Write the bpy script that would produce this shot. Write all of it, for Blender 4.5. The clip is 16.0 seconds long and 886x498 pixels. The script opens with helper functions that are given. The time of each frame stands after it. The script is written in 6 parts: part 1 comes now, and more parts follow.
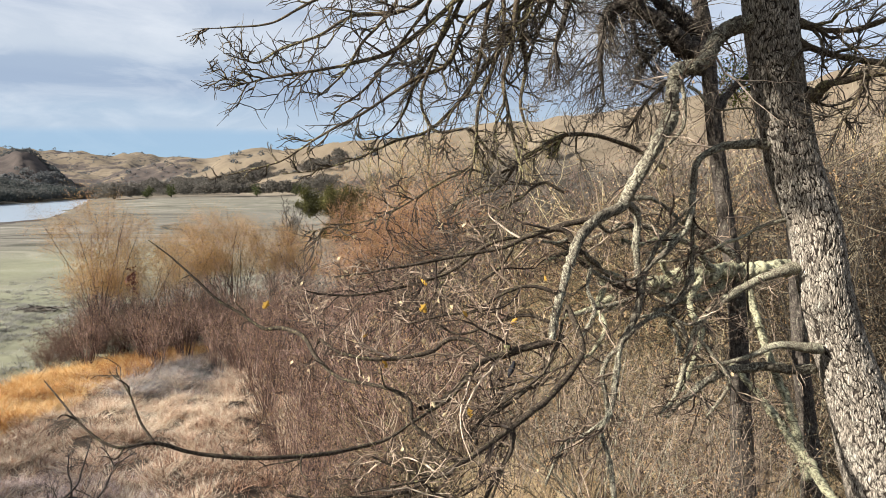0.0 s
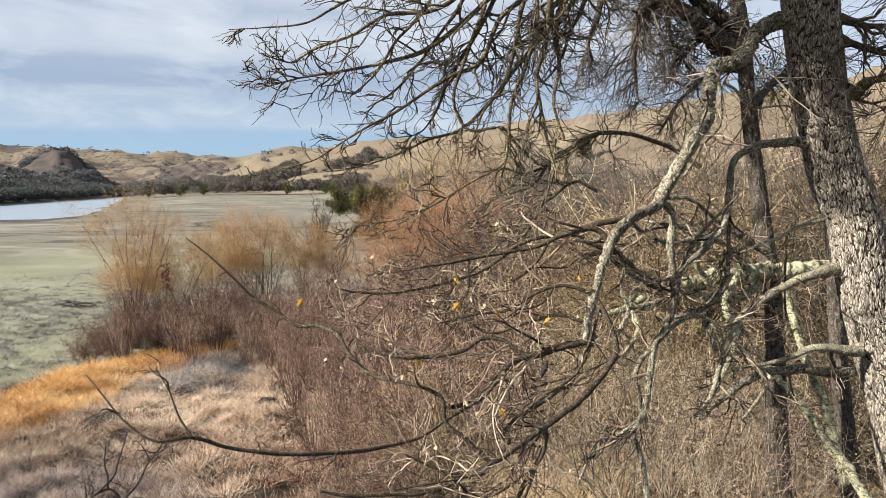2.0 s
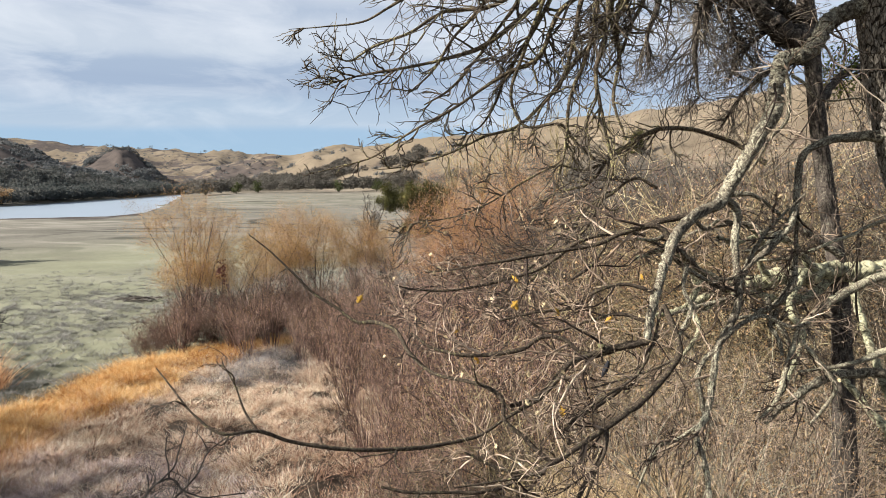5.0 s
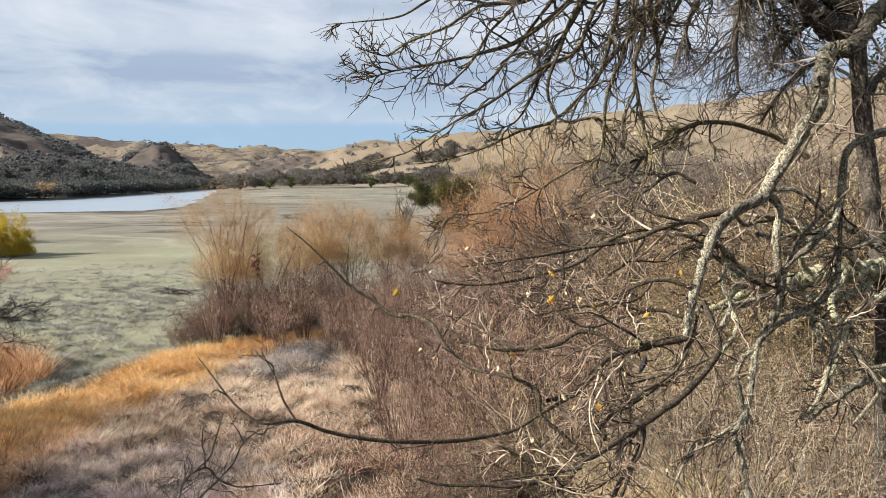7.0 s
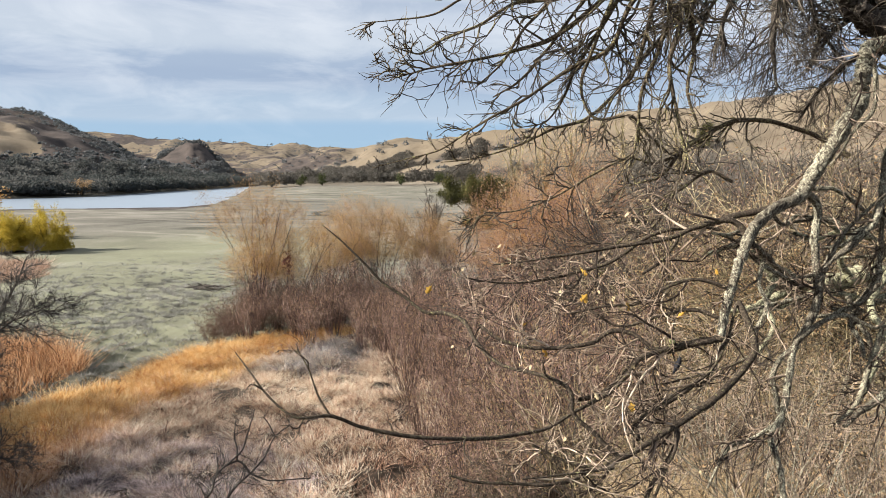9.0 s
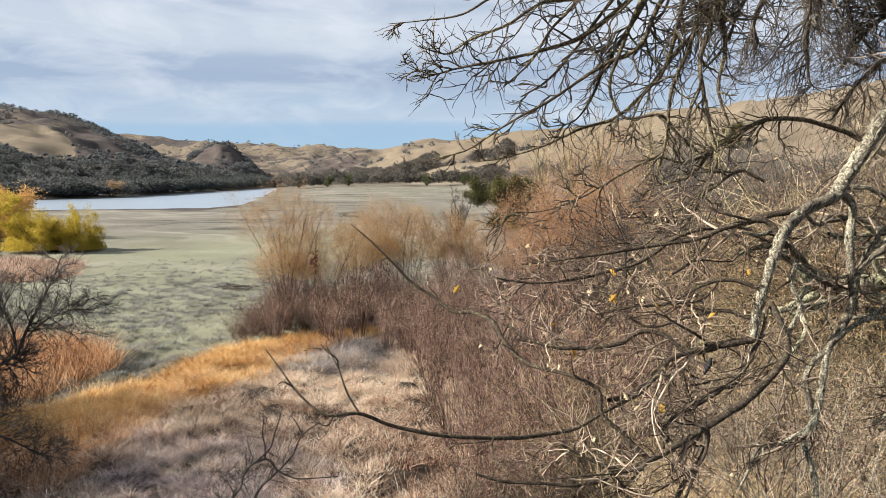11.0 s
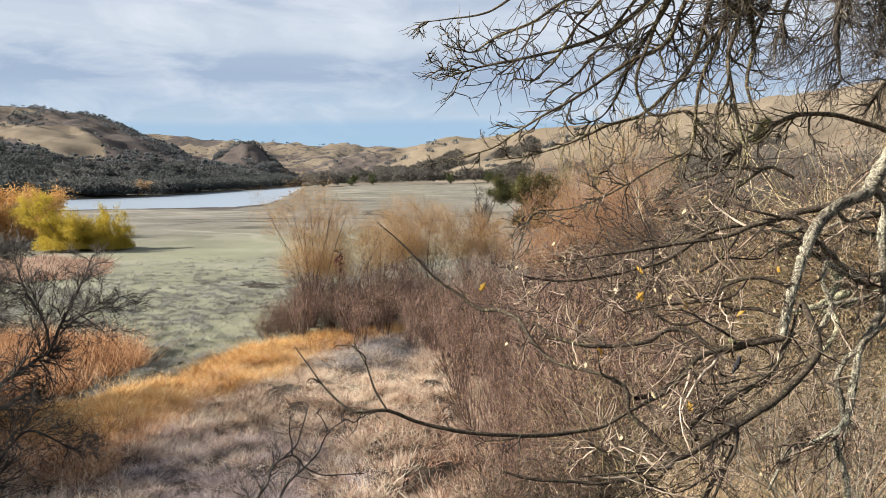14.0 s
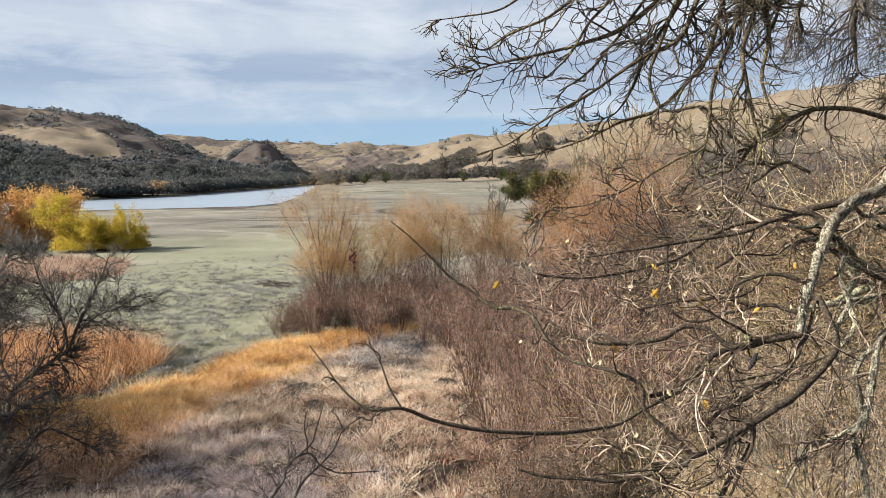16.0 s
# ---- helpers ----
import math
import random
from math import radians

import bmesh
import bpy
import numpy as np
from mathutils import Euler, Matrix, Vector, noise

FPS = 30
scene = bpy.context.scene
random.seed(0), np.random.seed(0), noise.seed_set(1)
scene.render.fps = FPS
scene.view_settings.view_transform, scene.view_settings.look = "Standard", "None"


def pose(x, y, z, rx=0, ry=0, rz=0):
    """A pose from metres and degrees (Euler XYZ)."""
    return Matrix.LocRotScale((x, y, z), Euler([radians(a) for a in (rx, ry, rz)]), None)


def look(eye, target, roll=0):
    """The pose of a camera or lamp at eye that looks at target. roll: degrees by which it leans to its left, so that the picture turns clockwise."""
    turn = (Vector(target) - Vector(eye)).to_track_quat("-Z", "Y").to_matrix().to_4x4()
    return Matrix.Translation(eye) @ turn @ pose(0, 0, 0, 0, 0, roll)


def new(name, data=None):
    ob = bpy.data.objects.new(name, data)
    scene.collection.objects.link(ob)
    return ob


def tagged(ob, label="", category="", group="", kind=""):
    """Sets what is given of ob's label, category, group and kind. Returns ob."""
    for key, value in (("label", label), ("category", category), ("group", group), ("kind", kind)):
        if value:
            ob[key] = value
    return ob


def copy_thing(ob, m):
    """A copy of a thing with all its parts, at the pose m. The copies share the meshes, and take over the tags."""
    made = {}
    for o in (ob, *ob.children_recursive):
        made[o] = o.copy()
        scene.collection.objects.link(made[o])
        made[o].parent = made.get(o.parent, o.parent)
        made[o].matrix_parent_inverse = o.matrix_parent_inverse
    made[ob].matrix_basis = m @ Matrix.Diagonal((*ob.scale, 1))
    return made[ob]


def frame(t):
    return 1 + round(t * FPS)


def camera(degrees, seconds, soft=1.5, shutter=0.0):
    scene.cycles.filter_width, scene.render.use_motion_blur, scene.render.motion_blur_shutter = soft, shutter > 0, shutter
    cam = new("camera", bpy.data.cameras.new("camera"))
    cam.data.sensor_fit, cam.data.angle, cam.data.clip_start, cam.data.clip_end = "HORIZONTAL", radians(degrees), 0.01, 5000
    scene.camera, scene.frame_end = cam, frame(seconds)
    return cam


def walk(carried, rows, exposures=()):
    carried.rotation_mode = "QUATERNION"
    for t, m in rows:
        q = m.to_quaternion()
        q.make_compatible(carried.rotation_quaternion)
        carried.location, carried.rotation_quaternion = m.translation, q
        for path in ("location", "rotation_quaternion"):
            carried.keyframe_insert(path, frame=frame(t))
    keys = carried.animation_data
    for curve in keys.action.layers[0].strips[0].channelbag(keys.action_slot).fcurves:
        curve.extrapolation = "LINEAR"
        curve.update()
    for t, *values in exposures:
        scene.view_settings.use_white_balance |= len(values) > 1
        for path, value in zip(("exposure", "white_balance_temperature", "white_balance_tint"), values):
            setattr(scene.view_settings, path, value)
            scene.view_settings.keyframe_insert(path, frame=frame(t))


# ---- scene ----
cam = camera(63.49, 16.0, soft=0.8)
walk(cam, [
    (0.0, pose(0.000, 0.000, 8.000, 84.80, 0.00, 0.00)),
    (0.5, pose(-0.004, 0.001, 8.002, 84.74, 0.01, 0.51)),
    (1.0, pose(-0.009, 0.004, 8.003, 84.71, 0.03, 1.08)),
    (1.5, pose(-0.013, 0.003, 8.002, 84.69, -0.02, 1.68)),
    (2.0, pose(-0.018, -0.001, 8.002, 84.67, -0.06, 2.31)),
    (2.5, pose(-0.027, -0.002, 8.001, 84.64, -0.11, 2.97)),
    (3.0, pose(-0.035, 0.002, 8.001, 84.60, -0.07, 3.62)),
    (3.5, pose(-0.043, 0.006, 8.001, 84.54, -0.00, 4.27)),
    (4.0, pose(-0.048, 0.009, 8.001, 84.53, 0.06, 4.93)),
    (6.5, pose(-0.071, 0.002, 7.998, 84.23, 0.03, 8.22)),
    (7.0, pose(-0.076, -0.000, 7.995, 84.11, -0.02, 8.82)),
    (7.5, pose(-0.080, -0.004, 7.995, 84.00, -0.07, 9.45)),
    (8.0, pose(-0.086, -0.005, 7.993, 83.95, -0.09, 10.04)),
    (8.5, pose(-0.090, -0.007, 7.993, 83.92, -0.13, 10.62)),
    (9.0, pose(-0.089, -0.010, 7.995, 83.94, -0.14, 11.18)),
    (11.5, pose(-0.099, -0.021, 7.990, 83.99, 0.04, 13.67)),
    (12.0, pose(-0.100, -0.025, 7.991, 83.98, 0.12, 14.04)),
    (12.5, pose(-0.100, -0.028, 7.992, 83.96, 0.16, 14.36)),
    (13.0, pose(-0.100, -0.029, 7.992, 83.92, 0.22, 14.65)),
    (13.5, pose(-0.101, -0.030, 7.992, 83.88, 0.26, 14.91)),
    (14.0, pose(-0.103, -0.031, 7.992, 83.84, 0.30, 15.13)),
    (14.5, pose(-0.108, -0.030, 7.990, 83.83, 0.35, 15.38)),
    (15.0, pose(-0.108, -0.030, 7.991, 83.78, 0.49, 15.65)),
    (15.5, pose(-0.105, -0.032, 7.992, 83.75, 0.67, 15.90)),
    (16.0, pose(-0.103, -0.033, 7.993, 83.68, 0.77, 16.16)),
], exposures=[(0.0, 1.5), (16.0, 1.5)])

# ---- light: a low winter sun behind a thin veil, from the left and behind ----
SUN_LEFT, SUN_UP = 112.0, 30.0
sun_way = Vector((-math.sin(radians(SUN_LEFT)) * math.cos(radians(SUN_UP)),
                  math.cos(radians(SUN_LEFT)) * math.cos(radians(SUN_UP)), math.sin(radians(SUN_UP))))
sun = new("sun", bpy.data.lights.new("sun", "SUN"))
sun.data.energy, sun.data.angle, sun.data.color = 5.0, radians(1.0), (1.0, 0.95, 0.885)
sun.matrix_world = look(sun_way * 100, (0, 0, 0))

world = bpy.data.worlds.new("sky")
scene.world = world
world.use_nodes = True
wt = world.node_tree
wt.nodes.clear()


def node(tree, kind, settings=None, **inputs):
    """A node with its settings and its inputs: values, or sockets to link."""
    n = tree.nodes.new(kind)
    given = settings or {}
    if "operation" in given:
        n.operation = given["operation"]
    if "data_type" in given:
        n.data_type = given["data_type"]
    if "blend_type" in given:
        n.blend_type = given["blend_type"]
    if "attribute_name" in given:
        n.attribute_name = given["attribute_name"]
    for key, value in inputs.items():
        name = key.replace("_", " ")
        socket = n.inputs[int(key[1:])] if key[0] == "i" and key[1:].isdigit() else n.inputs[name]
        if isinstance(value, bpy.types.NodeSocket):
            tree.links.new(value, socket)
        else:
            socket.default_value = value
    return n


def ramp(tree, fac, stops):
    """A colour ramp; stops: (place, colour)."""
    n = tree.nodes.new("ShaderNodeValToRGB")
    e = n.color_ramp.elements
    while len(e) < len(stops):
        e.new(0.5)
    for item, (at, col) in zip(e, stops):
        item.position = at
        item.color = (*col, 1) if len(col) == 3 else col
    tree.links.new(fac, n.inputs[0])
    return n.outputs[0]


def grey(v):
    return (v, v, v)


def mix(t, fac, a, b, how="MIX"):
    def col(v):
        return (*v, 1) if isinstance(v, tuple) and len(v) == 3 else v
    return node(t, "ShaderNodeMix", {"data_type": "RGBA", "blend_type": how}, Factor=fac, i6=col(a), i7=col(b)).outputs[2]


def build_sky():
    t = wt
    sky = t.nodes.new("ShaderNodeTexSky")
    sky.sky_type, sky.sun_disc = "NISHITA", False
    sky.sun_elevation, sky.sun_rotation = radians(SUN_UP), radians(-SUN_LEFT)
    sky.altitude, sky.air_density, sky.dust_density = 150, 1.0, 0.6
    way = node(t, "ShaderNodeTexCoord").outputs["Generated"]
    xyz = node(t, "ShaderNodeSeparateXYZ", None, Vector=way)
    up = xyz.outputs["Z"]
    # layered stratus: long flat bands, broken into puffs higher up
    flat = node(t, "ShaderNodeMapping", None, Vector=way, Scale=(1.0, 1.0, 6.0), Location=(0.3, 0.7, 0.0)).outputs[0]
    bands = node(t, "ShaderNodeTexNoise", None, Vector=flat, Scale=1.6, Detail=4.0, Roughness=0.5, Distortion=0.3).outputs["Fac"]
    puffs = node(t, "ShaderNodeTexNoise", None, Vector=node(t, "ShaderNodeMapping", None, Vector=way, Scale=(1.0, 1.0, 3.2)).outputs[0],
                 Scale=7.0, Detail=8.0, Roughness=0.58, Distortion=0.5).outputs["Fac"]
    lift = node(t, "ShaderNodeMath", {"operation": "MULTIPLY_ADD"}, i0=bands, i1=0.08, i2=up).outputs[0]
    lift = node(t, "ShaderNodeMath", {"operation": "MULTIPLY_ADD"}, i0=puffs, i1=0.035, i2=lift).outputs[0]
    tone = ramp(t, lift, [(0.115, (0.62, 0.71, 0.80)), (0.150, (0.56, 0.66, 0.77)), (0.178, (0.46, 0.54, 0.67)), (0.205, (0.50, 0.58, 0.70)),
                          (0.228, (0.72, 0.77, 0.83)), (0.250, (0.70, 0.75, 0.82)), (0.272, (0.55, 0.62, 0.73)), (0.30, (0.80, 0.83, 0.88)), (0.42, (0.66, 0.71, 0.79)), (0.60, (0.53, 0.57, 0.65)), (0.95, (0.40, 0.45, 0.54))])
    bright = ramp(t, puffs, [(0.45, grey(0.0)), (0.72, grey(0.55))])
    tone = node(t, "ShaderNodeMix", {"data_type": "RGBA"}, Factor=bright, i6=tone, i7=(1.05, 1.05, 1.05, 1)).outputs[2]
    # the veil opens towards the horizon
    edge = node(t, "ShaderNodeMath", {"operation": "MULTIPLY_ADD"}, i0=bands, i1=0.03, i2=up).outputs[0]
    veil = ramp(t, edge, [(0.055, grey(0.25)), (0.076, grey(0.35)), (0.086, grey(0.85)), (0.25, grey(0.95))])
    low = ramp(t, up, [(0.0, (0.55, 0.72, 0.86)), (0.03, (0.40, 0.64, 0.86)), (0.075, (0.34, 0.58, 0.84)), (0.3, (0.20, 0.38, 0.68))])
    clear = node(t, "ShaderNodeMix", {"data_type": "RGBA"}, Factor=0.85, i6=node(t, "ShaderNodeMix", {"data_type": "RGBA", "blend_type": "MULTIPLY"}, Factor=1.0, i6=sky.outputs[0], i7=(0.09, 0.09, 0.09, 1)).outputs[2], i7=low).outputs[2]
    whole = node(t, "ShaderNodeMix", {"data_type": "RGBA"}, Factor=veil, i6=clear, i7=tone).outputs[2]
    whole = mix(t, 1.0, whole, (0.962, 1.0, 1.052), "MULTIPLY")
    # clearer and bluer air towards the right
    open_side = ramp(t, xyz.outputs["X"], [(0.20, grey(0.0)), (0.48, grey(0.60))])
    whole = mix(t, open_side, whole, (0.68, 0.81, 1.03))
    back = node(t, "ShaderNodeBackground", None, Color=whole, Strength=0.3256)
    t.links.new(back.outputs[0], node(t, "ShaderNodeOutputWorld").inputs[0])


build_sky()

# ---- materials ----


def surface(name, rough=0.9, spec=0.2):
    m = bpy.data.materials.new(name)
    m.use_nodes = True
    b = m.node_tree.nodes["Principled BSDF"]
    b.inputs["Roughness"].default_value = rough
    b.inputs["Specular IOR Level"].default_value = spec
    return m, m.node_tree, b


def noise_of(t, scale, detail=4.0, rough=0.55, stretch=(1, 1, 1), distort=0.0):
    where = node(t, "ShaderNodeTexCoord").outputs["Object"]
    at = node(t, "ShaderNodeMapping", None, Vector=where, Scale=stretch).outputs[0]
    return node(t, "ShaderNodeTexNoise", None, Vector=at, Scale=scale, Detail=detail, Roughness=rough, Distortion=distort).outputs["Fac"]


def bump(t, b, height, strength, distance):
    n = node(t, "ShaderNodeBump", None, Strength=strength, Distance=distance, Height=height)
    t.links.new(n.outputs[0], b.inputs["Normal"])


def bark(name, dark, mid, pale, lichen=None, cover=0.5, scale=30.0):
    """Rough bark; lichen lies in crusts over it."""
    m, t, b = surface(name, 0.95, 0.12)
    grain = noise_of(t, scale, 6, 0.65)
    col = ramp(t, grain, [(0.3, dark), (0.5, mid), (0.72, pale)])
    if lichen:
        crust = noise_of(t, scale * 0.8, 7, 0.72, distort=0.8)
        spread = noise_of(t, 5.0, 2)
        both = node(t, "ShaderNodeMath", {"operation": "MULTIPLY_ADD"}, i0=spread, i1=0.3, i2=crust).outputs[0]
        mask = ramp(t, both, [(0.85 - cover * 0.45, grey(0)), (0.93 - cover * 0.45, grey(0.9))])
        tint = ramp(t, noise_of(t, scale * 1.6, 3), [(0.35, tuple(v * 0.62 for v in lichen)), (0.65, lichen)])
        col = mix(t, mask, col, tint)
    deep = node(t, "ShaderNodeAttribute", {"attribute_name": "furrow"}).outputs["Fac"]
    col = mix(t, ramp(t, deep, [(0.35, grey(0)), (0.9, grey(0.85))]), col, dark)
    t.links.new(col, b.inputs["Base Color"])
    bump(t, b, grain, 0.9, 0.006)
    return m


def furrowed(name):
    """Plated oak bark; the furrow attribute is the depth of the cracks."""
    m, t, b = surface(name, 0.95, 0.1)
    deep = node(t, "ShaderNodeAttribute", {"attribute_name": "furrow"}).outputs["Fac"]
    plate = ramp(t, noise_of(t, 34, 7, 0.72, (1, 1, 0.3)), [(0.30, (0.14, 0.115, 0.088)), (0.5, (0.34, 0.295, 0.235)), (0.70, (0.58, 0.52, 0.425))])
    crust = ramp(t, noise_of(t, 7, 6, 0.65), [(0.56, grey(0)), (0.70, grey(0.6))])
    plate = mix(t, crust, plate, (0.36, 0.36, 0.30))
    # fine cracks within the plates
    where = node(t, "ShaderNodeTexCoord").outputs["Object"]
    shift = node(t, "ShaderNodeTexNoise", None, Vector=where, Scale=22.0, Detail=3.0).outputs["Color"]
    at = mix(t, 0.035, where, shift, "ADD")
    at = node(t, "ShaderNodeMapping", None, Vector=at, Scale=(1, 1, 0.15)).outputs[0]
    cell = node(t, "ShaderNodeTexVoronoi", None, Vector=at, Scale=85.0)
    cell.feature = "DISTANCE_TO_EDGE"
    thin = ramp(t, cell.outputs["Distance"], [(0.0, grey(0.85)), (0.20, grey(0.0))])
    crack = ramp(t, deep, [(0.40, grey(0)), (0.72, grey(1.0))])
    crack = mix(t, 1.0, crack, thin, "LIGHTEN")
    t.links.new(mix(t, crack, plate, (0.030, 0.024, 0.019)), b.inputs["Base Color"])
    rise = mix(t, 0.55, noise_of(t, 90, 5, 0.7, (1, 1, 0.5)), thin, "SUBTRACT")
    bump(t, b, rise, 0.9, 0.006)
    return m


def strands(name, stops, scale=0.35, rough=0.8, thin=0.0, vary=0.55):
    """Thin stems and blades, each with a tone of its own and broad patches over the stand."""
    m, t, b = surface(name, rough, 0.2)
    one = node(t, "ShaderNodeNewGeometry").outputs["Random Per Island"]
    patch = noise_of(t, scale, 4)
    both = node(t, "ShaderNodeMath", {"operation": "MULTIPLY_ADD"}, i0=one, i1=vary, i2=node(t, "ShaderNodeMath", {"operation": "MULTIPLY_ADD"}, i0=patch, i1=1.3, i2=-0.145 - vary * 0.5).outputs[0]).outputs[0]
    tuft = node(t, "ShaderNodeMath", {"operation": "MULTIPLY_ADD"}, i0=noise_of(t, scale * 11, 3), i1=0.7, i2=-0.35).outputs[0]
    col = ramp(t, node(t, "ShaderNodeMath", {"operation": "ADD"}, i0=both, i1=tuft).outputs[0], stops)
    t.links.new(col, b.inputs["Base Color"])
    if thin:  # light shines through thin leaves and blades
        glow = node(t, "ShaderNodeBsdfTranslucent", None, Color=col)
        both_ways = node(t, "ShaderNodeMixShader", None, Fac=thin, i1=b.outputs[0], i2=glow.outputs[0])
        t.links.new(both_ways.outputs[0], t.nodes["Material Output"].inputs[0])
    return m


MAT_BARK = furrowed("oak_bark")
MAT_OLD = bark("lichened_bark", (0.027, 0.021, 0.016), (0.111, 0.093, 0.069), (0.240, 0.209, 0.153), (0.507, 0.481, 0.347), 0.45, 150)
MAT_DARK = bark("dark_bark", (0.030, 0.024, 0.017), (0.115, 0.094, 0.068), (0.240, 0.205, 0.150), (0.480, 0.455, 0.315), 0.50, 150)
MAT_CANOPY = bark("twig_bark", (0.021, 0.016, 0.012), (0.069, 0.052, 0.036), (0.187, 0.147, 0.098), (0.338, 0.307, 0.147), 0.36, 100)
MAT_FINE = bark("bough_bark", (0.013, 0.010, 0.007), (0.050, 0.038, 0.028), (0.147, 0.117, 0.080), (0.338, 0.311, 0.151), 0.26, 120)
MAT_LICHEN = bark("thick_lichen", (0.042, 0.036, 0.024), (0.140, 0.126, 0.084), (0.290, 0.270, 0.180), (0.500, 0.480, 0.305), 0.60, 170)
# bark of the back oaks, coloured darker for the shade they stand in
MAT_BACK = bark("shaded_oak_bark", (0.023, 0.020, 0.016), (0.067, 0.055, 0.045), (0.134, 0.114, 0.089), (0.303, 0.285, 0.214), 0.28, 60)
MAT_TWIG = strands("oak_twig", [(0.20, (0.025, 0.017, 0.012)), (0.42, (0.101, 0.073, 0.052)), (0.66, (0.250, 0.184, 0.131)), (0.94, (0.502, 0.402, 0.302))], 2.0, vary=0.85)
# oak twigs overhead and behind, their shade put into a darker colour
MAT_TWIG_SHADE = strands("shaded_twig", [(0.15, (0.018, 0.014, 0.011)), (0.5, (0.057, 0.045, 0.034)), (0.9, (0.169, 0.141, 0.102))], 1.5)
MAT_BRUSH = strands("brush_twig", [(0.18, (0.022, 0.017, 0.009)), (0.38, (0.097, 0.076, 0.041)), (0.62, (0.259, 0.207, 0.114)), (0.90, (0.555, 0.478, 0.289))], 0.6)
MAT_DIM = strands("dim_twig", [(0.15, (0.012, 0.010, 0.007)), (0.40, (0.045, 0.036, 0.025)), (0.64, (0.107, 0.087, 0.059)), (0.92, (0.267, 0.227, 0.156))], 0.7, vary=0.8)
MAT_ROSY = strands("rosy_twig", [(0.24, (0.015, 0.010, 0.008)), (0.46, (0.096, 0.056, 0.045)), (0.66, (0.262, 0.167, 0.131)), (0.90, (0.541, 0.408, 0.326))], 0.5)
MAT_UNDER = strands("red_twig", [(0.1, (0.033, 0.021, 0.018)), (0.4, (0.096, 0.060, 0.047)), (0.7, (0.194, 0.131, 0.101)), (0.95, (0.368, 0.270, 0.213))], 0.6)
MAT_UNDER_LEAF = strands("red_brown_leaf", [(0.1, (0.053, 0.028, 0.020)), (0.5, (0.129, 0.072, 0.047)), (0.9, (0.257, 0.158, 0.106))], 0.6, thin=0.3)
MAT_SCRUB = strands("scrub_twig", [(0.1, (0.016, 0.013, 0.012)), (0.5, (0.046, 0.038, 0.032)), (0.9, (0.160, 0.142, 0.116))], 0.8)
MAT_REED = strands("dry_reed", [(0.14, (0.054, 0.029, 0.021)), (0.34, (0.266, 0.152, 0.097)), (0.56, (0.601, 0.380, 0.259)), (0.80, (0.786, 0.698, 0.539))], 0.28, thin=0.3, vary=0.95)
# grey dead grass, its colour cooled further for the shade over it
MAT_SHADE_GREY_REED = strands("shade_grey_reed", [(0.14, (0.059, 0.048, 0.050)), (0.34, (0.201, 0.157, 0.150)), (0.56, (0.424, 0.338, 0.320)), (0.80, (0.741, 0.612, 0.573))], 0.4, thin=0.3, vary=0.95)
MAT_DEAD_REED = strands("dead_reed", [(0.14, (0.027, 0.024, 0.024)), (0.34, (0.089, 0.080, 0.078)), (0.56, (0.196, 0.178, 0.174)), (0.80, (0.409, 0.374, 0.356))], 0.5, thin=0.2, vary=0.95)
MAT_CATTAIL = strands("orange_reed", [(0.12, (0.170, 0.069, 0.021)), (0.34, (0.457, 0.214, 0.058)), (0.56, (0.646, 0.351, 0.114)), (0.84, (0.756, 0.577, 0.294))], 0.35, thin=0.3, vary=0.95)
MAT_RUST = strands("pink_reed", [(0.05, (0.149, 0.083, 0.054)), (0.35, (0.348, 0.213, 0.143)), (0.7, (0.505, 0.356, 0.261)), (0.95, (0.627, 0.505, 0.401))], 0.4, thin=0.3, vary=0.95)
MAT_RUST_DEEP = strands("rust_reed", [(0.14, (0.097, 0.040, 0.018)), (0.36, (0.301, 0.139, 0.061)), (0.60, (0.504, 0.278, 0.136)), (0.85, (0.716, 0.482, 0.280))], 0.5, thin=0.3, vary=0.95)
MAT_GRASS = strands("straw_grass", [(0.05, (0.106, 0.075, 0.041)), (0.36, (0.340, 0.244, 0.138)), (0.75, (0.701, 0.551, 0.341))], 0.5, thin=0.3)
MAT_TUFT = strands("green_tuft", [(0.10, (0.091, 0.087, 0.079)), (0.4, (0.182, 0.178, 0.151)), (0.8, (0.363, 0.348, 0.314))], 0.12, thin=0.3)
MAT_ORANGE_LEAF = strands("willow_leaf", [(0.05, (0.227, 0.109, 0.038)), (0.4, (0.378, 0.219, 0.079)), (0.8, (0.476, 0.325, 0.144))], 0.3, thin=0.4)
MAT_PINK_LEAF = strands("pink_willow_leaf", [(0.05, (0.216, 0.100, 0.042)), (0.4, (0.387, 0.204, 0.087)), (0.8, (0.504, 0.313, 0.151))], 0.3, thin=0.4)
MAT_AMBER_LEAF = strands("amber_leaf", [(0.05, (0.255, 0.123, 0.039)), (0.4, (0.491, 0.275, 0.093)), (0.8, (0.610, 0.402, 0.177))], 0.25, thin=0.4)
MAT_YELLOW_LEAF = strands("yellow_leaf", [(0.05, (0.191, 0.147, 0.016)), (0.4, (0.392, 0.293, 0.036)), (0.8, (0.539, 0.414, 0.073))], 0.25, thin=0.45)
MAT_BROWN_LEAF = strands("brown_leaf", [(0.05, (0.177, 0.097, 0.043)), (0.4, (0.299, 0.187, 0.092)), (0.7, (0.395, 0.284, 0.167)), (0.95, (0.476, 0.387, 0.259))], 0.6, thin=0.3)
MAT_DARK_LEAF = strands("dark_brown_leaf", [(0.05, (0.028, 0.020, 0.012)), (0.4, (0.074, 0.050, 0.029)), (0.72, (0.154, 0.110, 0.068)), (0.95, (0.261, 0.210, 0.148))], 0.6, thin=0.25)
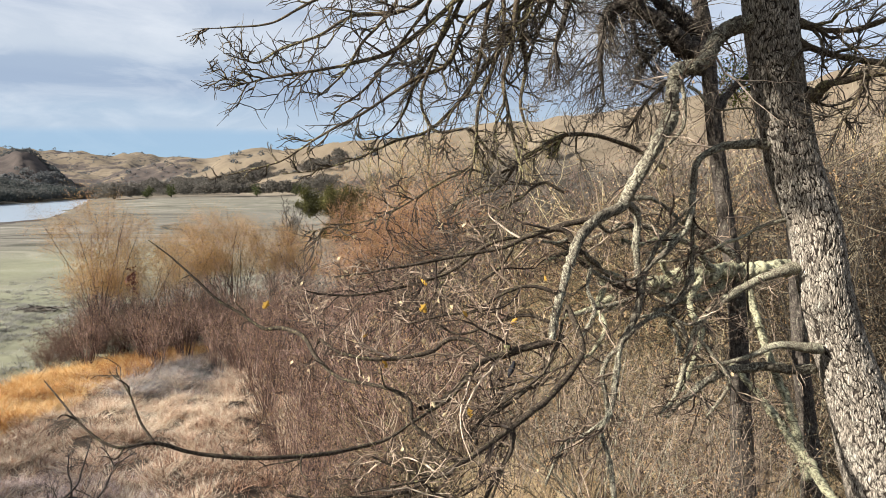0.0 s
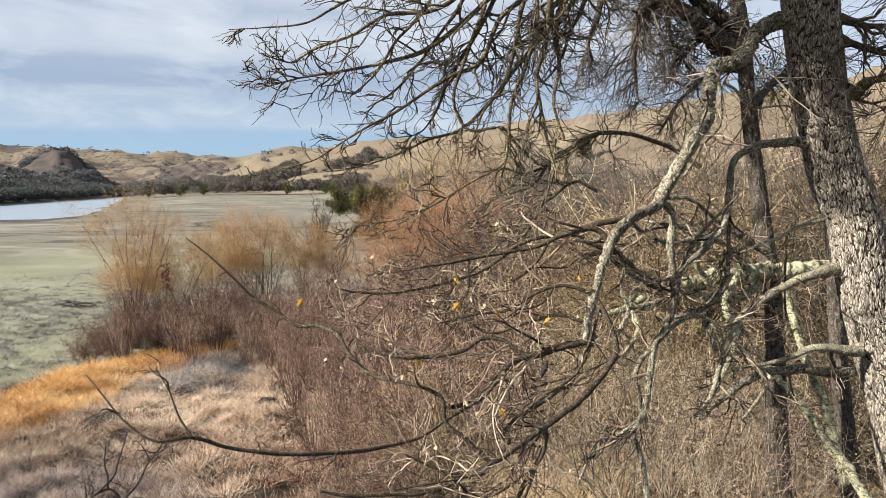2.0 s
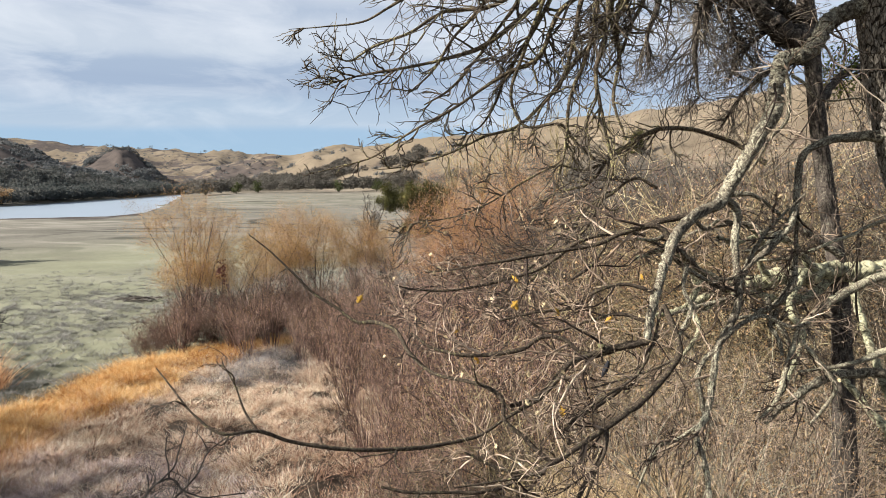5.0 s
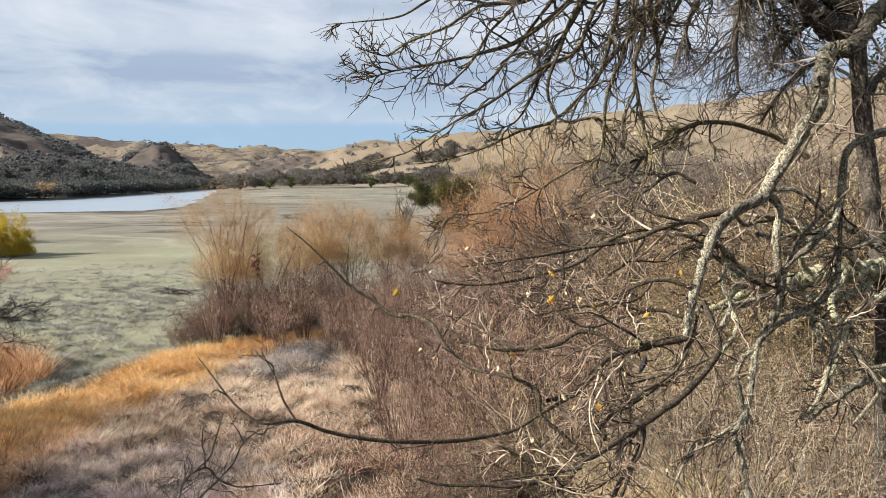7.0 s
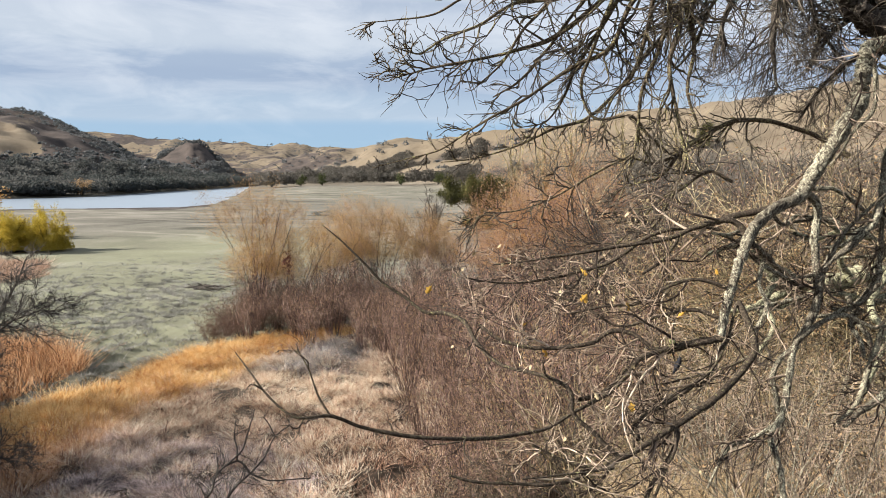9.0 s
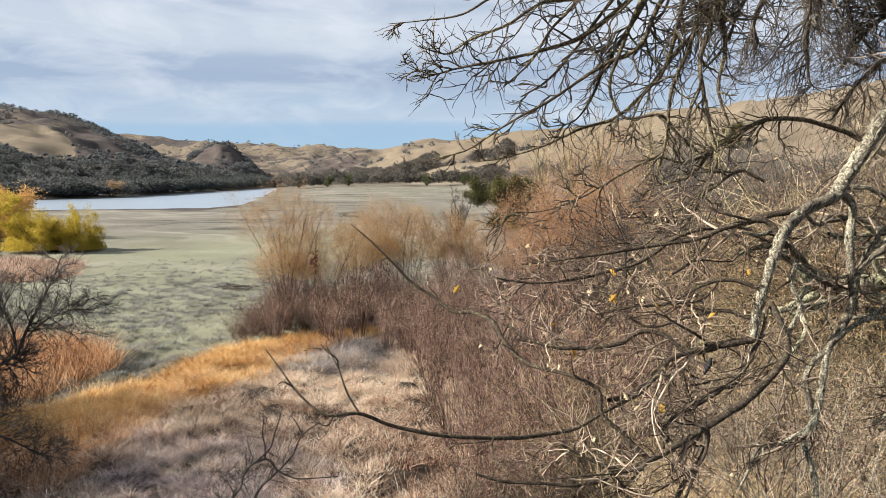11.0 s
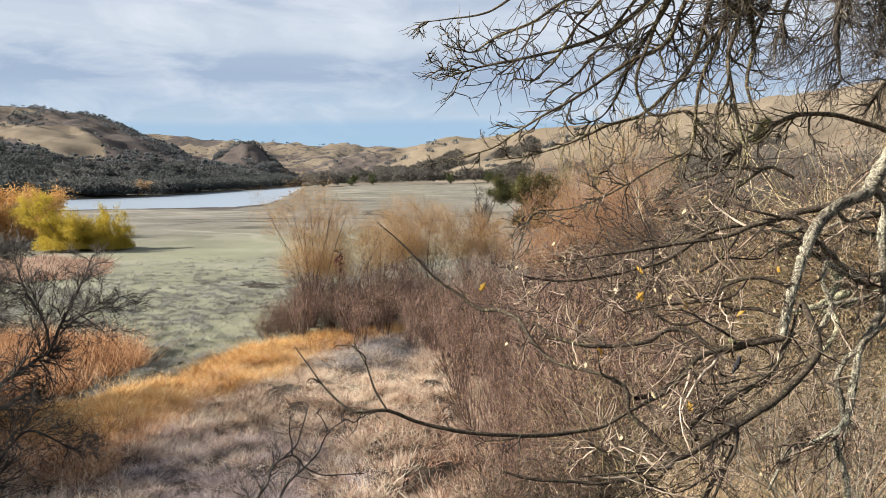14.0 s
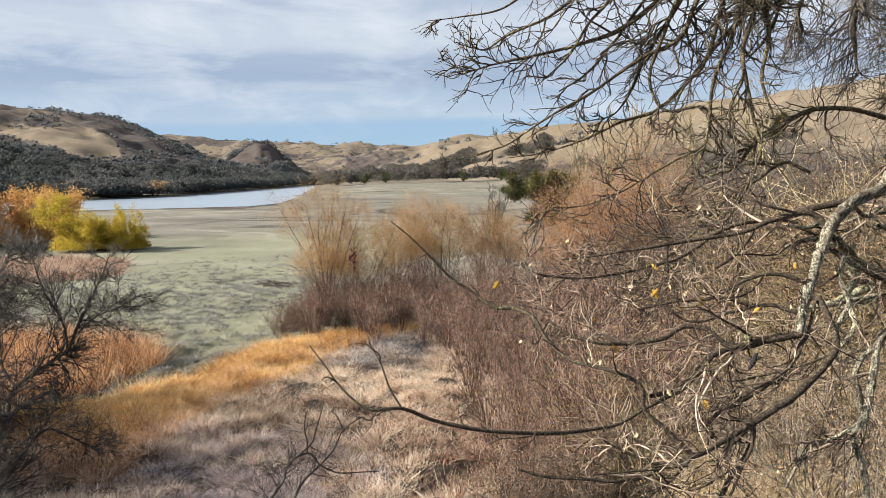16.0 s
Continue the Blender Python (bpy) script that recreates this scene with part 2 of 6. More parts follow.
MAT_OLIVE_LEAF = strands("olive_leaf", [(0.05, (0.018, 0.020, 0.005)), (0.5, (0.054, 0.053, 0.014)), (0.9, (0.128, 0.116, 0.036))], 0.4, thin=0.2)
MAT_GREEN_LEAF = strands("green_leaf", [(0.05, (0.018, 0.025, 0.008)), (0.5, (0.050, 0.059, 0.018)), (0.9, (0.107, 0.111, 0.040))], 0.5)
MAT_MISTLETOE = strands("mistletoe_leaf", [(0.05, (0.045, 0.067, 0.016)), (0.5, (0.125, 0.151, 0.031)), (0.9, (0.285, 0.249, 0.053))], 1.5, thin=0.3)
MAT_GREY_LEAF = strands("grey_foliage", [(0.05, (0.053, 0.048, 0.039)), (0.5, (0.099, 0.089, 0.074)), (0.9, (0.155, 0.142, 0.119))], 0.05, thin=0.4)
# shore and far foliage: distance haze is mixed into these greyed, bluish colours
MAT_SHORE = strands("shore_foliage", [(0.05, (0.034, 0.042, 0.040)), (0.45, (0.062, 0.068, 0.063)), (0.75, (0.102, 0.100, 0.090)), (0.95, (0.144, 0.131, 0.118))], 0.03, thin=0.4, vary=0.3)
MAT_FAR = strands("hazed_foliage", [(0.05, (0.055, 0.065, 0.066)), (0.45, (0.096, 0.104, 0.104)), (0.75, (0.138, 0.136, 0.132)), (0.95, (0.178, 0.168, 0.160))], 0.02, thin=0.5)


def plain(name, col, rough=0.7):
    m, t, b = surface(name, rough, 0.3)
    t.links.new(ramp(t, noise_of(t, 60, 4), [(0.3, tuple(v * 0.6 for v in col)), (0.7, col)]), b.inputs["Base Color"])
    return m


MAT_GOLD = plain("golden_leaf", (0.498, 0.294, 0.045), 0.6)
MAT_PALE = plain("pale_leaf", (0.470, 0.370, 0.214), 0.7)
MAT_RED = plain("rust_leaf", (0.107, 0.032, 0.016), 0.8)
MAT_GALL = plain("gall", (0.441, 0.427, 0.199), 0.6)
MAT_BLACK = plain("black_clot", (0.013, 0.013, 0.016), 0.8)


def ground_material():
    m, t, b = surface("ground", 0.97, 0.08)
    zone = node(t, "ShaderNodeAttribute", {"attribute_name": "zone"}).outputs["Color"]
    z = node(t, "ShaderNodeSeparateColor", None, Color=zone)
    big, mid, fine = noise_of(t, 0.012, 5, 0.6), noise_of(t, 0.12, 6, 0.62), noise_of(t, 3.0, 6, 0.65)
    mud = ramp(t, mid, [(0.3, (0.115, 0.106, 0.085)), (0.5, (0.154, 0.142, 0.115)), (0.7, (0.193, 0.177, 0.148))])
    # strand lines left by the falling water
    level = node(t, "ShaderNodeMath", {"operation": "MULTIPLY"}, i0=noise_of(t, 0.016, 4, 0.5, (0.55, 1.35, 0.2), 0.5), i1=13.0).outputs[0]
    level = node(t, "ShaderNodeMath", {"operation": "PINGPONG"}, i0=level, i1=1.0).outputs[0]
    broken = ramp(t, noise_of(t, 0.03, 4, 0.6), [(0.42, grey(0.12)), (0.56, grey(0.95))])
    dark_line = mix(t, 1.0, ramp(t, level, [(0.10, grey(1.0)), (0.20, grey(0.0))]), broken, "MULTIPLY")
    pale_line = mix(t, 1.0, ramp(t, level, [(0.80, grey(0.0)), (0.92, grey(0.7))]), broken, "MULTIPLY")
    mud = mix(t, dark_line, mud, (0.055, 0.052, 0.041))
    mud = mix(t, pale_line, mud, (0.295, 0.273, 0.222))
    green = ramp(t, mid, [(0.3, (0.169, 0.166, 0.114)), (0.5, (0.210, 0.211, 0.138)), (0.7, (0.256, 0.250, 0.182))])
    hill = ramp(t, mid, [(0.25, (0.118, 0.092, 0.063)), (0.5, (0.177, 0.141, 0.099)), (0.75, (0.218, 0.180, 0.128))])
    hill = mix(t, ramp(t, big, [(0.42, grey(0.0)), (0.62, grey(0.75))]), hill, (0.142, 0.112, 0.077))
    # scrub colour, which also darkens slopes that lie in shade
    scrub = ramp(t, mid, [(0.3, (0.036, 0.031, 0.030)), (0.6, (0.074, 0.060, 0.054))])
    soil = ramp(t, fine, [(0.3, (0.026, 0.020, 0.015)), (0.55, (0.059, 0.045, 0.033)), (0.75, (0.110, 0.087, 0.063))])
    col = mix(t, z.outputs[1], mud, green)
    col = mix(t, z.outputs[0], col, hill)
    col = mix(t, z.outputs[2], col, soil)
    deep = node(t, "ShaderNodeAttribute", {"attribute_name": "scrub"}).outputs["Fac"]
    ragged = node(t, "ShaderNodeMath", {"operation": "MULTIPLY_ADD"}, i0=noise_of(t, 0.035, 7, 0.66), i1=2.4, i2=-1.2).outputs[0]
    ragged = node(t, "ShaderNodeMath", {"operation": "ADD"}, i0=ragged, i1=deep).outputs[0]
    col = mix(t, ramp(t, ragged, [(0.40, grey(0)), (0.62, grey(0.92))]), col, scrub)
    col = mix(t, 0.35, col, ramp(t, fine, [(0.25, grey(0.35)), (0.75, grey(1.0))]), "MULTIPLY")
    t.links.new(col, b.inputs["Base Color"])
    bump(t, b, fine, 0.6, 0.15)
    return m


MAT_GROUND = ground_material()


def water_material():
    m, t, b = surface("lake_water", 0.30, 0.5)
    # pale blue base stands in for the sky that ripples would mirror
    b.inputs["Base Color"].default_value = (0.21, 0.25, 0.29, 1)
    b.inputs["IOR"].default_value = 1.33
    bump(t, b, noise_of(t, 1.2, 5, 0.6, (1, 2.5, 1)), 0.06, 0.03)
    return m


MAT_WATER = water_material()

# ---- mesh helpers ----


def mesh_of(name, co, faces, material, smooth=True):
    """A mesh from an array of points and arrays of quads or triangles."""
    me = bpy.data.meshes.new(name)
    me.vertices.add(len(co))
    me.vertices.foreach_set("co", np.asarray(co, np.float32).ravel())
    faces = [np.asarray(f, np.int32) for f in faces if len(f)]
    loops = np.concatenate([f.ravel() for f in faces])
    sizes = np.concatenate([np.full(len(f), f.shape[1], np.int32) for f in faces])
    me.loops.add(len(loops))
    me.loops.foreach_set("vertex_index", loops)
    me.polygons.add(len(sizes))
    me.polygons.foreach_set("loop_start", np.concatenate([[0], np.cumsum(sizes)[:-1]]).astype(np.int32))
    me.polygons.foreach_set("use_smooth", np.full(len(sizes), smooth))
    me.update(calc_edges=True)
    me.materials.append(material)
    return me


def unit(v):
    return v / (np.linalg.norm(v, axis=-1, keepdims=True) + 1e-9)


class Wood:
    """Gathers tapered stems (and flat leaves) and turns them into one mesh."""

    def __init__(self):
        self.co, self.quads, self.tris, self.n = [], [], [], 0

    def stems(self, paths, radii, sides=3):
        N, n, _ = paths.shape
        tang = unit(np.gradient(paths, axis=1))
        mean = unit(paths[:, -1] - paths[:, 0])
        ref = np.where(np.abs(mean[:, 2:3]) > 0.8, [[1.0, 0.0, 0.0]], [[0.0, 0.0, 1.0]])
        side = unit(np.cross(tang, ref[:, None, :]))
        top = np.cross(side, tang)
        a = np.arange(sides) * (2 * np.pi / sides)
        ring = side[:, :, None, :] * np.cos(a)[None, None, :, None] + top[:, :, None, :] * np.sin(a)[None, None, :, None]
        co = paths[:, :, None, :] + ring * radii[:, :, None, None]
        base = self.n + (np.arange(N) * n * sides)[:, None, None]
        i, k = np.arange(n - 1)[None, :, None] * sides, np.arange(sides)[None, None, :]
        k2 = (k + 1) % sides
        q = np.stack([base + i + k, base + i + k2, base + i + sides + k2, base + i + sides + k], -1)
        self.quads.append(q.reshape(-1, 4))
        self.co.append(co.reshape(-1, 3))
        self.n += N * n * sides
        return self

    def leaves(self, at, length, width, rng, way=None, spread=1.0):
        """Pointed leaves, folded along the middle."""
        N = len(at)
        d = unit(rng.normal(size=(N, 3)) * spread + (0 if way is None else way))
        s = unit(np.cross(d, rng.normal(size=(N, 3))))
        u = np.cross(s, d)
        le = length * rng.uniform(0.6, 1.3, (N, 1))
        wi = width * rng.uniform(0.6, 1.3, (N, 1))
        co = np.stack([at, at + d * le * 0.5 + s * wi * 0.5 + u * wi * 0.15, at + d * le, at + d * le * 0.5 - s * wi * 0.5 + u * wi * 0.15], 1)
        base = self.n + np.arange(N)[:, None] * 4
        self.tris.append(np.concatenate([base + [0, 1, 2], base + [0, 2, 3]]))
        self.co.append(co.reshape(-1, 3))
        self.n += 4 * N
        return self

    def mesh(self, name, material):
        return mesh_of(name, np.concatenate(self.co), [np.concatenate(x) for x in (self.quads, self.tris) if x], material)


def grow(paths, radii, per, length, n, angle, wander, bias, rng, start=0.12, thin=0.6, least=0.0012, end=0.0007, most=0.009, fade=0.35):
    """Side shoots of many stems at once: new paths and their radii."""
    N, m, _ = paths.shape
    which = np.repeat(np.arange(N), per)
    M = len(which)
    u = rng.uniform(start, 1.0, M) * (m - 1)
    i = np.minimum(u.astype(int), m - 2)
    f = (u - i)[:, None]
    p0, p1 = paths[which, i], paths[which, i + 1]
    at = p0 * (1 - f) + p1 * f
    r0 = radii[which, i] * (1 - f[:, 0]) + radii[which, i + 1] * f[:, 0]
    t = unit(p1 - p0)
    out = unit(np.cross(t, rng.normal(size=(M, 3))))
    ang = np.radians(rng.normal(angle, 14, M))[:, None]
    d = unit(t * np.cos(ang) + out * np.sin(ang))
    own = np.linalg.norm(np.diff(paths, axis=1), axis=2).sum(1)
    le = length * np.clip(own / own.mean(), 0.3, 1.3)[which] * rng.uniform(0.45, 1.25, M) / (n - 1) * (1.18 - fade * u / (m - 1))
    res = np.zeros((M, n, 3))
    res[:, 0] = at
    bias = np.asarray(bias, float)
    for k in range(1, n):
        d = unit(d + rng.normal(size=(M, 3)) * wander + bias)
        res[:, k] = res[:, k - 1] + d * le[:, None]
    start_r = np.clip(r0 * thin, least, most)
    rad = start_r[:, None] * np.linspace(1, 0, n)[None, :] + end * np.linspace(0, 1, n)[None, :]
    return res, rad


def curve_points(ctrl, n, rough, rng):
    """A smooth path through a few points (x, y, z, radius), slightly crooked."""
    c = np.asarray(ctrl, float)
    c = np.vstack([2 * c[0] - c[1], c, 2 * c[-1] - c[-2]])
    s = np.linspace(0, len(c) - 3 - 1e-6, n)
    i = s.astype(int)
    f = (s - i)[:, None]
    a, b, d, e = c[i], c[i + 1], c[i + 2], c[i + 3]
    p = 0.5 * (2 * b + (d - a) * f + (2 * a - 5 * b + 4 * d - e) * f ** 2 + (3 * b - a - 3 * d + e) * f ** 3)
    r = np.maximum(p[:, 3], 0.001)
    k = rng.normal(size=(n, 3)) * rough
    k = (k + np.roll(k, 1, 0) + np.roll(k, -1, 0)) / 2
    k[0] = 0
    return p[:, :3] + k * r[:, None], r


def vnoise(x, y, seed=0):
    """Smooth value noise over the plan, 0 to 1."""
    table = np.random.default_rng(seed).random((256, 256))
    xi, yi = np.floor(x).astype(int), np.floor(y).astype(int)
    fx, fy = x - xi, y - yi
    fx, fy = fx * fx * (3 - 2 * fx), fy * fy * (3 - 2 * fy)
    g = lambda a, b: table[a & 255, b & 255]
    return (g(xi, yi) * (1 - fx) + g(xi + 1, yi) * fx) * (1 - fy) + (g(xi, yi + 1) * (1 - fx) + g(xi + 1, yi + 1) * fx) * fy


def pnoise(x, y, seed=0):
    """Gradient noise over the plan, about -0.7 to 0.7."""
    ang = np.random.default_rng(seed).random((256, 256)) * 2 * np.pi
    xi, yi = np.floor(x).astype(int), np.floor(y).astype(int)
    fx, fy = x - xi, y - yi
    wx, wy = fx ** 3 * (fx * (fx * 6 - 15) + 10), fy ** 3 * (fy * (fy * 6 - 15) + 10)

    def dot(a, b):
        t = ang[(xi + a) & 255, (yi + b) & 255]
        return np.cos(t) * (fx - a) + np.sin(t) * (fy - b)
    return (dot(0, 0) * (1 - wx) + dot(1, 0) * wx) * (1 - wy) + (dot(0, 1) * (1 - wx) + dot(1, 1) * wx) * wy


def fbm(x, y, seed=0, octaves=4):
    total, amp, s = 0, 0.5, 0
    for k in range(octaves):
        total, s = total + amp * vnoise(x * 2 ** k + 17 * k, y * 2 ** k + 9 * k, seed + k), s + amp
        amp *= 0.5
    return total / s


def smooth(a, b, v):
    u = np.clip((v - a) / (b - a), 0, 1)
    return u * u * (3 - 2 * u)


def plan(left, r):
    """Plan coordinates of a bearing (degrees to the left of straight ahead) and a distance."""
    return -r * np.sin(np.radians(left)), r * np.cos(np.radians(left))


# ---- the land ----
EYE_Z = 8.0


def far_shore(a):
    return np.interp(a, [24, 27, 29, 32, 37, 43, 50, 70, 100], [470, 425, 372, 327, 268, 254, 248, 240, 235])


def near_shore(a):
    return np.interp(a, [24, 26.2, 27.0, 28.0, 29.1, 31.3, 34.6, 38.5, 42.6, 50, 70, 100], [470, 430, 300, 226, 199, 184, 183, 184, 186, 184, 176, 170])


def land(x, y):
    """Height of the ground."""
    r = np.hypot(x, y)
    a = np.degrees(np.arctan2(-x, y))
    bank = np.interp(r, [0, 1.6, 3, 5, 10, 16, 25, 36, 60], [6.4, 6.3, 5.5, 4.4, 2.1, 1.0, 0.5, 0.1, 0.0])
    rise = np.interp(r, [0, 1.6, 3, 5, 8, 12, 20, 40, 80, 150, 300], [6.4, 6.3, 5.9, 5.2, 4.6, 3.8, 3.0, 2.6, 4, 7, 14])
    w = smooth(14, -6, a)
    z = bank * (1 - w) + rise * w
    z = z + (fbm(x * 0.5, y * 0.5, 3) - 0.5) * np.interp(r, [0, 4, 10, 30, 60, 400], [0.0, 0.2, 0.5, 0.25, 0.12, 0.3])
    z = z + (fbm(x * 1.1, y * 1.1, 4, 3) - 0.5) * 0.8 * smooth(6, 10, r) * smooth(38, 28, r) * smooth(10, 16, a)
    z = z + (fbm(x * 2.4, y * 2.4, 6, 2) - 0.5) * 0.28 * smooth(22, 27, r) * smooth(75, 45, r) * smooth(12, 20, a)
    # the flat beyond the water's head
    z = z + smooth(225, 330, r) * smooth(27, 20, a) * 2.0
    # ridges: height of the crest from its angle above the eye
    gully = 0.5 - np.abs(fbm(x * 0.008, y * 0.008, 11, 5) - 0.5) * 5.0
    fine = fbm(x * 0.05, y * 0.05, 21, 4) - 0.5
    away = smooth(130, 90, np.abs(a))

    def ridge(foot, crest, up, depth=0.8):
        top = EYE_Z + crest * np.tan(np.radians(up)) + (np.clip(gully, -0.6, 0.5) * 0.02 + fine * 0.02) * (crest - foot) * depth
        s = np.clip((r - foot) / (crest - foot), 0, 1)
        body = np.where(r < crest, s ** 1.1 * (1 + 0.75 * np.clip(gully, -1, 0.5) * (1 - s) ** 0.7), 1 - 0.25 * smooth(0, 1, (r - crest) / crest))
        return np.maximum(top, 0) * body

    left_up = np.interp(a, [22, 26.5, 29, 31.3, 33, 35, 37, 38.7, 40.6, 43.4, 47.4, 60], [-1.4, -1.0, -0.55, 0.0, 0.6, 1.4, 2.2, 3.0, 3.7, 4.2, 4.6, 5.5])
    foot = far_shore(a) + 4
    crest = foot + np.interp(a, [24, 28, 32, 36, 40, 48], [60, 90, 150, 230, 320, 420])
    z = np.maximum(z, ridge(foot, crest, left_up) * smooth(24.5, 26.5, a) * away)
    spur_up = np.interp(a, [26, 31, 33, 36, 39, 42, 43.2, 45, 47.5, 55], [-1.2, -0.5, -0.1, 0.1, 0.2, 0.4, 0.8, 1.5, 2.1, 3.0])
    z = np.maximum(z, ridge(foot, foot + 110, spur_up) * smooth(24.5, 26.5, a) * away)
    bluff_up = np.interp(a, [26.4, 27.6, 28.6, 29.4, 30.4, 31.4, 32.6, 33.6], [-0.7, 0.1, 0.9, 1.8, 2.1, 1.9, 1.2, 0.0])
    z = np.maximum(z, ridge(520 + 0 * r, 620 + 0 * r, bluff_up, 0.6) * smooth(26.6, 27.6, a) * smooth(34, 32.5, a) * (0.70 + 0.5 * fbm(x * 0.03, y * 0.03, 46) + 0.34 * np.abs(fbm(a * 0.9, r * 0.012, 49, 3) - 0.5) * 2))
    far_up = np.interp(a, [-40, 8, 21, 23.4, 26, 28.5, 31, 35.6, 38.7, 60], [1.0, 1.2, 1.9, 2.25, 2.15, 2.2, 2.4, 2.6, 2.9, 2.9])
    z = np.maximum(z, ridge(700 + 0 * r, 1500 + 0 * r, far_up, 0.35) * away)
    mid_up = np.interp(a, [-60, -31.3, -29, -27, -18, -12.6, -9.6, -6.5, 3.8, 7.3, 11, 14, 16.3, 18.1, 20.5, 22.6, 24.4, 26.5],
                       [9, 7.9, 7.5, 7.0, 6.0, 5.2, 5.0, 4.8, 3.6, 3.2, 2.7, 2.6, 2.2, 1.7, 1.85, 1.2, 0.7, -0.5])
    mid_foot = np.interp(a, [-40, -20, 0, 10, 15, 20, 26], [120, 150, 240, 330, 400, 480, 560])
    mid_crest = np.interp(a, [-40, -20, 0, 10, 20, 26], [330, 380, 470, 600, 800, 900])
    z = np.maximum(z, ridge(mid_foot, mid_crest, mid_up) * smooth(27, 25, a) * away)
    z = np.maximum(z, (1 - away) * smooth(30, 400, r) * 45)
    # the lake's bowl, with a low spit on its right
    wet = smooth(-6, 3, r - near_shore(a) + 12 * (fbm(x * 0.03, y * 0.03, 5) - 0.5)) * smooth(5, -3, r - far_shore(a)) * smooth(25.6, 26.6, a) * away
    bar = 249 + 9 * (vnoise(x * 0.05, y * 0.05, 15) - 0.5)
    spit = smooth(9, 3, np.abs(r - bar) + 9 * smooth(27.0, 29.6, a))
    return z - 1.4 * wet * (1 - spit)


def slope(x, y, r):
    """Elevation angle seen from the eye, by which the plant zones are fitted to the view."""
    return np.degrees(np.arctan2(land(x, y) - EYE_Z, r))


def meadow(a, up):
    """The lit dry grass shoulder between the woods, outlined to fit the camera's view."""
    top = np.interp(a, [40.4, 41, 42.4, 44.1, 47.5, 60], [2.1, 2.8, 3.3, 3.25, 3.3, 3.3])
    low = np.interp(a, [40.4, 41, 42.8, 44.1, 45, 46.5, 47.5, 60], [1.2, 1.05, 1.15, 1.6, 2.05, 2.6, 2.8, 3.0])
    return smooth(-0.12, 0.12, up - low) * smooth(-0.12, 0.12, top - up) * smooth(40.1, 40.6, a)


def wooded(a, r, x, y):
    """How closely trees stand on the slopes over the water."""
    up = slope(x, y, r)
    dens = fbm(x * 0.014, y * 0.014, 41)
    shore = np.maximum(smooth(0.9, 0.2, up), smooth(41.5, 43, a) * smooth(0.1, -0.2, up - np.interp(a, [41, 42.8, 44.1, 45, 46.5, 47.5, 60], [1.05, 1.15, 1.6, 2.05, 2.6, 2.8, 3.0])))
    crest = np.interp(a, [26.5, 29, 31.3, 33, 35, 37, 38.7, 40.6, 43.4, 47.4, 60], [-1.0, -0.55, 0.0, 0.6, 1.4, 2.2, 3.0, 3.7, 4.2, 4.6, 5.5])
    spur = smooth(0.9, 0.3, crest - up) * smooth(39.5, 38.0, a)
    k = dens - 0.08 + 0.30 * shore + 0.26 * spur - 0.02 * smooth(38, 42, a)
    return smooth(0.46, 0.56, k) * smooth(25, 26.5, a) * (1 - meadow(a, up))


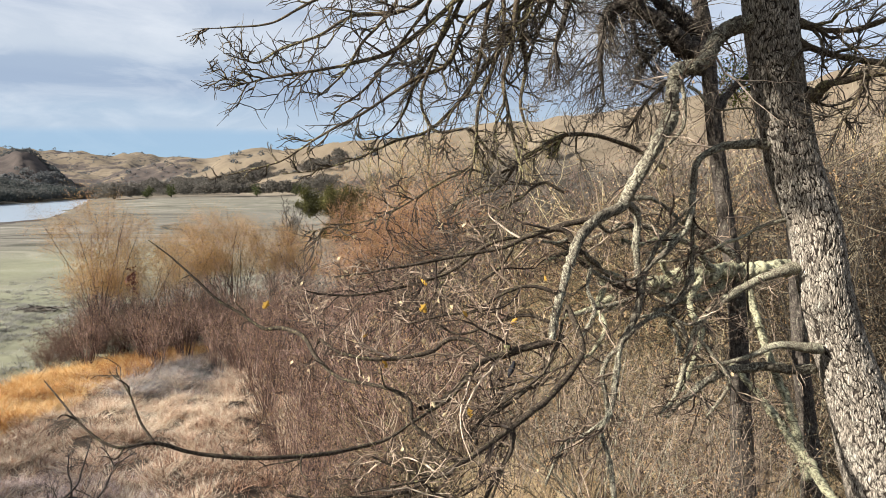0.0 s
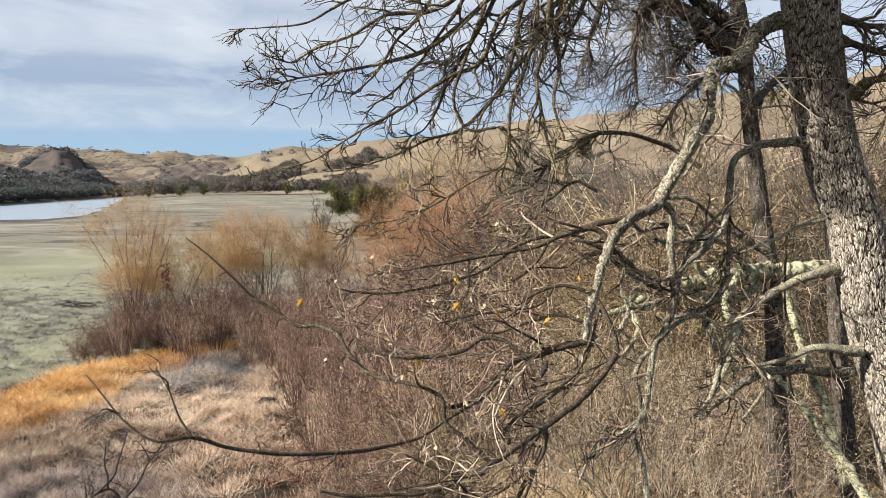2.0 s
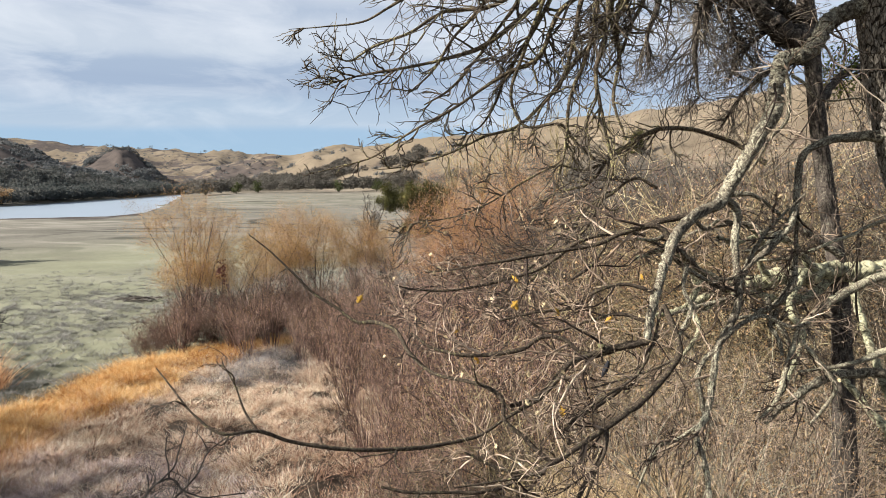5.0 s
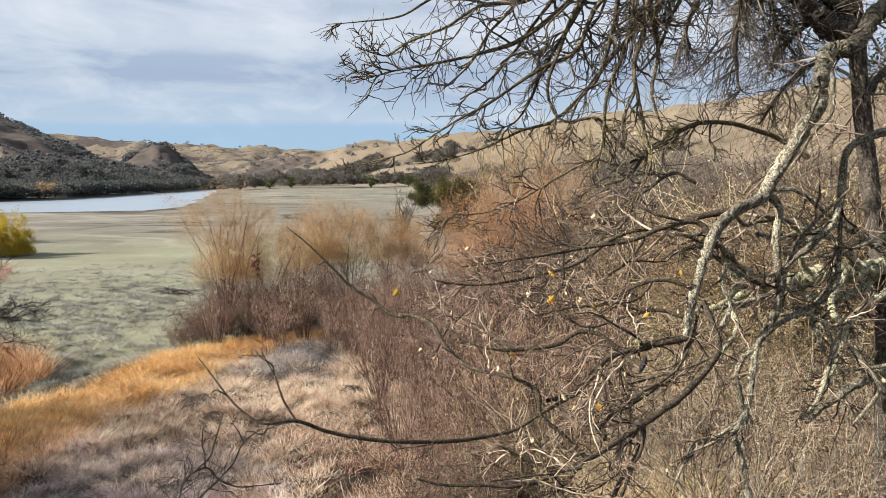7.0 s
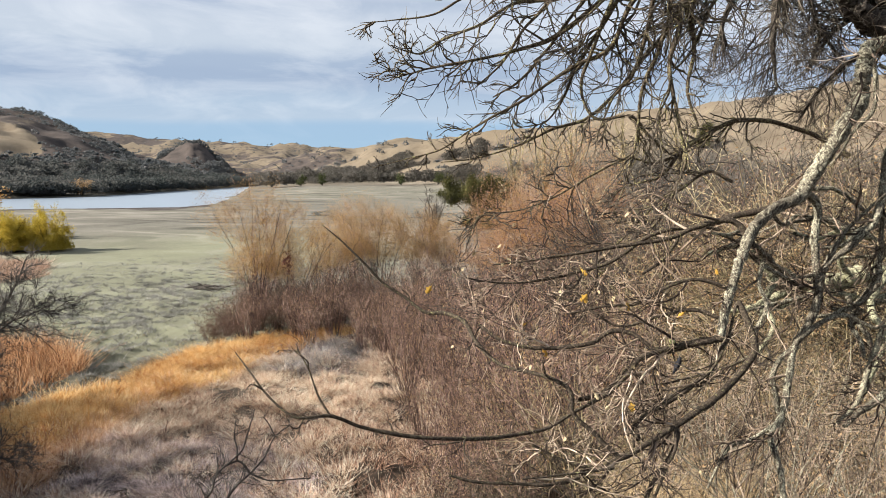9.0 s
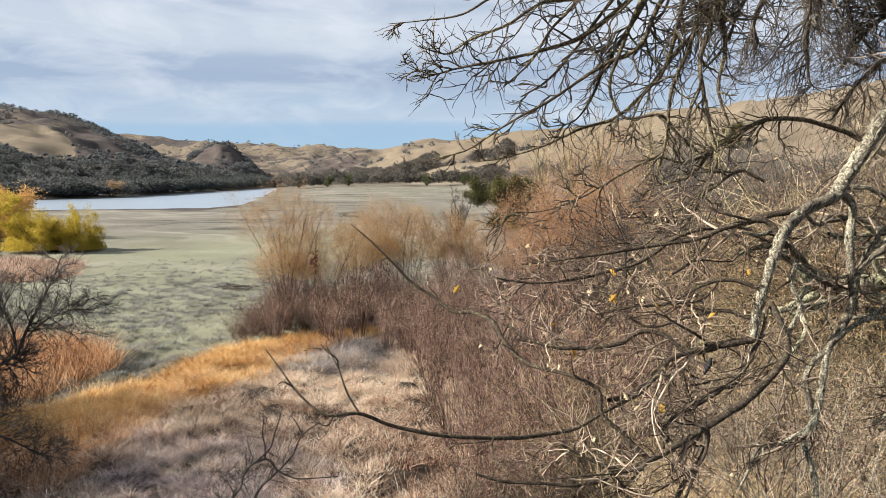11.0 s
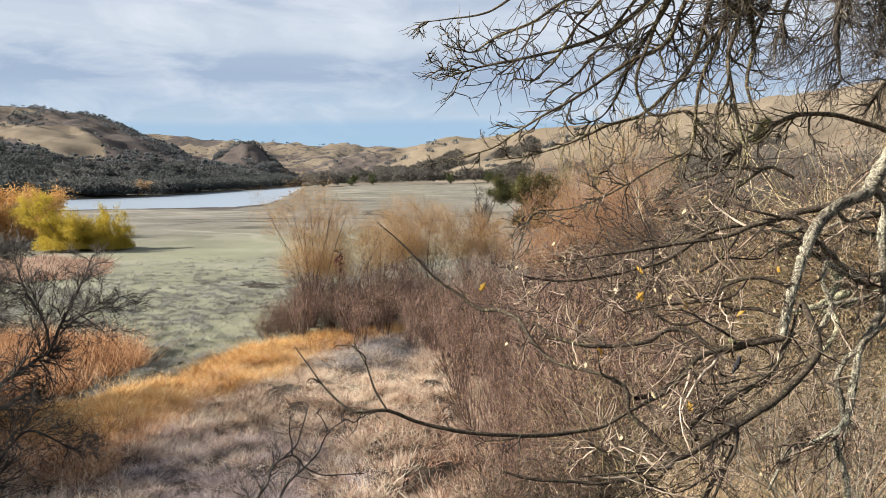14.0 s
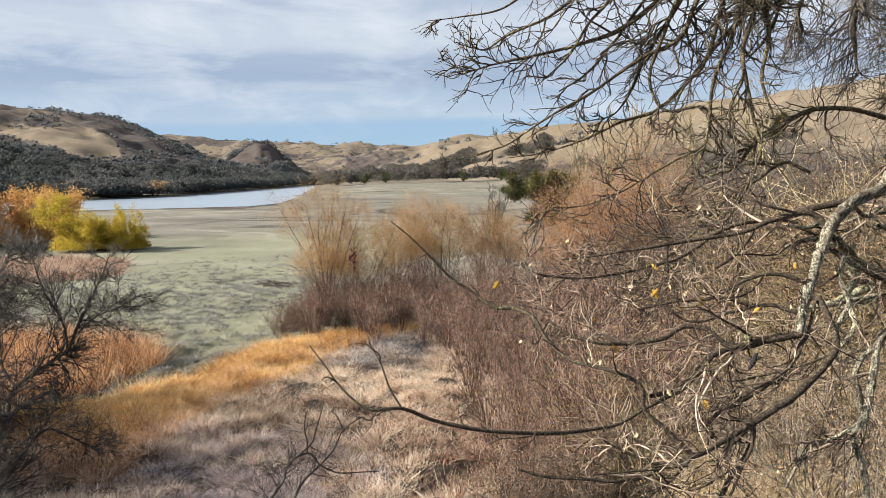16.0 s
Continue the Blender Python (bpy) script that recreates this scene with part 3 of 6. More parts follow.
def build_ground():
    az = np.concatenate([np.arange(-180, -40, 4.0), np.arange(-40, 56, 0.3), np.arange(56, 180, 4.0)])
    rr = np.concatenate([[0.001], np.geomspace(0.5, 24, 80), np.geomspace(24.4, 75, 110), np.geomspace(77, 140, 36), np.geomspace(142, 270, 70), np.geomspace(274, 1000, 130), np.geomspace(1030, 4600, 30)])
    A, Rr = np.meshgrid(az, rr, indexing="ij")
    x, y = plan(A, Rr)
    z = land(x, y)
    n, m = A.shape
    i, j = np.arange(n)[:, None], np.arange(m - 1)[None, :]
    i2 = (i + 1) % n
    q = np.stack([i * m + j, i2 * m + j, i2 * m + j + 1, i * m + j + 1], -1).reshape(-1, 4)
    me = mesh_of("ground", np.stack([x, y, z], -1).reshape(-1, 3), [q[:, ::-1]], MAT_GROUND)
    # what covers the soil: grassy hill, green flat, bare litter near the bank, scrub; scrub also paints slope shade
    hill = np.maximum(smooth(1.2, 4.0, z) * smooth(60, 120, Rr), smooth(330, 380, Rr) * 0.6)
    patch = fbm(x * 0.05, y * 0.05, 31)
    green = smooth(22, 30, Rr) * smooth(120, 70, Rr) * smooth(8, 22, A) * (0.25 + 1.1 * patch) + smooth(200, 240, Rr) * smooth(330, 300, Rr) * 0.15 * smooth(28, 20, A)
    litter = smooth(40, 22, Rr) + smooth(12, 0, A) * smooth(120, 60, Rr)
    out = (Rr - far_shore(A)) / 400
    up = slope(x, y, Rr)
    high = smooth(2.9, 3.3, up) * smooth(39.8, 41, A)
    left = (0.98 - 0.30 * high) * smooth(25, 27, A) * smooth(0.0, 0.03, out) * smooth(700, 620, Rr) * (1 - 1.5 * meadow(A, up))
    scrub = np.maximum(wooded(A, Rr, x, y) * (Rr < 700) * smooth(0.0, 0.02, out), left) * smooth(0.8, 2, z)
    shore = Rr - near_shore(A) + 12 * (fbm(x * 0.03, y * 0.03, 5) - 0.5)
    scrub = np.maximum(scrub, 0.62 * smooth(-22, -6, shore + 30 * (patch - 0.5)) * smooth(0, -3, shore) * smooth(24, 27, A))
    # scrub thickens in the folds and on the bluff, painting in their shade
    folds = 0.5 - (np.abs(fbm(x * 0.008, y * 0.008, 11, 5) - 0.5) * 5.0 - 0.5) * 0.25
    patches = smooth(0.50, 0.58, fbm(x * 0.007, y * 0.007, 50, 4))
    scrub = np.maximum(scrub, (0.30 + 0.35 * smooth(0.56, 0.44, folds) + 0.38 * patches) * smooth(650, 750, Rr) * smooth(17, 22, A))
    scrub = np.maximum(scrub, 0.80 * smooth(505, 525, Rr) * smooth(690, 640, Rr) * smooth(26.6, 27.6, A) * smooth(34, 33, A))
    scrub = np.maximum(scrub, 0.34 * smooth(0.48, 0.40, folds) * smooth(160, 260, Rr) * smooth(1.5, 6, z))
    col = me.attributes.new("zone", "FLOAT_COLOR", "POINT")
    col.data.foreach_set("color", np.stack([np.clip(hill, 0, 1), np.clip(green, 0, 1), np.clip(litter, 0, 1), np.ones_like(z)], -1).astype(np.float32).ravel())
    sc = me.attributes.new("scrub", "FLOAT", "POINT")
    sc.data.foreach_set("value", np.clip(scrub, 0, 1).astype(np.float32).ravel())
    tagged(new("ground", me), "dry lake bed with green flats and golden grass hills", "ground", kind="structure")


build_ground()


def build_water():
    az = np.arange(23.0, 100.0, 0.5)
    s = np.linspace(0, 1, 24)
    A, S = np.meshgrid(az, s, indexing="ij")
    Rr = (near_shore(A) - 14) * (1 - S) + (far_shore(A) + 8) * S
    x, y = plan(A, Rr)
    n, m = A.shape
    i, j = np.arange(n - 1)[:, None], np.arange(m - 1)[None, :]
    q = np.stack([i * m + j, i * m + j + 1, (i + 1) * m + j + 1, (i + 1) * m + j], -1).reshape(-1, 4)
    me = mesh_of("water", np.stack([x, y, np.full_like(x, -0.28)], -1).reshape(-1, 3), [q], MAT_WATER)
    tagged(new("water", me), "calm pale reservoir water below the wooded slope", "water", kind="structure")


build_water()


def thing(name, at, label, category, group="", kind=""):
    ob = new(name)
    ob.empty_display_size = 0.3
    ob.matrix_basis = Matrix.Translation(at)
    return tagged(ob, label, category, group, kind)


def part(name, me, parent, label=""):
    ob = new(name, me)
    ob.parent = parent
    if label:
        ob["label"] = label
    return ob


def stuff(name, me, parent):
    """Fine growth that nobody could count, as one part."""
    return tagged(part(name, me, parent), kind="stuff")


def local(co, at):
    return np.asarray(co, float) - np.asarray(at, float)


def ground_at(left, r):
    x, y = plan(left, r)
    return float(x), float(y), float(land(np.array([x]), np.array([y]))[0])


# ---- the near oak ----
BOUGHS = []
BOUGHS.append(("trunk", [(1.62, 3.91, 10.16, 0.125), (1.72, 3.99, 9.58, 0.134), (1.79, 4.03, 9.00, 0.140), (1.84, 4.05, 8.70, 0.138), (1.90, 4.06, 8.40, 0.138), (1.97, 4.04, 8.08, 0.140), (2.06, 3.97, 7.77, 0.134), (2.10, 3.92, 7.46, 0.132), (2.19, 3.91, 7.14, 0.136), (2.28, 3.86, 6.84, 0.152), (2.35, 3.80, 6.54, 0.176), (2.42, 3.73, 6.25, 0.203), (2.47, 3.67, 5.94, 0.240), (2.50, 3.63, 5.64, 0.300)]))
BOUGHS.append(("old", [(1.70, 4.02, 8.88, 0.0630), (1.59, 3.99, 8.86, 0.0566), (1.48, 3.96, 8.80, 0.0516), (1.42, 3.89, 8.69, 0.0501), (1.34, 3.84, 8.63, 0.0487), (1.24, 3.81, 8.61, 0.0455), (1.20, 3.78, 8.51, 0.0474), (1.17, 3.76, 8.34, 0.0452), (1.07, 3.73, 8.16, 0.0429), (0.98, 3.69, 7.99, 0.0407), (0.92, 3.66, 7.90, 0.0388), (0.77, 3.51, 7.84, 0.0327), (0.63, 3.33, 7.73, 0.0309), (0.55, 3.18, 7.61, 0.0269), (0.49, 3.04, 7.48, 0.0234), (0.45, 2.92, 7.35, 0.0191)]))
BOUGHS.append(("old", [(0.93, 3.68, 7.91, 0.0270), (1.01, 3.71, 7.84, 0.0228), (1.00, 3.70, 7.67, 0.0228), (1.02, 3.68, 7.49, 0.0228), (0.98, 3.61, 7.33, 0.0225), (0.90, 3.55, 7.19, 0.0207), (0.86, 3.48, 7.07, 0.0190), (0.82, 3.39, 6.92, 0.0187), (0.76, 3.32, 6.82, 0.0170), (0.77, 3.22, 6.72, 0.0154), (0.77, 3.10, 6.57, 0.0138)]))
BOUGHS.append(("old", [(0.82, 3.38, 6.89, 0.0144), (0.69, 3.33, 6.81, 0.0128), (0.58, 3.28, 6.78, 0.0112), (0.52, 3.22, 6.72, 0.0083), (0.47, 3.18, 6.62, 0.0055)]))
BOUGHS.append(("old", [(0.91, 3.55, 7.19, 0.0148), (0.83, 3.52, 7.14, 0.0161), (0.79, 3.49, 7.06, 0.0161), (0.80, 3.44, 6.96, 0.0145), (0.81, 3.39, 6.88, 0.0130)]))
BOUGHS.append(("old", [(1.81, 4.02, 8.22, 0.0384), (1.63, 3.97, 8.22, 0.0255), (1.49, 3.92, 8.19, 0.0249), (1.37, 3.88, 8.12, 0.0228), (1.34, 3.87, 7.99, 0.0226), (1.33, 3.82, 7.86, 0.0224), (1.28, 3.78, 7.77, 0.0221), (1.19, 3.75, 7.67, 0.0203), (1.11, 3.72, 7.60, 0.0169), (1.01, 3.68, 7.52, 0.0122), (0.89, 3.66, 7.49, 0.0090)]))
BOUGHS.append(("old", [(1.33, 3.82, 7.86, 0.0144), (1.35, 3.86, 7.68, 0.0146), (1.35, 3.86, 7.53, 0.0179), (1.31, 3.84, 7.43, 0.0178), (1.23, 3.80, 7.35, 0.0160), (1.13, 3.77, 7.31, 0.0126), (1.01, 3.75, 7.29, 0.0094)]))
BOUGHS.append(("old", [(2.09, 3.96, 6.96, 0.0363), (1.92, 3.94, 6.97, 0.0337), (1.72, 3.92, 6.98, 0.0313), (1.56, 3.87, 6.97, 0.0288), (1.41, 3.83, 6.91, 0.0266), (1.28, 3.77, 6.83, 0.0213), (1.19, 3.72, 6.76, 0.0146)]))
BOUGHS.append(("old", [(1.30, 4.09, 7.70, 0.0187), (1.18, 4.08, 7.75, 0.0184), (1.07, 4.05, 7.76, 0.0166), (0.93, 3.98, 7.74, 0.0129), (0.79, 3.91, 7.69, 0.0079)]))
BOUGHS.append(("old", [(1.85, 4.51, 7.54, 0.0271), (1.71, 4.47, 7.62, 0.0246), (1.58, 4.42, 7.70, 0.0223), (1.43, 4.36, 7.68, 0.0200), (1.33, 4.28, 7.61, 0.0142), (1.19, 4.22, 7.59, 0.0087)]))
BOUGHS.append(("old", [(1.28, 4.05, 7.36, 0.0187), (1.31, 4.03, 7.25, 0.0187), (1.37, 3.99, 7.16, 0.0170), (1.39, 3.96, 7.05, 0.0119), (1.35, 3.94, 6.94, 0.0068)]))
BOUGHS.append(("old", [(1.27, 4.47, 7.31, 0.0185), (1.11, 4.40, 7.27, 0.0182), (0.95, 4.33, 7.24, 0.0142), (0.80, 4.25, 7.21, 0.0087)]))
BOUGHS.append(("old", [(0.67, 3.42, 7.67, 0.0166), (0.81, 3.69, 7.57, 0.0180), (0.98, 4.04, 7.43, 0.0182), (1.18, 4.40, 7.35, 0.0145)]))
BOUGHS.append(("old", [(1.03, 3.68, 7.49, 0.0137), (1.08, 3.72, 7.58, 0.0138), (1.14, 3.77, 7.69, 0.0125), (1.25, 3.80, 7.81, 0.0095), (1.35, 3.76, 7.93, 0.0063)]))
BOUGHS.append(("old", [(0.91, 3.55, 7.22, 0.0133), (1.02, 3.59, 7.30, 0.0135), (1.13, 3.62, 7.33, 0.0122), (1.26, 3.62, 7.28, 0.0092), (1.38, 3.64, 7.32, 0.0062)]))
BOUGHS.append(("dark", [(1.94, 3.92, 7.54, 0.0427), (1.80, 3.87, 7.51, 0.0306), (1.63, 3.83, 7.45, 0.0272), (1.48, 3.79, 7.37, 0.0253), (1.38, 3.77, 7.27, 0.0224), (1.32, 3.74, 7.18, 0.0197), (1.26, 3.67, 7.05, 0.0155), (1.20, 3.60, 6.92, 0.0128), (1.10, 3.55, 6.83, 0.0088)]))
BOUGHS.append(("dark", [(1.33, 3.74, 7.21, 0.0118), (1.43, 3.73, 7.09, 0.0146), (1.52, 3.72, 6.97, 0.0148), (1.48, 3.71, 6.88, 0.0121), (1.38, 3.66, 6.78, 0.0093)]))
BOUGHS.append(("dead", [(2.04, 3.82, 7.11, 0.0392), (1.90, 3.78, 7.13, 0.0281), (1.77, 3.76, 7.14, 0.0226), (1.65, 3.73, 7.10, 0.0173), (1.51, 3.72, 7.06, 0.0122), (1.34, 3.73, 7.03, 0.0085)]))
BOUGHS.append(("fine", [(0.53, 3.03, 7.48, 0.0135), (0.56, 2.99, 7.42, 0.0135), (0.58, 2.95, 7.34, 0.0158), (0.56, 2.90, 7.27, 0.0156), (0.46, 2.83, 7.17, 0.0153), (0.31, 2.73, 7.08, 0.0137), (0.19, 2.66, 7.02, 0.0123), (0.06, 2.56, 6.97, 0.0109), (-0.03, 2.51, 6.95, 0.0086), (-0.14, 2.48, 6.98, 0.0063), (-0.25, 2.45, 7.04, 0.0042)]))
BOUGHS.append(("thin", [(0.06, 2.56, 6.97, 0.0098), (-0.03, 2.57, 7.05, 0.0097), (-0.11, 2.57, 7.12, 0.0086), (-0.12, 2.59, 7.19, 0.0086), (-0.17, 2.60, 7.23, 0.0086), (-0.26, 2.62, 7.25, 0.0086), (-0.39, 2.65, 7.27, 0.0077), (-0.49, 2.72, 7.33, 0.0078), (-0.56, 2.80, 7.40, 0.0092), (-0.65, 2.85, 7.42, 0.0094), (-0.73, 2.85, 7.42, 0.0083), (-0.82, 2.86, 7.48, 0.0071), (-0.91, 2.85, 7.54, 0.0060), (-0.99, 2.84, 7.62, 0.0048), (-1.08, 2.83, 7.71, 0.0036), (-1.16, 2.81, 7.78, 0.0024)]))
BOUGHS.append(("thin", [(-0.12, 2.57, 7.12, 0.0064), (-0.21, 2.51, 7.08, 0.0074), (-0.36, 2.40, 7.08, 0.0082), (-0.49, 2.30, 7.10, 0.0080), (-0.65, 2.21, 7.13, 0.0078), (-0.78, 2.15, 7.17, 0.0067), (-0.87, 2.10, 7.22, 0.0066), (-0.96, 2.04, 7.23, 0.0047), (-1.05, 2.04, 7.29, 0.0038), (-1.13, 2.07, 7.36, 0.0029), (-1.20, 2.11, 7.41, 0.0020)]))
BOUGHS.append(("thin", [(-0.87, 2.10, 7.22, 0.0038), (-0.92, 2.12, 7.28, 0.0038), (-0.96, 2.15, 7.35, 0.0029), (-1.01, 2.17, 7.42, 0.0019)]))
BOUGHS.append(("fine", [(0.45, 2.92, 7.35, 0.0167), (0.36, 2.90, 7.33, 0.0142), (0.27, 2.89, 7.31, 0.0129), (0.15, 2.83, 7.28, 0.0104), (0.09, 2.76, 7.23, 0.0091), (0.02, 2.70, 7.17, 0.0089), (-0.06, 2.63, 7.14, 0.0077), (-0.12, 2.58, 7.12, 0.0065)]))
BOUGHS.append(("fine", [(0.27, 2.89, 7.31, 0.0094), (0.19, 2.87, 7.31, 0.0093), (0.11, 2.88, 7.36, 0.0093), (0.03, 2.87, 7.37, 0.0093), (-0.05, 2.85, 7.32, 0.0092), (-0.19, 2.83, 7.30, 0.0092), (-0.30, 2.82, 7.30, 0.0081), (-0.42, 2.82, 7.33, 0.0069), (-0.50, 2.84, 7.38, 0.0058)]))
BOUGHS.append(("fine", [(0.26, 2.72, 7.09, 0.0068), (0.26, 2.65, 7.00, 0.0067), (0.22, 2.58, 6.94, 0.0066), (0.17, 2.49, 6.85, 0.0054)]))
BOUGHS.append(("fine", [(0.52, 3.01, 7.47, 0.0073), (0.48, 2.95, 7.35, 0.0060), (0.41, 2.87, 7.23, 0.0059), (0.27, 2.80, 7.15, 0.0058), (0.12, 2.70, 7.06, 0.0045), (0.11, 2.63, 6.99, 0.0045)]))
BOUGHS.append(("fine", [(0.57, 2.91, 7.29, 0.0060), (0.48, 2.88, 7.25, 0.0048), (0.34, 2.87, 7.20, 0.0047), (0.22, 2.85, 7.17, 0.0035), (0.11, 2.84, 7.17, 0.0023)]))
BOUGHS.append(("fine", [(0.65, 3.34, 7.67, 0.0162), (0.55, 3.35, 7.79, 0.0134), (0.38, 3.32, 7.75, 0.0119), (0.25, 3.28, 7.70, 0.0104), (0.04, 3.23, 7.67, 0.0090), (-0.14, 3.18, 7.64, 0.0076), (-0.31, 3.16, 7.61, 0.0051), (-0.48, 3.14, 7.59, 0.0038)]))
BOUGHS.append(("fine", [(0.77, 3.51, 7.84, 0.0170), (0.62, 3.49, 7.81, 0.0154), (0.45, 3.46, 7.76, 0.0138), (0.23, 3.43, 7.72, 0.0109), (0.04, 3.38, 7.59, 0.0094), (-0.12, 3.32, 7.54, 0.0079), (-0.27, 3.25, 7.51, 0.0065), (-0.44, 3.18, 7.50, 0.0051), (-0.60, 3.11, 7.53, 0.0038), (-0.66, 3.10, 7.57, 0.0025)]))
BOUGHS.append(("fine", [(0.49, 3.07, 7.53, 0.0099), (0.38, 3.07, 7.56, 0.0086), (0.26, 3.05, 7.53, 0.0086), (0.14, 3.03, 7.46, 0.0073), (-0.01, 3.01, 7.44, 0.0060), (-0.15, 2.98, 7.41, 0.0048)]))
BOUGHS.append(("fine", [(0.47, 3.01, 7.41, 0.0098), (0.35, 3.03, 7.44, 0.0086), (0.21, 3.03, 7.40, 0.0073), (0.06, 3.03, 7.36, 0.0061), (-0.08, 3.05, 7.43, 0.0049), (-0.23, 3.05, 7.49, 0.0037)]))
BOUGHS.append(("canopy", [(1.73, 4.01, 9.44, 0.0817), (1.39, 4.01, 9.50, 0.0639), (1.03, 4.03, 9.45, 0.0573), (0.69, 4.03, 9.33, 0.0484), (0.45, 4.00, 9.20, 0.0398), (0.23, 3.94, 9.10, 0.0315)]))
BOUGHS.append(("canopy", [(0.45, 4.00, 9.20, 0.0249), (0.30, 4.01, 9.03, 0.0209), (0.14, 4.02, 8.88, 0.0183), (0.02, 4.04, 8.67, 0.0158), (-0.14, 4.06, 8.58, 0.0133), (-0.30, 4.06, 8.49, 0.0109), (-0.52, 4.05, 8.35, 0.0097), (-0.71, 4.03, 8.24, 0.0073), (-0.89, 4.00, 8.13, 0.0061), (-1.07, 3.96, 8.08, 0.0049), (-1.21, 3.92, 8.04, 0.0024)]))
BOUGHS.append(("canopy", [(0.23, 3.94, 9.10, 0.0218), (0.05, 3.99, 8.96, 0.0182), (-0.11, 4.01, 8.85, 0.0170), (-0.29, 4.04, 8.73, 0.0159), (-0.52, 4.06, 8.68, 0.0123), (-0.77, 4.06, 8.63, 0.0099), (-0.98, 4.04, 8.58, 0.0075), (-1.13, 4.01, 8.54, 0.0050), (-1.28, 3.95, 8.63, 0.0025)]))
BOUGHS.append(("canopy", [(0.23, 3.94, 9.10, 0.0194), (-0.01, 3.96, 9.05, 0.0170), (-0.26, 3.98, 8.93, 0.0146), (-0.50, 3.97, 8.90, 0.0121), (-0.68, 3.96, 8.81, 0.0097), (-0.87, 3.94, 8.72, 0.0085), (-1.01, 3.92, 8.65, 0.0061), (-1.13, 3.87, 8.72, 0.0024)]))
BOUGHS.append(("canopy", [(0.23, 3.94, 9.10, 0.0170), (-0.19, 3.94, 9.10, 0.0146), (-0.50, 3.94, 9.04, 0.0121), (-0.74, 3.92, 8.95, 0.0097), (-0.91, 3.90, 8.86, 0.0073), (-1.11, 3.86, 8.82, 0.0049), (-1.31, 3.80, 8.81, 0.0024)]))
BOUGHS.append(("canopy", [(0.45, 4.00, 9.20, 0.0249), (0.40, 3.96, 8.99, 0.0206), (0.37, 3.96, 8.75, 0.0180), (0.33, 3.95, 8.57, 0.0154), (0.35, 3.95, 8.38, 0.0130), (0.39, 3.93, 8.20, 0.0117), (0.42, 3.91, 8.05, 0.0105), (0.34, 3.88, 7.86, 0.0092), (0.26, 3.85, 7.71, 0.0080), (0.11, 3.81, 7.56, 0.0057), (-0.04, 3.76, 7.45, 0.0045)]))
BOUGHS.append(("canopy", [(0.69, 4.03, 9.33, 0.0255), (0.55, 4.07, 9.08, 0.0201), (0.37, 4.10, 8.84, 0.0174), (0.21, 4.15, 8.63, 0.0162), (0.08, 4.18, 8.44, 0.0137), (-0.08, 4.19, 8.31, 0.0112), (-0.27, 4.18, 8.25, 0.0099), (-0.47, 4.17, 8.16, 0.0075), (-0.70, 4.14, 8.08, 0.0050), (-0.91, 4.10, 8.05, 0.0025)]))
BOUGHS.append(("canopy", [(0.05, 3.99, 8.96, 0.0146), (-0.04, 4.03, 8.73, 0.0133), (-0.12, 4.07, 8.49, 0.0121), (-0.04, 4.09, 8.30, 0.0109), (0.15, 4.08, 8.32, 0.0109), (0.24, 4.09, 8.21, 0.0109), (0.34, 4.08, 8.11, 0.0109)]))
BOUGHS.append(("canopy", [(1.33, 4.30, 8.09, 0.0186), (1.14, 4.35, 8.22, 0.0173), (0.94, 4.34, 8.28, 0.0158), (0.73, 4.33, 8.29, 0.0156), (0.58, 4.31, 8.21, 0.0154), (0.44, 4.28, 8.10, 0.0140), (0.32, 4.24, 7.99, 0.0113), (0.15, 4.20, 7.92, 0.0087), (-0.01, 4.20, 7.82, 0.0062)]))
BOUGHS.append(("canopy", [(0.44, 4.28, 8.10, 0.0102), (0.29, 4.24, 8.05, 0.0101), (0.15, 4.20, 8.08, 0.0087), (-0.05, 4.20, 7.99, 0.0075), (-0.28, 4.19, 7.85, 0.0062), (-0.47, 4.12, 7.79, 0.0049), (-0.62, 4.05, 7.76, 0.0036), (-0.74, 4.02, 7.75, 0.0024)]))
BOUGHS.append(("canopy", [(0.70, 4.14, 7.95, 0.0112), (0.58, 4.16, 7.99, 0.0112), (0.44, 4.13, 7.91, 0.0111), (0.31, 4.09, 7.85, 0.0097), (0.18, 4.03, 7.70, 0.0084), (0.02, 3.97, 7.55, 0.0071), (-0.14, 3.94, 7.31, 0.0047)]))
BOUGHS.append(("canopy", [(0.46, 4.06, 8.97, 0.0124), (0.51, 4.02, 8.91, 0.0111), (0.53, 3.98, 8.81, 0.0085), (0.62, 3.98, 8.78, 0.0049)]))
BOUGHS.append(("canopy", [(0.54, 4.00, 9.17, 0.0211), (0.48, 4.00, 9.00, 0.0197), (0.43, 3.99, 8.82, 0.0182), (0.45, 3.98, 8.63, 0.0144), (0.43, 3.95, 8.42, 0.0107), (0.48, 3.96, 8.23, 0.0071)]))
BOUGHS.append(("canopy", [(0.35, 3.97, 9.17, 0.0184), (0.26, 3.98, 8.96, 0.0170), (0.21, 4.02, 8.76, 0.0146), (0.16, 4.06, 8.55, 0.0121), (0.05, 4.08, 8.40, 0.0085), (-0.04, 4.09, 8.21, 0.0049)]))
BOUGHS.append(("canopy", [(0.29, 3.98, 9.14, 0.0172), (0.33, 3.99, 8.90, 0.0158), (0.27, 3.99, 8.66, 0.0144), (0.20, 3.97, 8.45, 0.0118), (0.19, 3.99, 8.23, 0.0095), (0.14, 3.95, 7.99, 0.0058), (0.05, 3.94, 7.77, 0.0035)]))
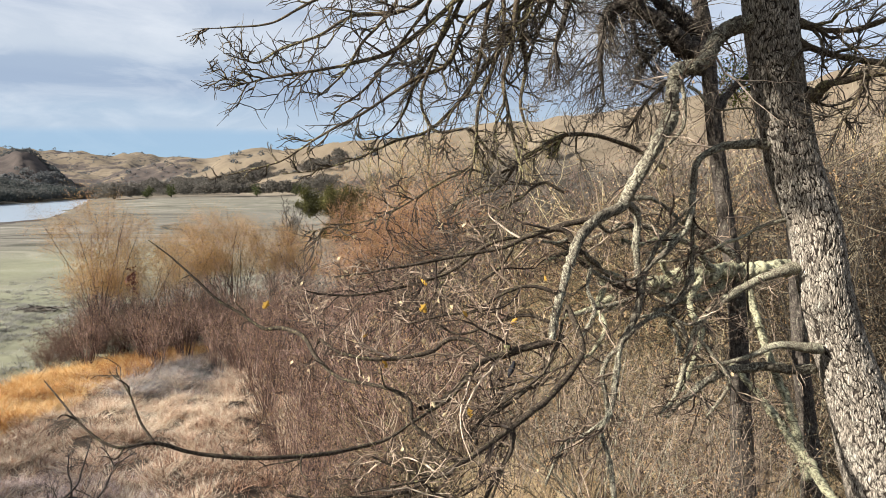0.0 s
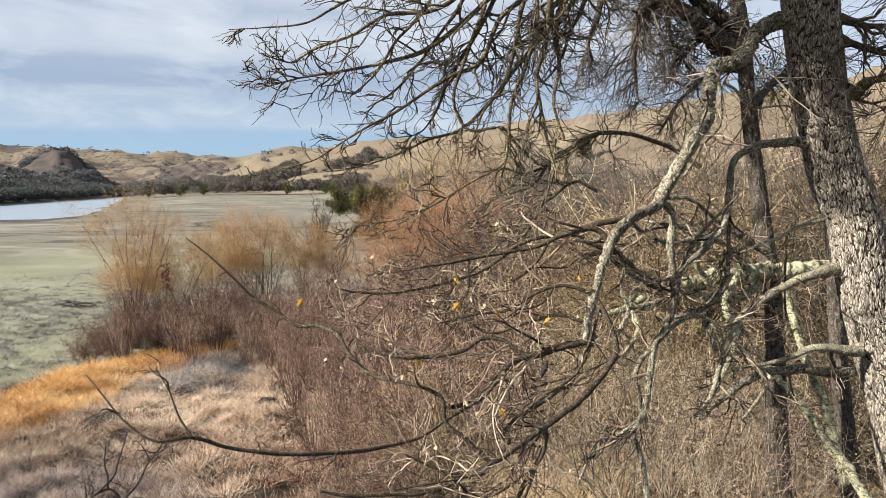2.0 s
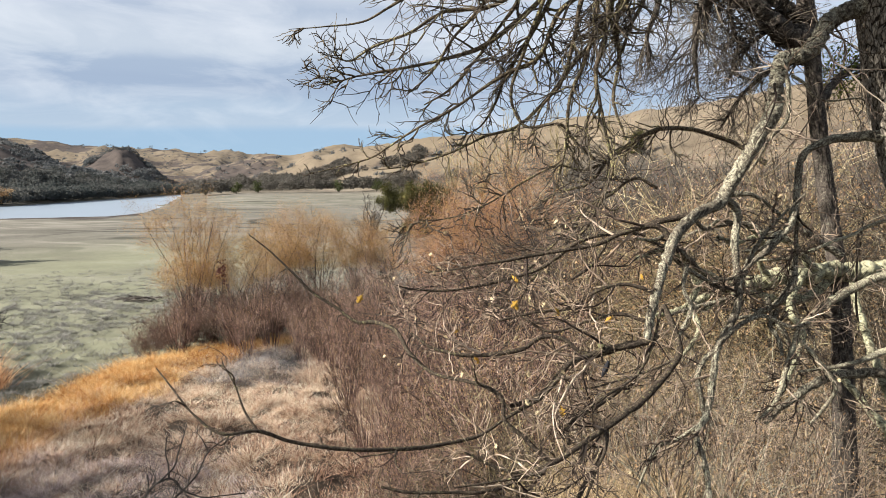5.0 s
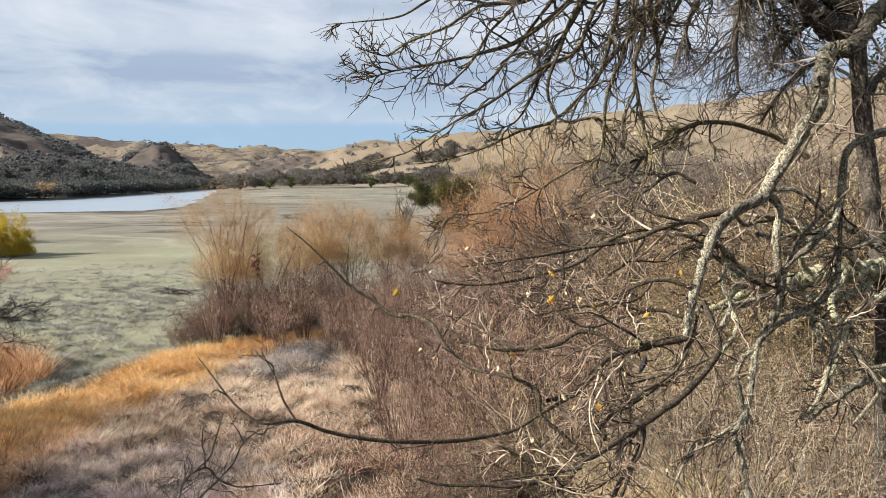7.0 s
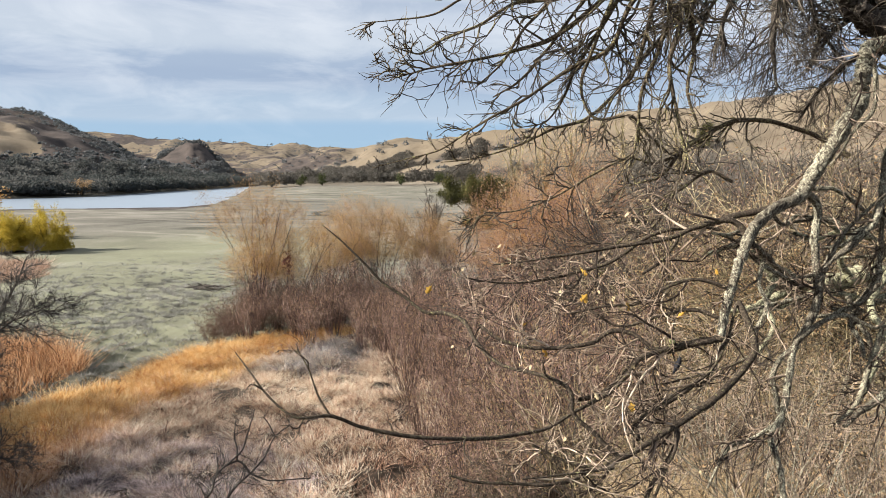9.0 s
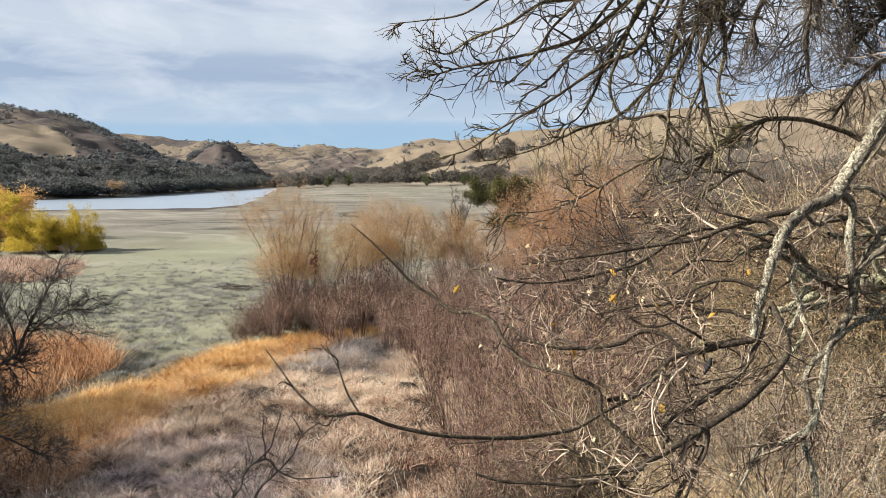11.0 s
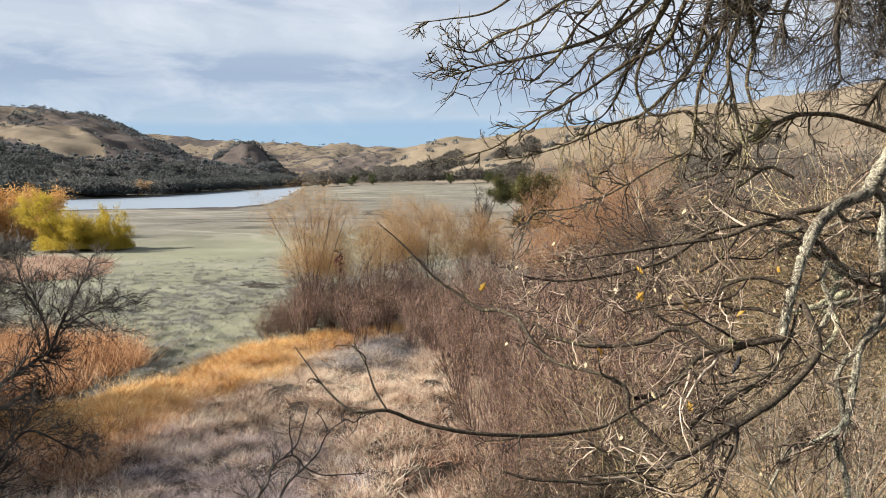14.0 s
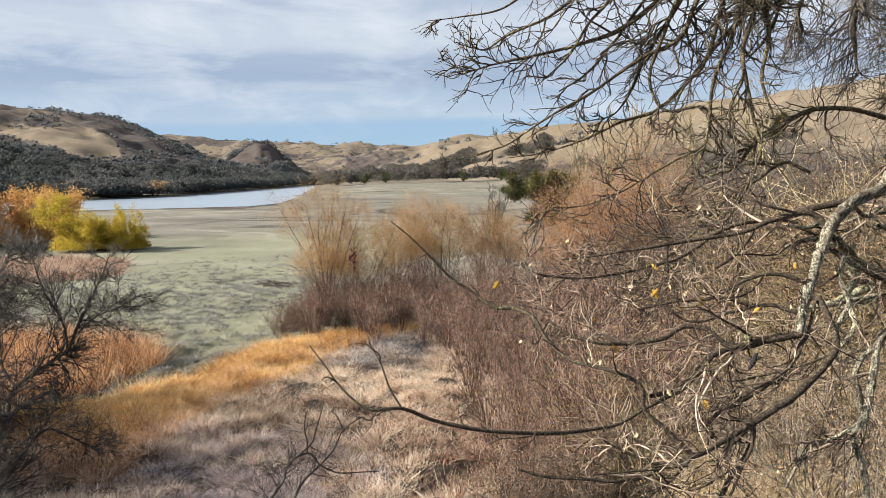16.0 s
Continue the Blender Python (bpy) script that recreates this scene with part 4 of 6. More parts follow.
BOUGHS.append(("canopy", [(0.64, 4.07, 9.23, 0.0178), (0.60, 4.09, 8.99, 0.0151), (0.52, 4.08, 8.83, 0.0124), (0.48, 4.12, 8.68, 0.0087), (0.37, 4.15, 8.53, 0.0050)]))
BOUGHS.append(("canopy", [(0.17, 3.95, 9.10, 0.0170), (0.05, 4.05, 8.89, 0.0147), (-0.08, 4.14, 8.69, 0.0124), (-0.21, 4.17, 8.44, 0.0099), (-0.31, 4.18, 8.29, 0.0062), (-0.47, 4.17, 8.25, 0.0037)]))
BOUGHS.append(("canopy", [(-0.01, 3.95, 9.10, 0.0146), (-0.14, 4.05, 8.92, 0.0135), (-0.30, 4.13, 8.69, 0.0112), (-0.46, 4.14, 8.53, 0.0087), (-0.62, 4.13, 8.43, 0.0050)]))
BOUGHS.append(("canopy", [(-0.19, 3.94, 9.10, 0.0133), (-0.35, 4.00, 8.85, 0.0109), (-0.54, 4.02, 8.61, 0.0085), (-0.70, 4.01, 8.48, 0.0049)]))
BOUGHS.append(("right", [(1.97, 3.96, 8.49, 0.0457), (2.02, 3.94, 8.48, 0.0316), (2.04, 3.89, 8.53, 0.0209), (2.12, 3.82, 8.54, 0.0191), (2.20, 3.71, 8.56, 0.0189), (2.32, 3.58, 8.57, 0.0204), (2.41, 3.40, 8.56, 0.0199)]))
BOUGHS.append(("right", [(2.17, 3.75, 8.55, 0.0121), (2.15, 3.76, 8.45, 0.0103), (2.10, 3.76, 8.37, 0.0085), (2.05, 3.77, 8.29, 0.0051)]))
BOUGHS.append(("right", [(1.93, 3.99, 8.77, 0.0320), (2.03, 3.95, 8.72, 0.0178), (2.18, 3.88, 8.66, 0.0160), (2.34, 3.79, 8.63, 0.0160), (2.53, 3.66, 8.66, 0.0160)]))
BOUGHS.append(("right", [(1.92, 3.98, 8.87, 0.0320), (2.05, 3.92, 8.82, 0.0160), (2.18, 3.85, 8.81, 0.0142), (2.33, 3.75, 8.86, 0.0142), (2.50, 3.63, 8.90, 0.0142)]))
BOUGHS.append(("right", [(1.85, 4.01, 9.30, 0.0436), (2.08, 3.92, 9.21, 0.0254), (2.29, 3.85, 9.07, 0.0218), (2.47, 3.76, 8.94, 0.0182)]))
BOUGHS.append(("back", [(1.78, 5.82, 10.56, 0.0531), (2.00, 5.93, 9.74, 0.0628), (2.12, 5.92, 9.21, 0.0687), (2.16, 5.87, 8.75, 0.0676), (2.21, 5.84, 8.30, 0.0704), (2.27, 5.76, 7.75, 0.0732), (2.34, 5.69, 7.21, 0.0765), (2.35, 5.59, 6.69, 0.0832), (2.32, 5.42, 6.10, 0.0932), (2.28, 5.22, 5.55, 0.1164), (2.23, 5.06, 5.20, 0.1830)]))
BOUGHS.append(("back", [(2.13, 5.89, 9.07, 0.0852), (1.91, 5.80, 9.10, 0.0734), (1.70, 5.73, 9.23, 0.0626), (1.46, 5.65, 9.41, 0.0521), (1.17, 5.55, 9.63, 0.0419), (0.89, 5.41, 9.91, 0.0320)]))
BOUGHS.append(("back", [(1.46, 5.65, 9.41, 0.0379), (1.24, 5.63, 9.28, 0.0303), (1.21, 5.62, 9.06, 0.0231), (1.22, 5.61, 8.80, 0.0137), (1.26, 5.63, 8.61, 0.0069)]))
BOUGHS.append(("back", [(2.30, 5.61, 7.34, 0.0626), (2.04, 5.49, 7.31, 0.0582), (1.78, 5.37, 7.29, 0.0540), (1.52, 5.23, 7.26, 0.0477), (1.34, 5.17, 7.24, 0.0405), (1.19, 5.12, 7.29, 0.0335), (1.07, 5.06, 7.42, 0.0267), (0.90, 5.00, 7.51, 0.0181)]))
BOUGHS.append(("back", [(2.78, 5.72, 7.32, 0.0657), (2.53, 5.67, 7.32, 0.0641), (2.31, 5.63, 7.30, 0.0628)]))
BOUGHS.append(("back", [(1.34, 5.17, 7.24, 0.0234), (1.18, 5.10, 7.17, 0.0230), (1.03, 5.02, 7.11, 0.0185), (0.85, 4.94, 7.08, 0.0121)]))
BOUGHS.append(("back", [(1.98, 5.86, 9.64, 0.0556), (1.63, 5.84, 9.72, 0.0447), (1.32, 5.82, 9.67, 0.0391), (1.01, 5.81, 9.58, 0.0313), (0.78, 5.77, 9.44, 0.0213), (0.70, 5.82, 9.28, 0.0118)]))
BOUGHS.append(("back", [(2.12, 5.92, 9.21, 0.0556), (1.86, 5.96, 9.40, 0.0455), (1.59, 6.00, 9.54, 0.0379), (1.43, 6.07, 9.42, 0.0278), (1.40, 6.13, 9.20, 0.0177)]))
BOUGHS.append(("back", [(1.01, 5.81, 9.58, 0.0289), (0.97, 5.82, 9.32, 0.0215), (0.90, 5.83, 9.10, 0.0166), (0.93, 5.85, 8.93, 0.0095)]))
BOUGHS.append(("back", [(1.63, 5.84, 9.72, 0.0298), (1.53, 5.90, 9.38, 0.0222), (1.57, 5.89, 9.11, 0.0147), (1.72, 5.89, 8.89, 0.0073)]))
BOUGHS.append(("back2", [(3.11, 6.49, 8.13, 0.0541), (3.12, 6.36, 7.53, 0.0610), (3.10, 6.19, 6.95, 0.0714), (3.10, 6.06, 6.37, 0.0789), (3.10, 5.89, 5.84, 0.0864), (3.06, 5.70, 5.33, 0.1127), (3.02, 5.54, 4.97, 0.1690)]))
BOUGHS.append(("fallen", [(2.21, 5.41, 6.64, 0.0235), (2.33, 5.19, 6.44, 0.0274), (2.44, 4.96, 6.24, 0.0312), (2.53, 4.72, 6.05, 0.0335), (2.59, 4.48, 5.86, 0.0356)]))
BOUGHS.append(("fallen", [(2.63, 6.22, 7.19, 0.0266), (2.68, 6.04, 6.87, 0.0295), (2.73, 5.83, 6.53, 0.0323), (2.78, 5.57, 6.14, 0.0350), (2.79, 5.30, 5.74, 0.0376)]))
BOUGHS.append(("dark", [(1.94, 4.00, 7.81, 0.0135), (1.78, 4.01, 7.76, 0.0126), (1.68, 3.98, 7.71, 0.0116), (1.57, 3.96, 7.67, 0.0106), (1.43, 3.95, 7.61, 0.0096), (1.30, 3.93, 7.58, 0.0086), (1.14, 3.92, 7.57, 0.0076)]))
BOUGHS.append(("bare", [(1.00, 3.87, 7.92, 0.0165), (1.13, 3.91, 7.92, 0.0148), (1.24, 3.96, 7.86, 0.0130), (1.35, 4.00, 7.78, 0.0111), (1.44, 4.04, 7.75, 0.0093)]))
BOUGHS.append(("bare", [(1.29, 3.96, 8.57, 0.0153), (1.32, 3.98, 8.46, 0.0135), (1.33, 4.02, 8.31, 0.0117), (1.26, 4.06, 8.21, 0.0100), (1.22, 4.10, 8.11, 0.0082), (1.18, 4.13, 8.04, 0.0064)]))
BOUGHS.append(("bare", [(1.42, 4.23, 8.57, 0.0131), (1.49, 4.23, 8.53, 0.0114), (1.55, 4.24, 8.46, 0.0098), (1.63, 4.24, 8.43, 0.0081), (1.76, 4.21, 8.44, 0.0064), (1.83, 4.20, 8.41, 0.0048)]))
BOUGHS.append(("bare", [(0.62, 3.53, 7.68, 0.0167), (0.71, 3.58, 7.59, 0.0151), (0.80, 3.63, 7.53, 0.0136), (0.88, 3.69, 7.49, 0.0120), (0.97, 3.74, 7.44, 0.0103)]))
BOUGHS.append(("bare", [(0.76, 3.62, 7.83, 0.0141), (0.85, 3.70, 7.75, 0.0126), (0.94, 3.78, 7.79, 0.0110), (1.05, 3.85, 7.77, 0.0093), (1.14, 3.93, 7.73, 0.0076)]))
BOUGHS.append(("bare", [(0.73, 3.50, 7.60, 0.0110), (0.70, 3.44, 7.50, 0.0112), (0.72, 3.37, 7.41, 0.0114), (0.68, 3.32, 7.33, 0.0116), (0.64, 3.26, 7.29, 0.0117)]))
BOUGHS.append(("bare", [(1.34, 3.85, 7.56, 0.0193), (1.33, 3.81, 7.47, 0.0174), (1.27, 3.79, 7.38, 0.0155), (1.20, 3.79, 7.34, 0.0137), (1.12, 3.78, 7.33, 0.0119)]))
BOUGHS.append(("bare", [(1.15, 3.82, 7.67, 0.0133), (1.10, 3.80, 7.60, 0.0129), (1.07, 3.77, 7.51, 0.0125), (1.05, 3.74, 7.42, 0.0121), (1.02, 3.71, 7.35, 0.0117)]))
BOUGHS.append(("bare", [(1.27, 3.84, 7.33, 0.0180), (1.22, 3.81, 7.26, 0.0159), (1.25, 3.75, 7.18, 0.0138), (1.25, 3.70, 7.12, 0.0117)]))
BOUGHS.append(("bare", [(0.47, 3.36, 7.73, 0.0079), (0.55, 3.39, 7.72, 0.0107), (0.61, 3.44, 7.74, 0.0135)]))
BOUGHS.append(("fine", [(0.17, 3.26, 7.55, 0.0065), (0.25, 3.31, 7.60, 0.0073), (0.31, 3.35, 7.67, 0.0082), (0.35, 3.39, 7.73, 0.0091), (0.44, 3.42, 7.75, 0.0100), (0.52, 3.45, 7.74, 0.0109)]))
BOUGHS.append(("fine", [(-0.27, 2.27, 6.99, 0.0029), (-0.16, 2.32, 6.99, 0.0040), (-0.08, 2.36, 6.99, 0.0051), (0.03, 2.40, 7.00, 0.0062)]))
BOUGHS.append(("thin", [(1.73, 4.04, 7.71, 0.0077), (1.72, 4.01, 7.54, 0.0073), (1.71, 3.98, 7.35, 0.0069), (1.71, 3.94, 7.23, 0.0064), (1.68, 3.92, 7.15, 0.0061)]))
BOUGHS.append(("back", [(2.34, 5.70, 7.30, 0.0327), (2.12, 5.57, 7.16, 0.0297), (1.91, 5.44, 7.11, 0.0268), (1.70, 5.32, 7.15, 0.0239), (1.51, 5.19, 7.21, 0.0210), (1.29, 5.05, 7.15, 0.0182), (1.04, 4.91, 7.09, 0.0156)]))
BOUGHS.append(("back", [(2.08, 5.48, 7.34, 0.0274), (1.92, 5.34, 7.48, 0.0238), (1.73, 5.20, 7.59, 0.0205), (1.55, 5.05, 7.63, 0.0172), (1.36, 4.90, 7.59, 0.0141), (1.19, 4.74, 7.63, 0.0111)]))
BOUGHS.append(("back", [(1.71, 5.28, 7.27, 0.0226), (1.60, 5.18, 7.41, 0.0191), (1.57, 5.04, 7.55, 0.0156), (1.46, 4.93, 7.67, 0.0124), (1.31, 4.82, 7.74, 0.0094)]))
BOUGHS.append(("back", [(1.33, 4.97, 7.27, 0.0234), (1.21, 4.89, 7.36, 0.0207), (1.06, 4.81, 7.42, 0.0181), (0.94, 4.72, 7.52, 0.0156), (0.79, 4.63, 7.55, 0.0131), (0.65, 4.53, 7.51, 0.0107)]))
BOUGHS.append(("back", [(1.96, 5.41, 7.30, 0.0251), (1.82, 5.22, 7.11, 0.0218), (1.82, 4.98, 6.97, 0.0185), (1.70, 4.77, 6.80, 0.0155), (1.55, 4.56, 6.66, 0.0128)]))
BOUGHS.append(("back", [(1.12, 4.83, 7.33, 0.0190), (1.03, 4.70, 7.20, 0.0163), (1.04, 4.54, 7.08, 0.0135), (0.94, 4.41, 6.96, 0.0110), (0.81, 4.29, 6.92, 0.0087)]))
BOUGHS.append(("thin", [(0.28, 2.82, 7.03, 0.0109), (0.28, 2.78, 6.99, 0.0106), (0.26, 2.74, 6.93, 0.0103), (0.21, 2.70, 6.87, 0.0100), (0.17, 2.66, 6.81, 0.0097), (0.15, 2.62, 6.77, 0.0094)]))
BOUGHS.append(("thin", [(-0.04, 2.54, 6.95, 0.0091), (-0.07, 2.51, 6.93, 0.0084), (-0.11, 2.47, 6.91, 0.0077), (-0.20, 2.44, 6.90, 0.0070), (-0.31, 2.41, 6.91, 0.0064), (-0.43, 2.37, 6.92, 0.0057), (-0.53, 2.34, 6.95, 0.0050)]))
BOUGHS.append(("thin", [(-0.09, 2.72, 7.13, 0.0108), (-0.05, 2.76, 7.13, 0.0116), (0.02, 2.81, 7.15, 0.0124), (0.08, 2.87, 7.19, 0.0132), (0.13, 2.92, 7.24, 0.0140), (0.19, 2.97, 7.26, 0.0149), (0.27, 3.01, 7.27, 0.0156), (0.36, 3.05, 7.29, 0.0164), (0.42, 3.09, 7.30, 0.0172)]))
BOUGHS.append(("fine", [(0.13, 2.71, 6.99, 0.0081), (0.13, 2.79, 7.02, 0.0082), (0.17, 2.85, 7.04, 0.0083), (0.26, 2.91, 7.08, 0.0084), (0.34, 2.97, 7.12, 0.0085), (0.42, 3.04, 7.18, 0.0086), (0.49, 3.11, 7.26, 0.0086), (0.54, 3.17, 7.32, 0.0087)]))


def oak_trunk(name, ctrl, at, material, around=300, along=760, depth=0.010, cell=0.0175, seed=1):
    """A trunk with furrowed bark: upright plates parted by deep cracks."""
    rng = np.random.default_rng(seed)
    p, r = curve_points(ctrl[::-1], along, 0.0, rng)
    p = local(p, at)
    tang = unit(np.gradient(p, axis=0))
    side = unit(np.cross(tang, np.array([[0.0, 1.0, 0.0]])))
    front = np.cross(side, tang)
    h = np.concatenate([[0], np.cumsum(np.linalg.norm(np.diff(p, axis=0), axis=1))])
    th = np.arange(around) * (2 * np.pi / around)
    H, T = np.meshgrid(h, th, indexing="ij")
    # narrow upright plates parted by cracks; the pattern's seam lies at the back
    Tn = (T - np.pi / 2) % (2 * np.pi)
    u, v = (Tn - np.pi) * r[:, None] / cell, H / (cell * 4.2)
    u = u + pnoise(u * 0.2, v * 0.5, seed + 5) * 2.2 + pnoise(u * 0.8, v * 1.6, seed + 6) * 0.7
    v = v + pnoise(u * 0.5, v * 0.5, seed + 7) * 0.8
    jit = np.random.default_rng(seed + 8).random((2, 256, 256))
    ui, vi = np.floor(u).astype(int), np.floor(v).astype(int)
    f1, f2 = np.full(u.shape, 9.0), np.full(u.shape, 9.0)
    for du in (-1, 0, 1):
        for dv in (-1, 0, 1):
            a, b = (ui + du) & 255, (vi + dv) & 255
            d = np.hypot(ui + du + jit[0, a, b] - u, vi + dv + jit[1, a, b] - v)
            f2 = np.where(d < f1, f1, np.minimum(f2, d))
            f1 = np.minimum(f1, d)
    chip = pnoise(u * 2.6, v * 6.0, seed + 9) + 0.7 * pnoise(u * 5.5, v * 11.0, seed + 11)
    gap = np.clip(smooth(0.0, 0.26, f2 - f1 + chip * 0.16), 0, 1) * (0.74 + 0.40 * vnoise(u * 1.1, v * 2.5, seed + 10))
    gap = np.clip(gap, 0, 1)
    lump = (fbm(H * 3, np.cos(T) * 2 + 5, seed + 3) - 0.5) * 0.05
    R = r[:, None] * (1 + lump) + depth * (gap - 0.6) + pnoise(u * 4.0, v * 2.6, seed + 4) * depth * 0.35
    co = p[:, None, :] + (side[:, None, :] * np.cos(T)[..., None] + front[:, None, :] * np.sin(T)[..., None]) * R[..., None]
    n, m = H.shape
    i, k = np.arange(n - 1)[:, None], np.arange(m)[None, :]
    k2 = (k + 1) % m
    q = np.stack([i * m + k, i * m + k2, (i + 1) * m + k2, (i + 1) * m + k], -1).reshape(-1, 4)
    me = mesh_of(name, co.reshape(-1, 3), [q], material)
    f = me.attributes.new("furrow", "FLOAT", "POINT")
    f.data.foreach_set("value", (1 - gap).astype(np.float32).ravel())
    return me


def limb_mesh(name, ctrl, at, material, seed, sides=10, step=0.022, crust=0.05):
    """One knotty limb with ridged bark; also gives its path for the shoots."""
    rng = np.random.default_rng(seed)
    length = sum(math.dist(a[:3], b[:3]) for a, b in zip(ctrl, ctrl[1:]))
    n = int(max(12, min(320, length / step)))
    p, r = curve_points(ctrl, n, 0.05 * min(1, step / 0.02), rng)
    s = np.linspace(0, length, n)
    kink = np.stack([fbm(s * 7, s * 0 + 1.7 * j, seed + 31 + j) - 0.5 for j in range(3)], 1)
    p = p + kink * np.minimum(1.0, np.minimum(s, length - s) / 0.08)[:, None] * r[:, None] * 1.3
    knot = 1 + 0.28 * (fbm(s * 8, s * 0 + seed, seed) - 0.5) + 0.30 * np.maximum(0, vnoise(s * 9, s * 0 + 3.3, seed + 1) - 0.70)
    w = Wood().stems(local(p, at)[None], (r * knot)[None], sides)
    S, T = np.meshgrid(s, np.arange(sides) / sides, indexing="ij")
    ridge = np.abs(pnoise(T * 7 + 0.8 * pnoise(S * 20, T * 3, seed + 6), S * 26, seed + 5))
    split = smooth(0.20, 0.02, ridge) * (sides > 12)
    out = w.co[0].reshape(n, sides, 3) - local(p, at)[:, None, :]
    rough = np.random.default_rng(seed + 2).normal(size=(n, sides)) * crust * 0.5
    lumps = (vnoise(T * 5, S * 40, seed + 9) - 0.5) * crust * 3.0
    w.co[0] = (local(p, at)[:, None, :] + out * (1 + rough + lumps - 0.20 * split)[..., None]).reshape(-1, 3)
    me = w.mesh(name, material)
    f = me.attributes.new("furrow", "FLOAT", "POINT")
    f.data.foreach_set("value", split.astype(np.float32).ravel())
    return me, p, r


def crooked(ctrl, seed, reach=0.022):
    """Adds small bends between the points of a limb's line."""
    rng = random.Random(seed)
    res = [ctrl[0]]
    for a, b in zip(ctrl, ctrl[1:]):
        far = math.dist(a[:3], b[:3])
        n = max(1, int(far / 0.13))
        for i in range(1, n + 1):
            f, w = i / n, (reach if i < n else reach * 0.3)
            res.append(tuple(a[j] * (1 - f) + b[j] * f + rng.gauss(0, w) for j in range(3)) + (a[3] * (1 - f) + b[3] * f,))
    return res


def shoots(p, r, at, spec, seed, bias=(0, 0, 0.02), fine=True, least=0.0011, angle=52, apart=False):
    """Twigs of one limb in three orders; spec: counts and lengths. apart: the first order comes as a growth of its own."""
    rng = np.random.default_rng(seed)
    n1, l1, n2, l2, n3, l3 = spec
    length = float(np.sum(np.linalg.norm(np.diff(p, axis=0), axis=1)))
    P1, R1 = grow(local(p, at)[None], r[None], max(2, int(n1 * length)), l1, 9 if fine else 5, angle, 0.26, bias, rng, 0.10, 0.6, least * 2.2, least * 0.8, 0.0048 * least / 0.0011, 0.95)
    P2, R2 = grow(P1, R1, n2, l2, 6 if fine else 4, 40, 0.28, bias, rng, 0.15, 0.7, least * 1.3, least * 0.65)
    P3, R3 = grow(P2, R2, n3, l3, 4 if fine else 3, 40, 0.16, (0, 0, 0.06), rng, 0.2, 0.8, least * 0.9, least * 0.45)
    first = Wood().stems(P1, R1, 5 if fine else 3)
    w = Wood() if apart else first
    w.stems(P2, R2, 3).stems(P3, R3, 3)
    tips = np.concatenate([P2[:, -1], P3[:, -1]])
    return (w, tips, first) if apart else (w, tips)


OAK_AT = (2.33, 3.62, 4.9)
oak = thing("oak_tree", OAK_AT, "bare leaning oak with furrowed grey bark and lichened limbs", "tree")
SPEC = {  # shoots a metre, length; shoots of each, length; spurs of each, length
    "old": (5, 0.52, 6, 0.24, 2, 0.09),
    "dark": (12, 0.34, 5, 0.17, 3, 0.06),
    "dead": (6, 0.25, 3, 0.14, 2, 0.06),
    "fine": (10, 0.48, 7, 0.22, 3, 0.08),
    "canopy": (11, 0.38, 5, 0.18, 1, 0.09),
    "right": (16, 0.40, 6, 0.20, 2, 0.09),
    "thin": (5, 0.17, 2, 0.09, 1, 0.04),
    "bare": (4, 0.30, 4, 0.18, 2, 0.08),
}
LOOK = {"old": MAT_OLD, "dark": MAT_DARK, "dead": MAT_DARK, "fine": MAT_FINE, "canopy": MAT_CANOPY, "right": MAT_CANOPY, "bare": MAT_OLD, "thin": MAT_FINE}
TIPS = []
for k, (kind_of, ctrl) in enumerate(BOUGHS):
    if kind_of == "trunk":
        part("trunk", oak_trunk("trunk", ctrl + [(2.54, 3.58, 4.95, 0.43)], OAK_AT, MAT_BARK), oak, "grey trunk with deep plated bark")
    elif kind_of in SPEC:
        if kind_of == "canopy":
            ctrl = crooked([(*q[:3], q[3] * 0.78) for q in ctrl], 700 + k)
        elif kind_of in ("fine", "thin"):
            ctrl = [(*q[:3], q[3] * 0.92) for q in ctrl]
        elif kind_of in ("old", "dark", "dead", "bare"):
            ctrl = [(*q[:3], q[3] * 0.84) for q in ctrl]
        me, p, r = limb_mesh("limb", ctrl, OAK_AT, LOOK[kind_of], 100 + k, *((18, 0.008, 0.09) if kind_of in ("old", "bare") else (8, 0.018, 0.06)))
        ob = part("limb", me, oak, "pale lichen-crusted limb" if kind_of in ("old", "bare") else "")
        down = (0, 0, -0.03) if kind_of == "canopy" else (0, 0, 0.0)
        w, tips, first = shoots(p, r, OAK_AT, SPEC[kind_of], 300 + k, down, angle=42, apart=True,
                                least=0.0027 if kind_of in ("canopy", "right") else 0.0016)
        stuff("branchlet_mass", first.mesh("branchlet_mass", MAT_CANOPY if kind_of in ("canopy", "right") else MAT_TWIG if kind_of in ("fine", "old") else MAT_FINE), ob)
        stuff("twig_mass", w.mesh("twig_mass", MAT_TWIG_SHADE if kind_of in ("canopy", "right") else MAT_TWIG), ob)
        TIPS.append((kind_of, tips))


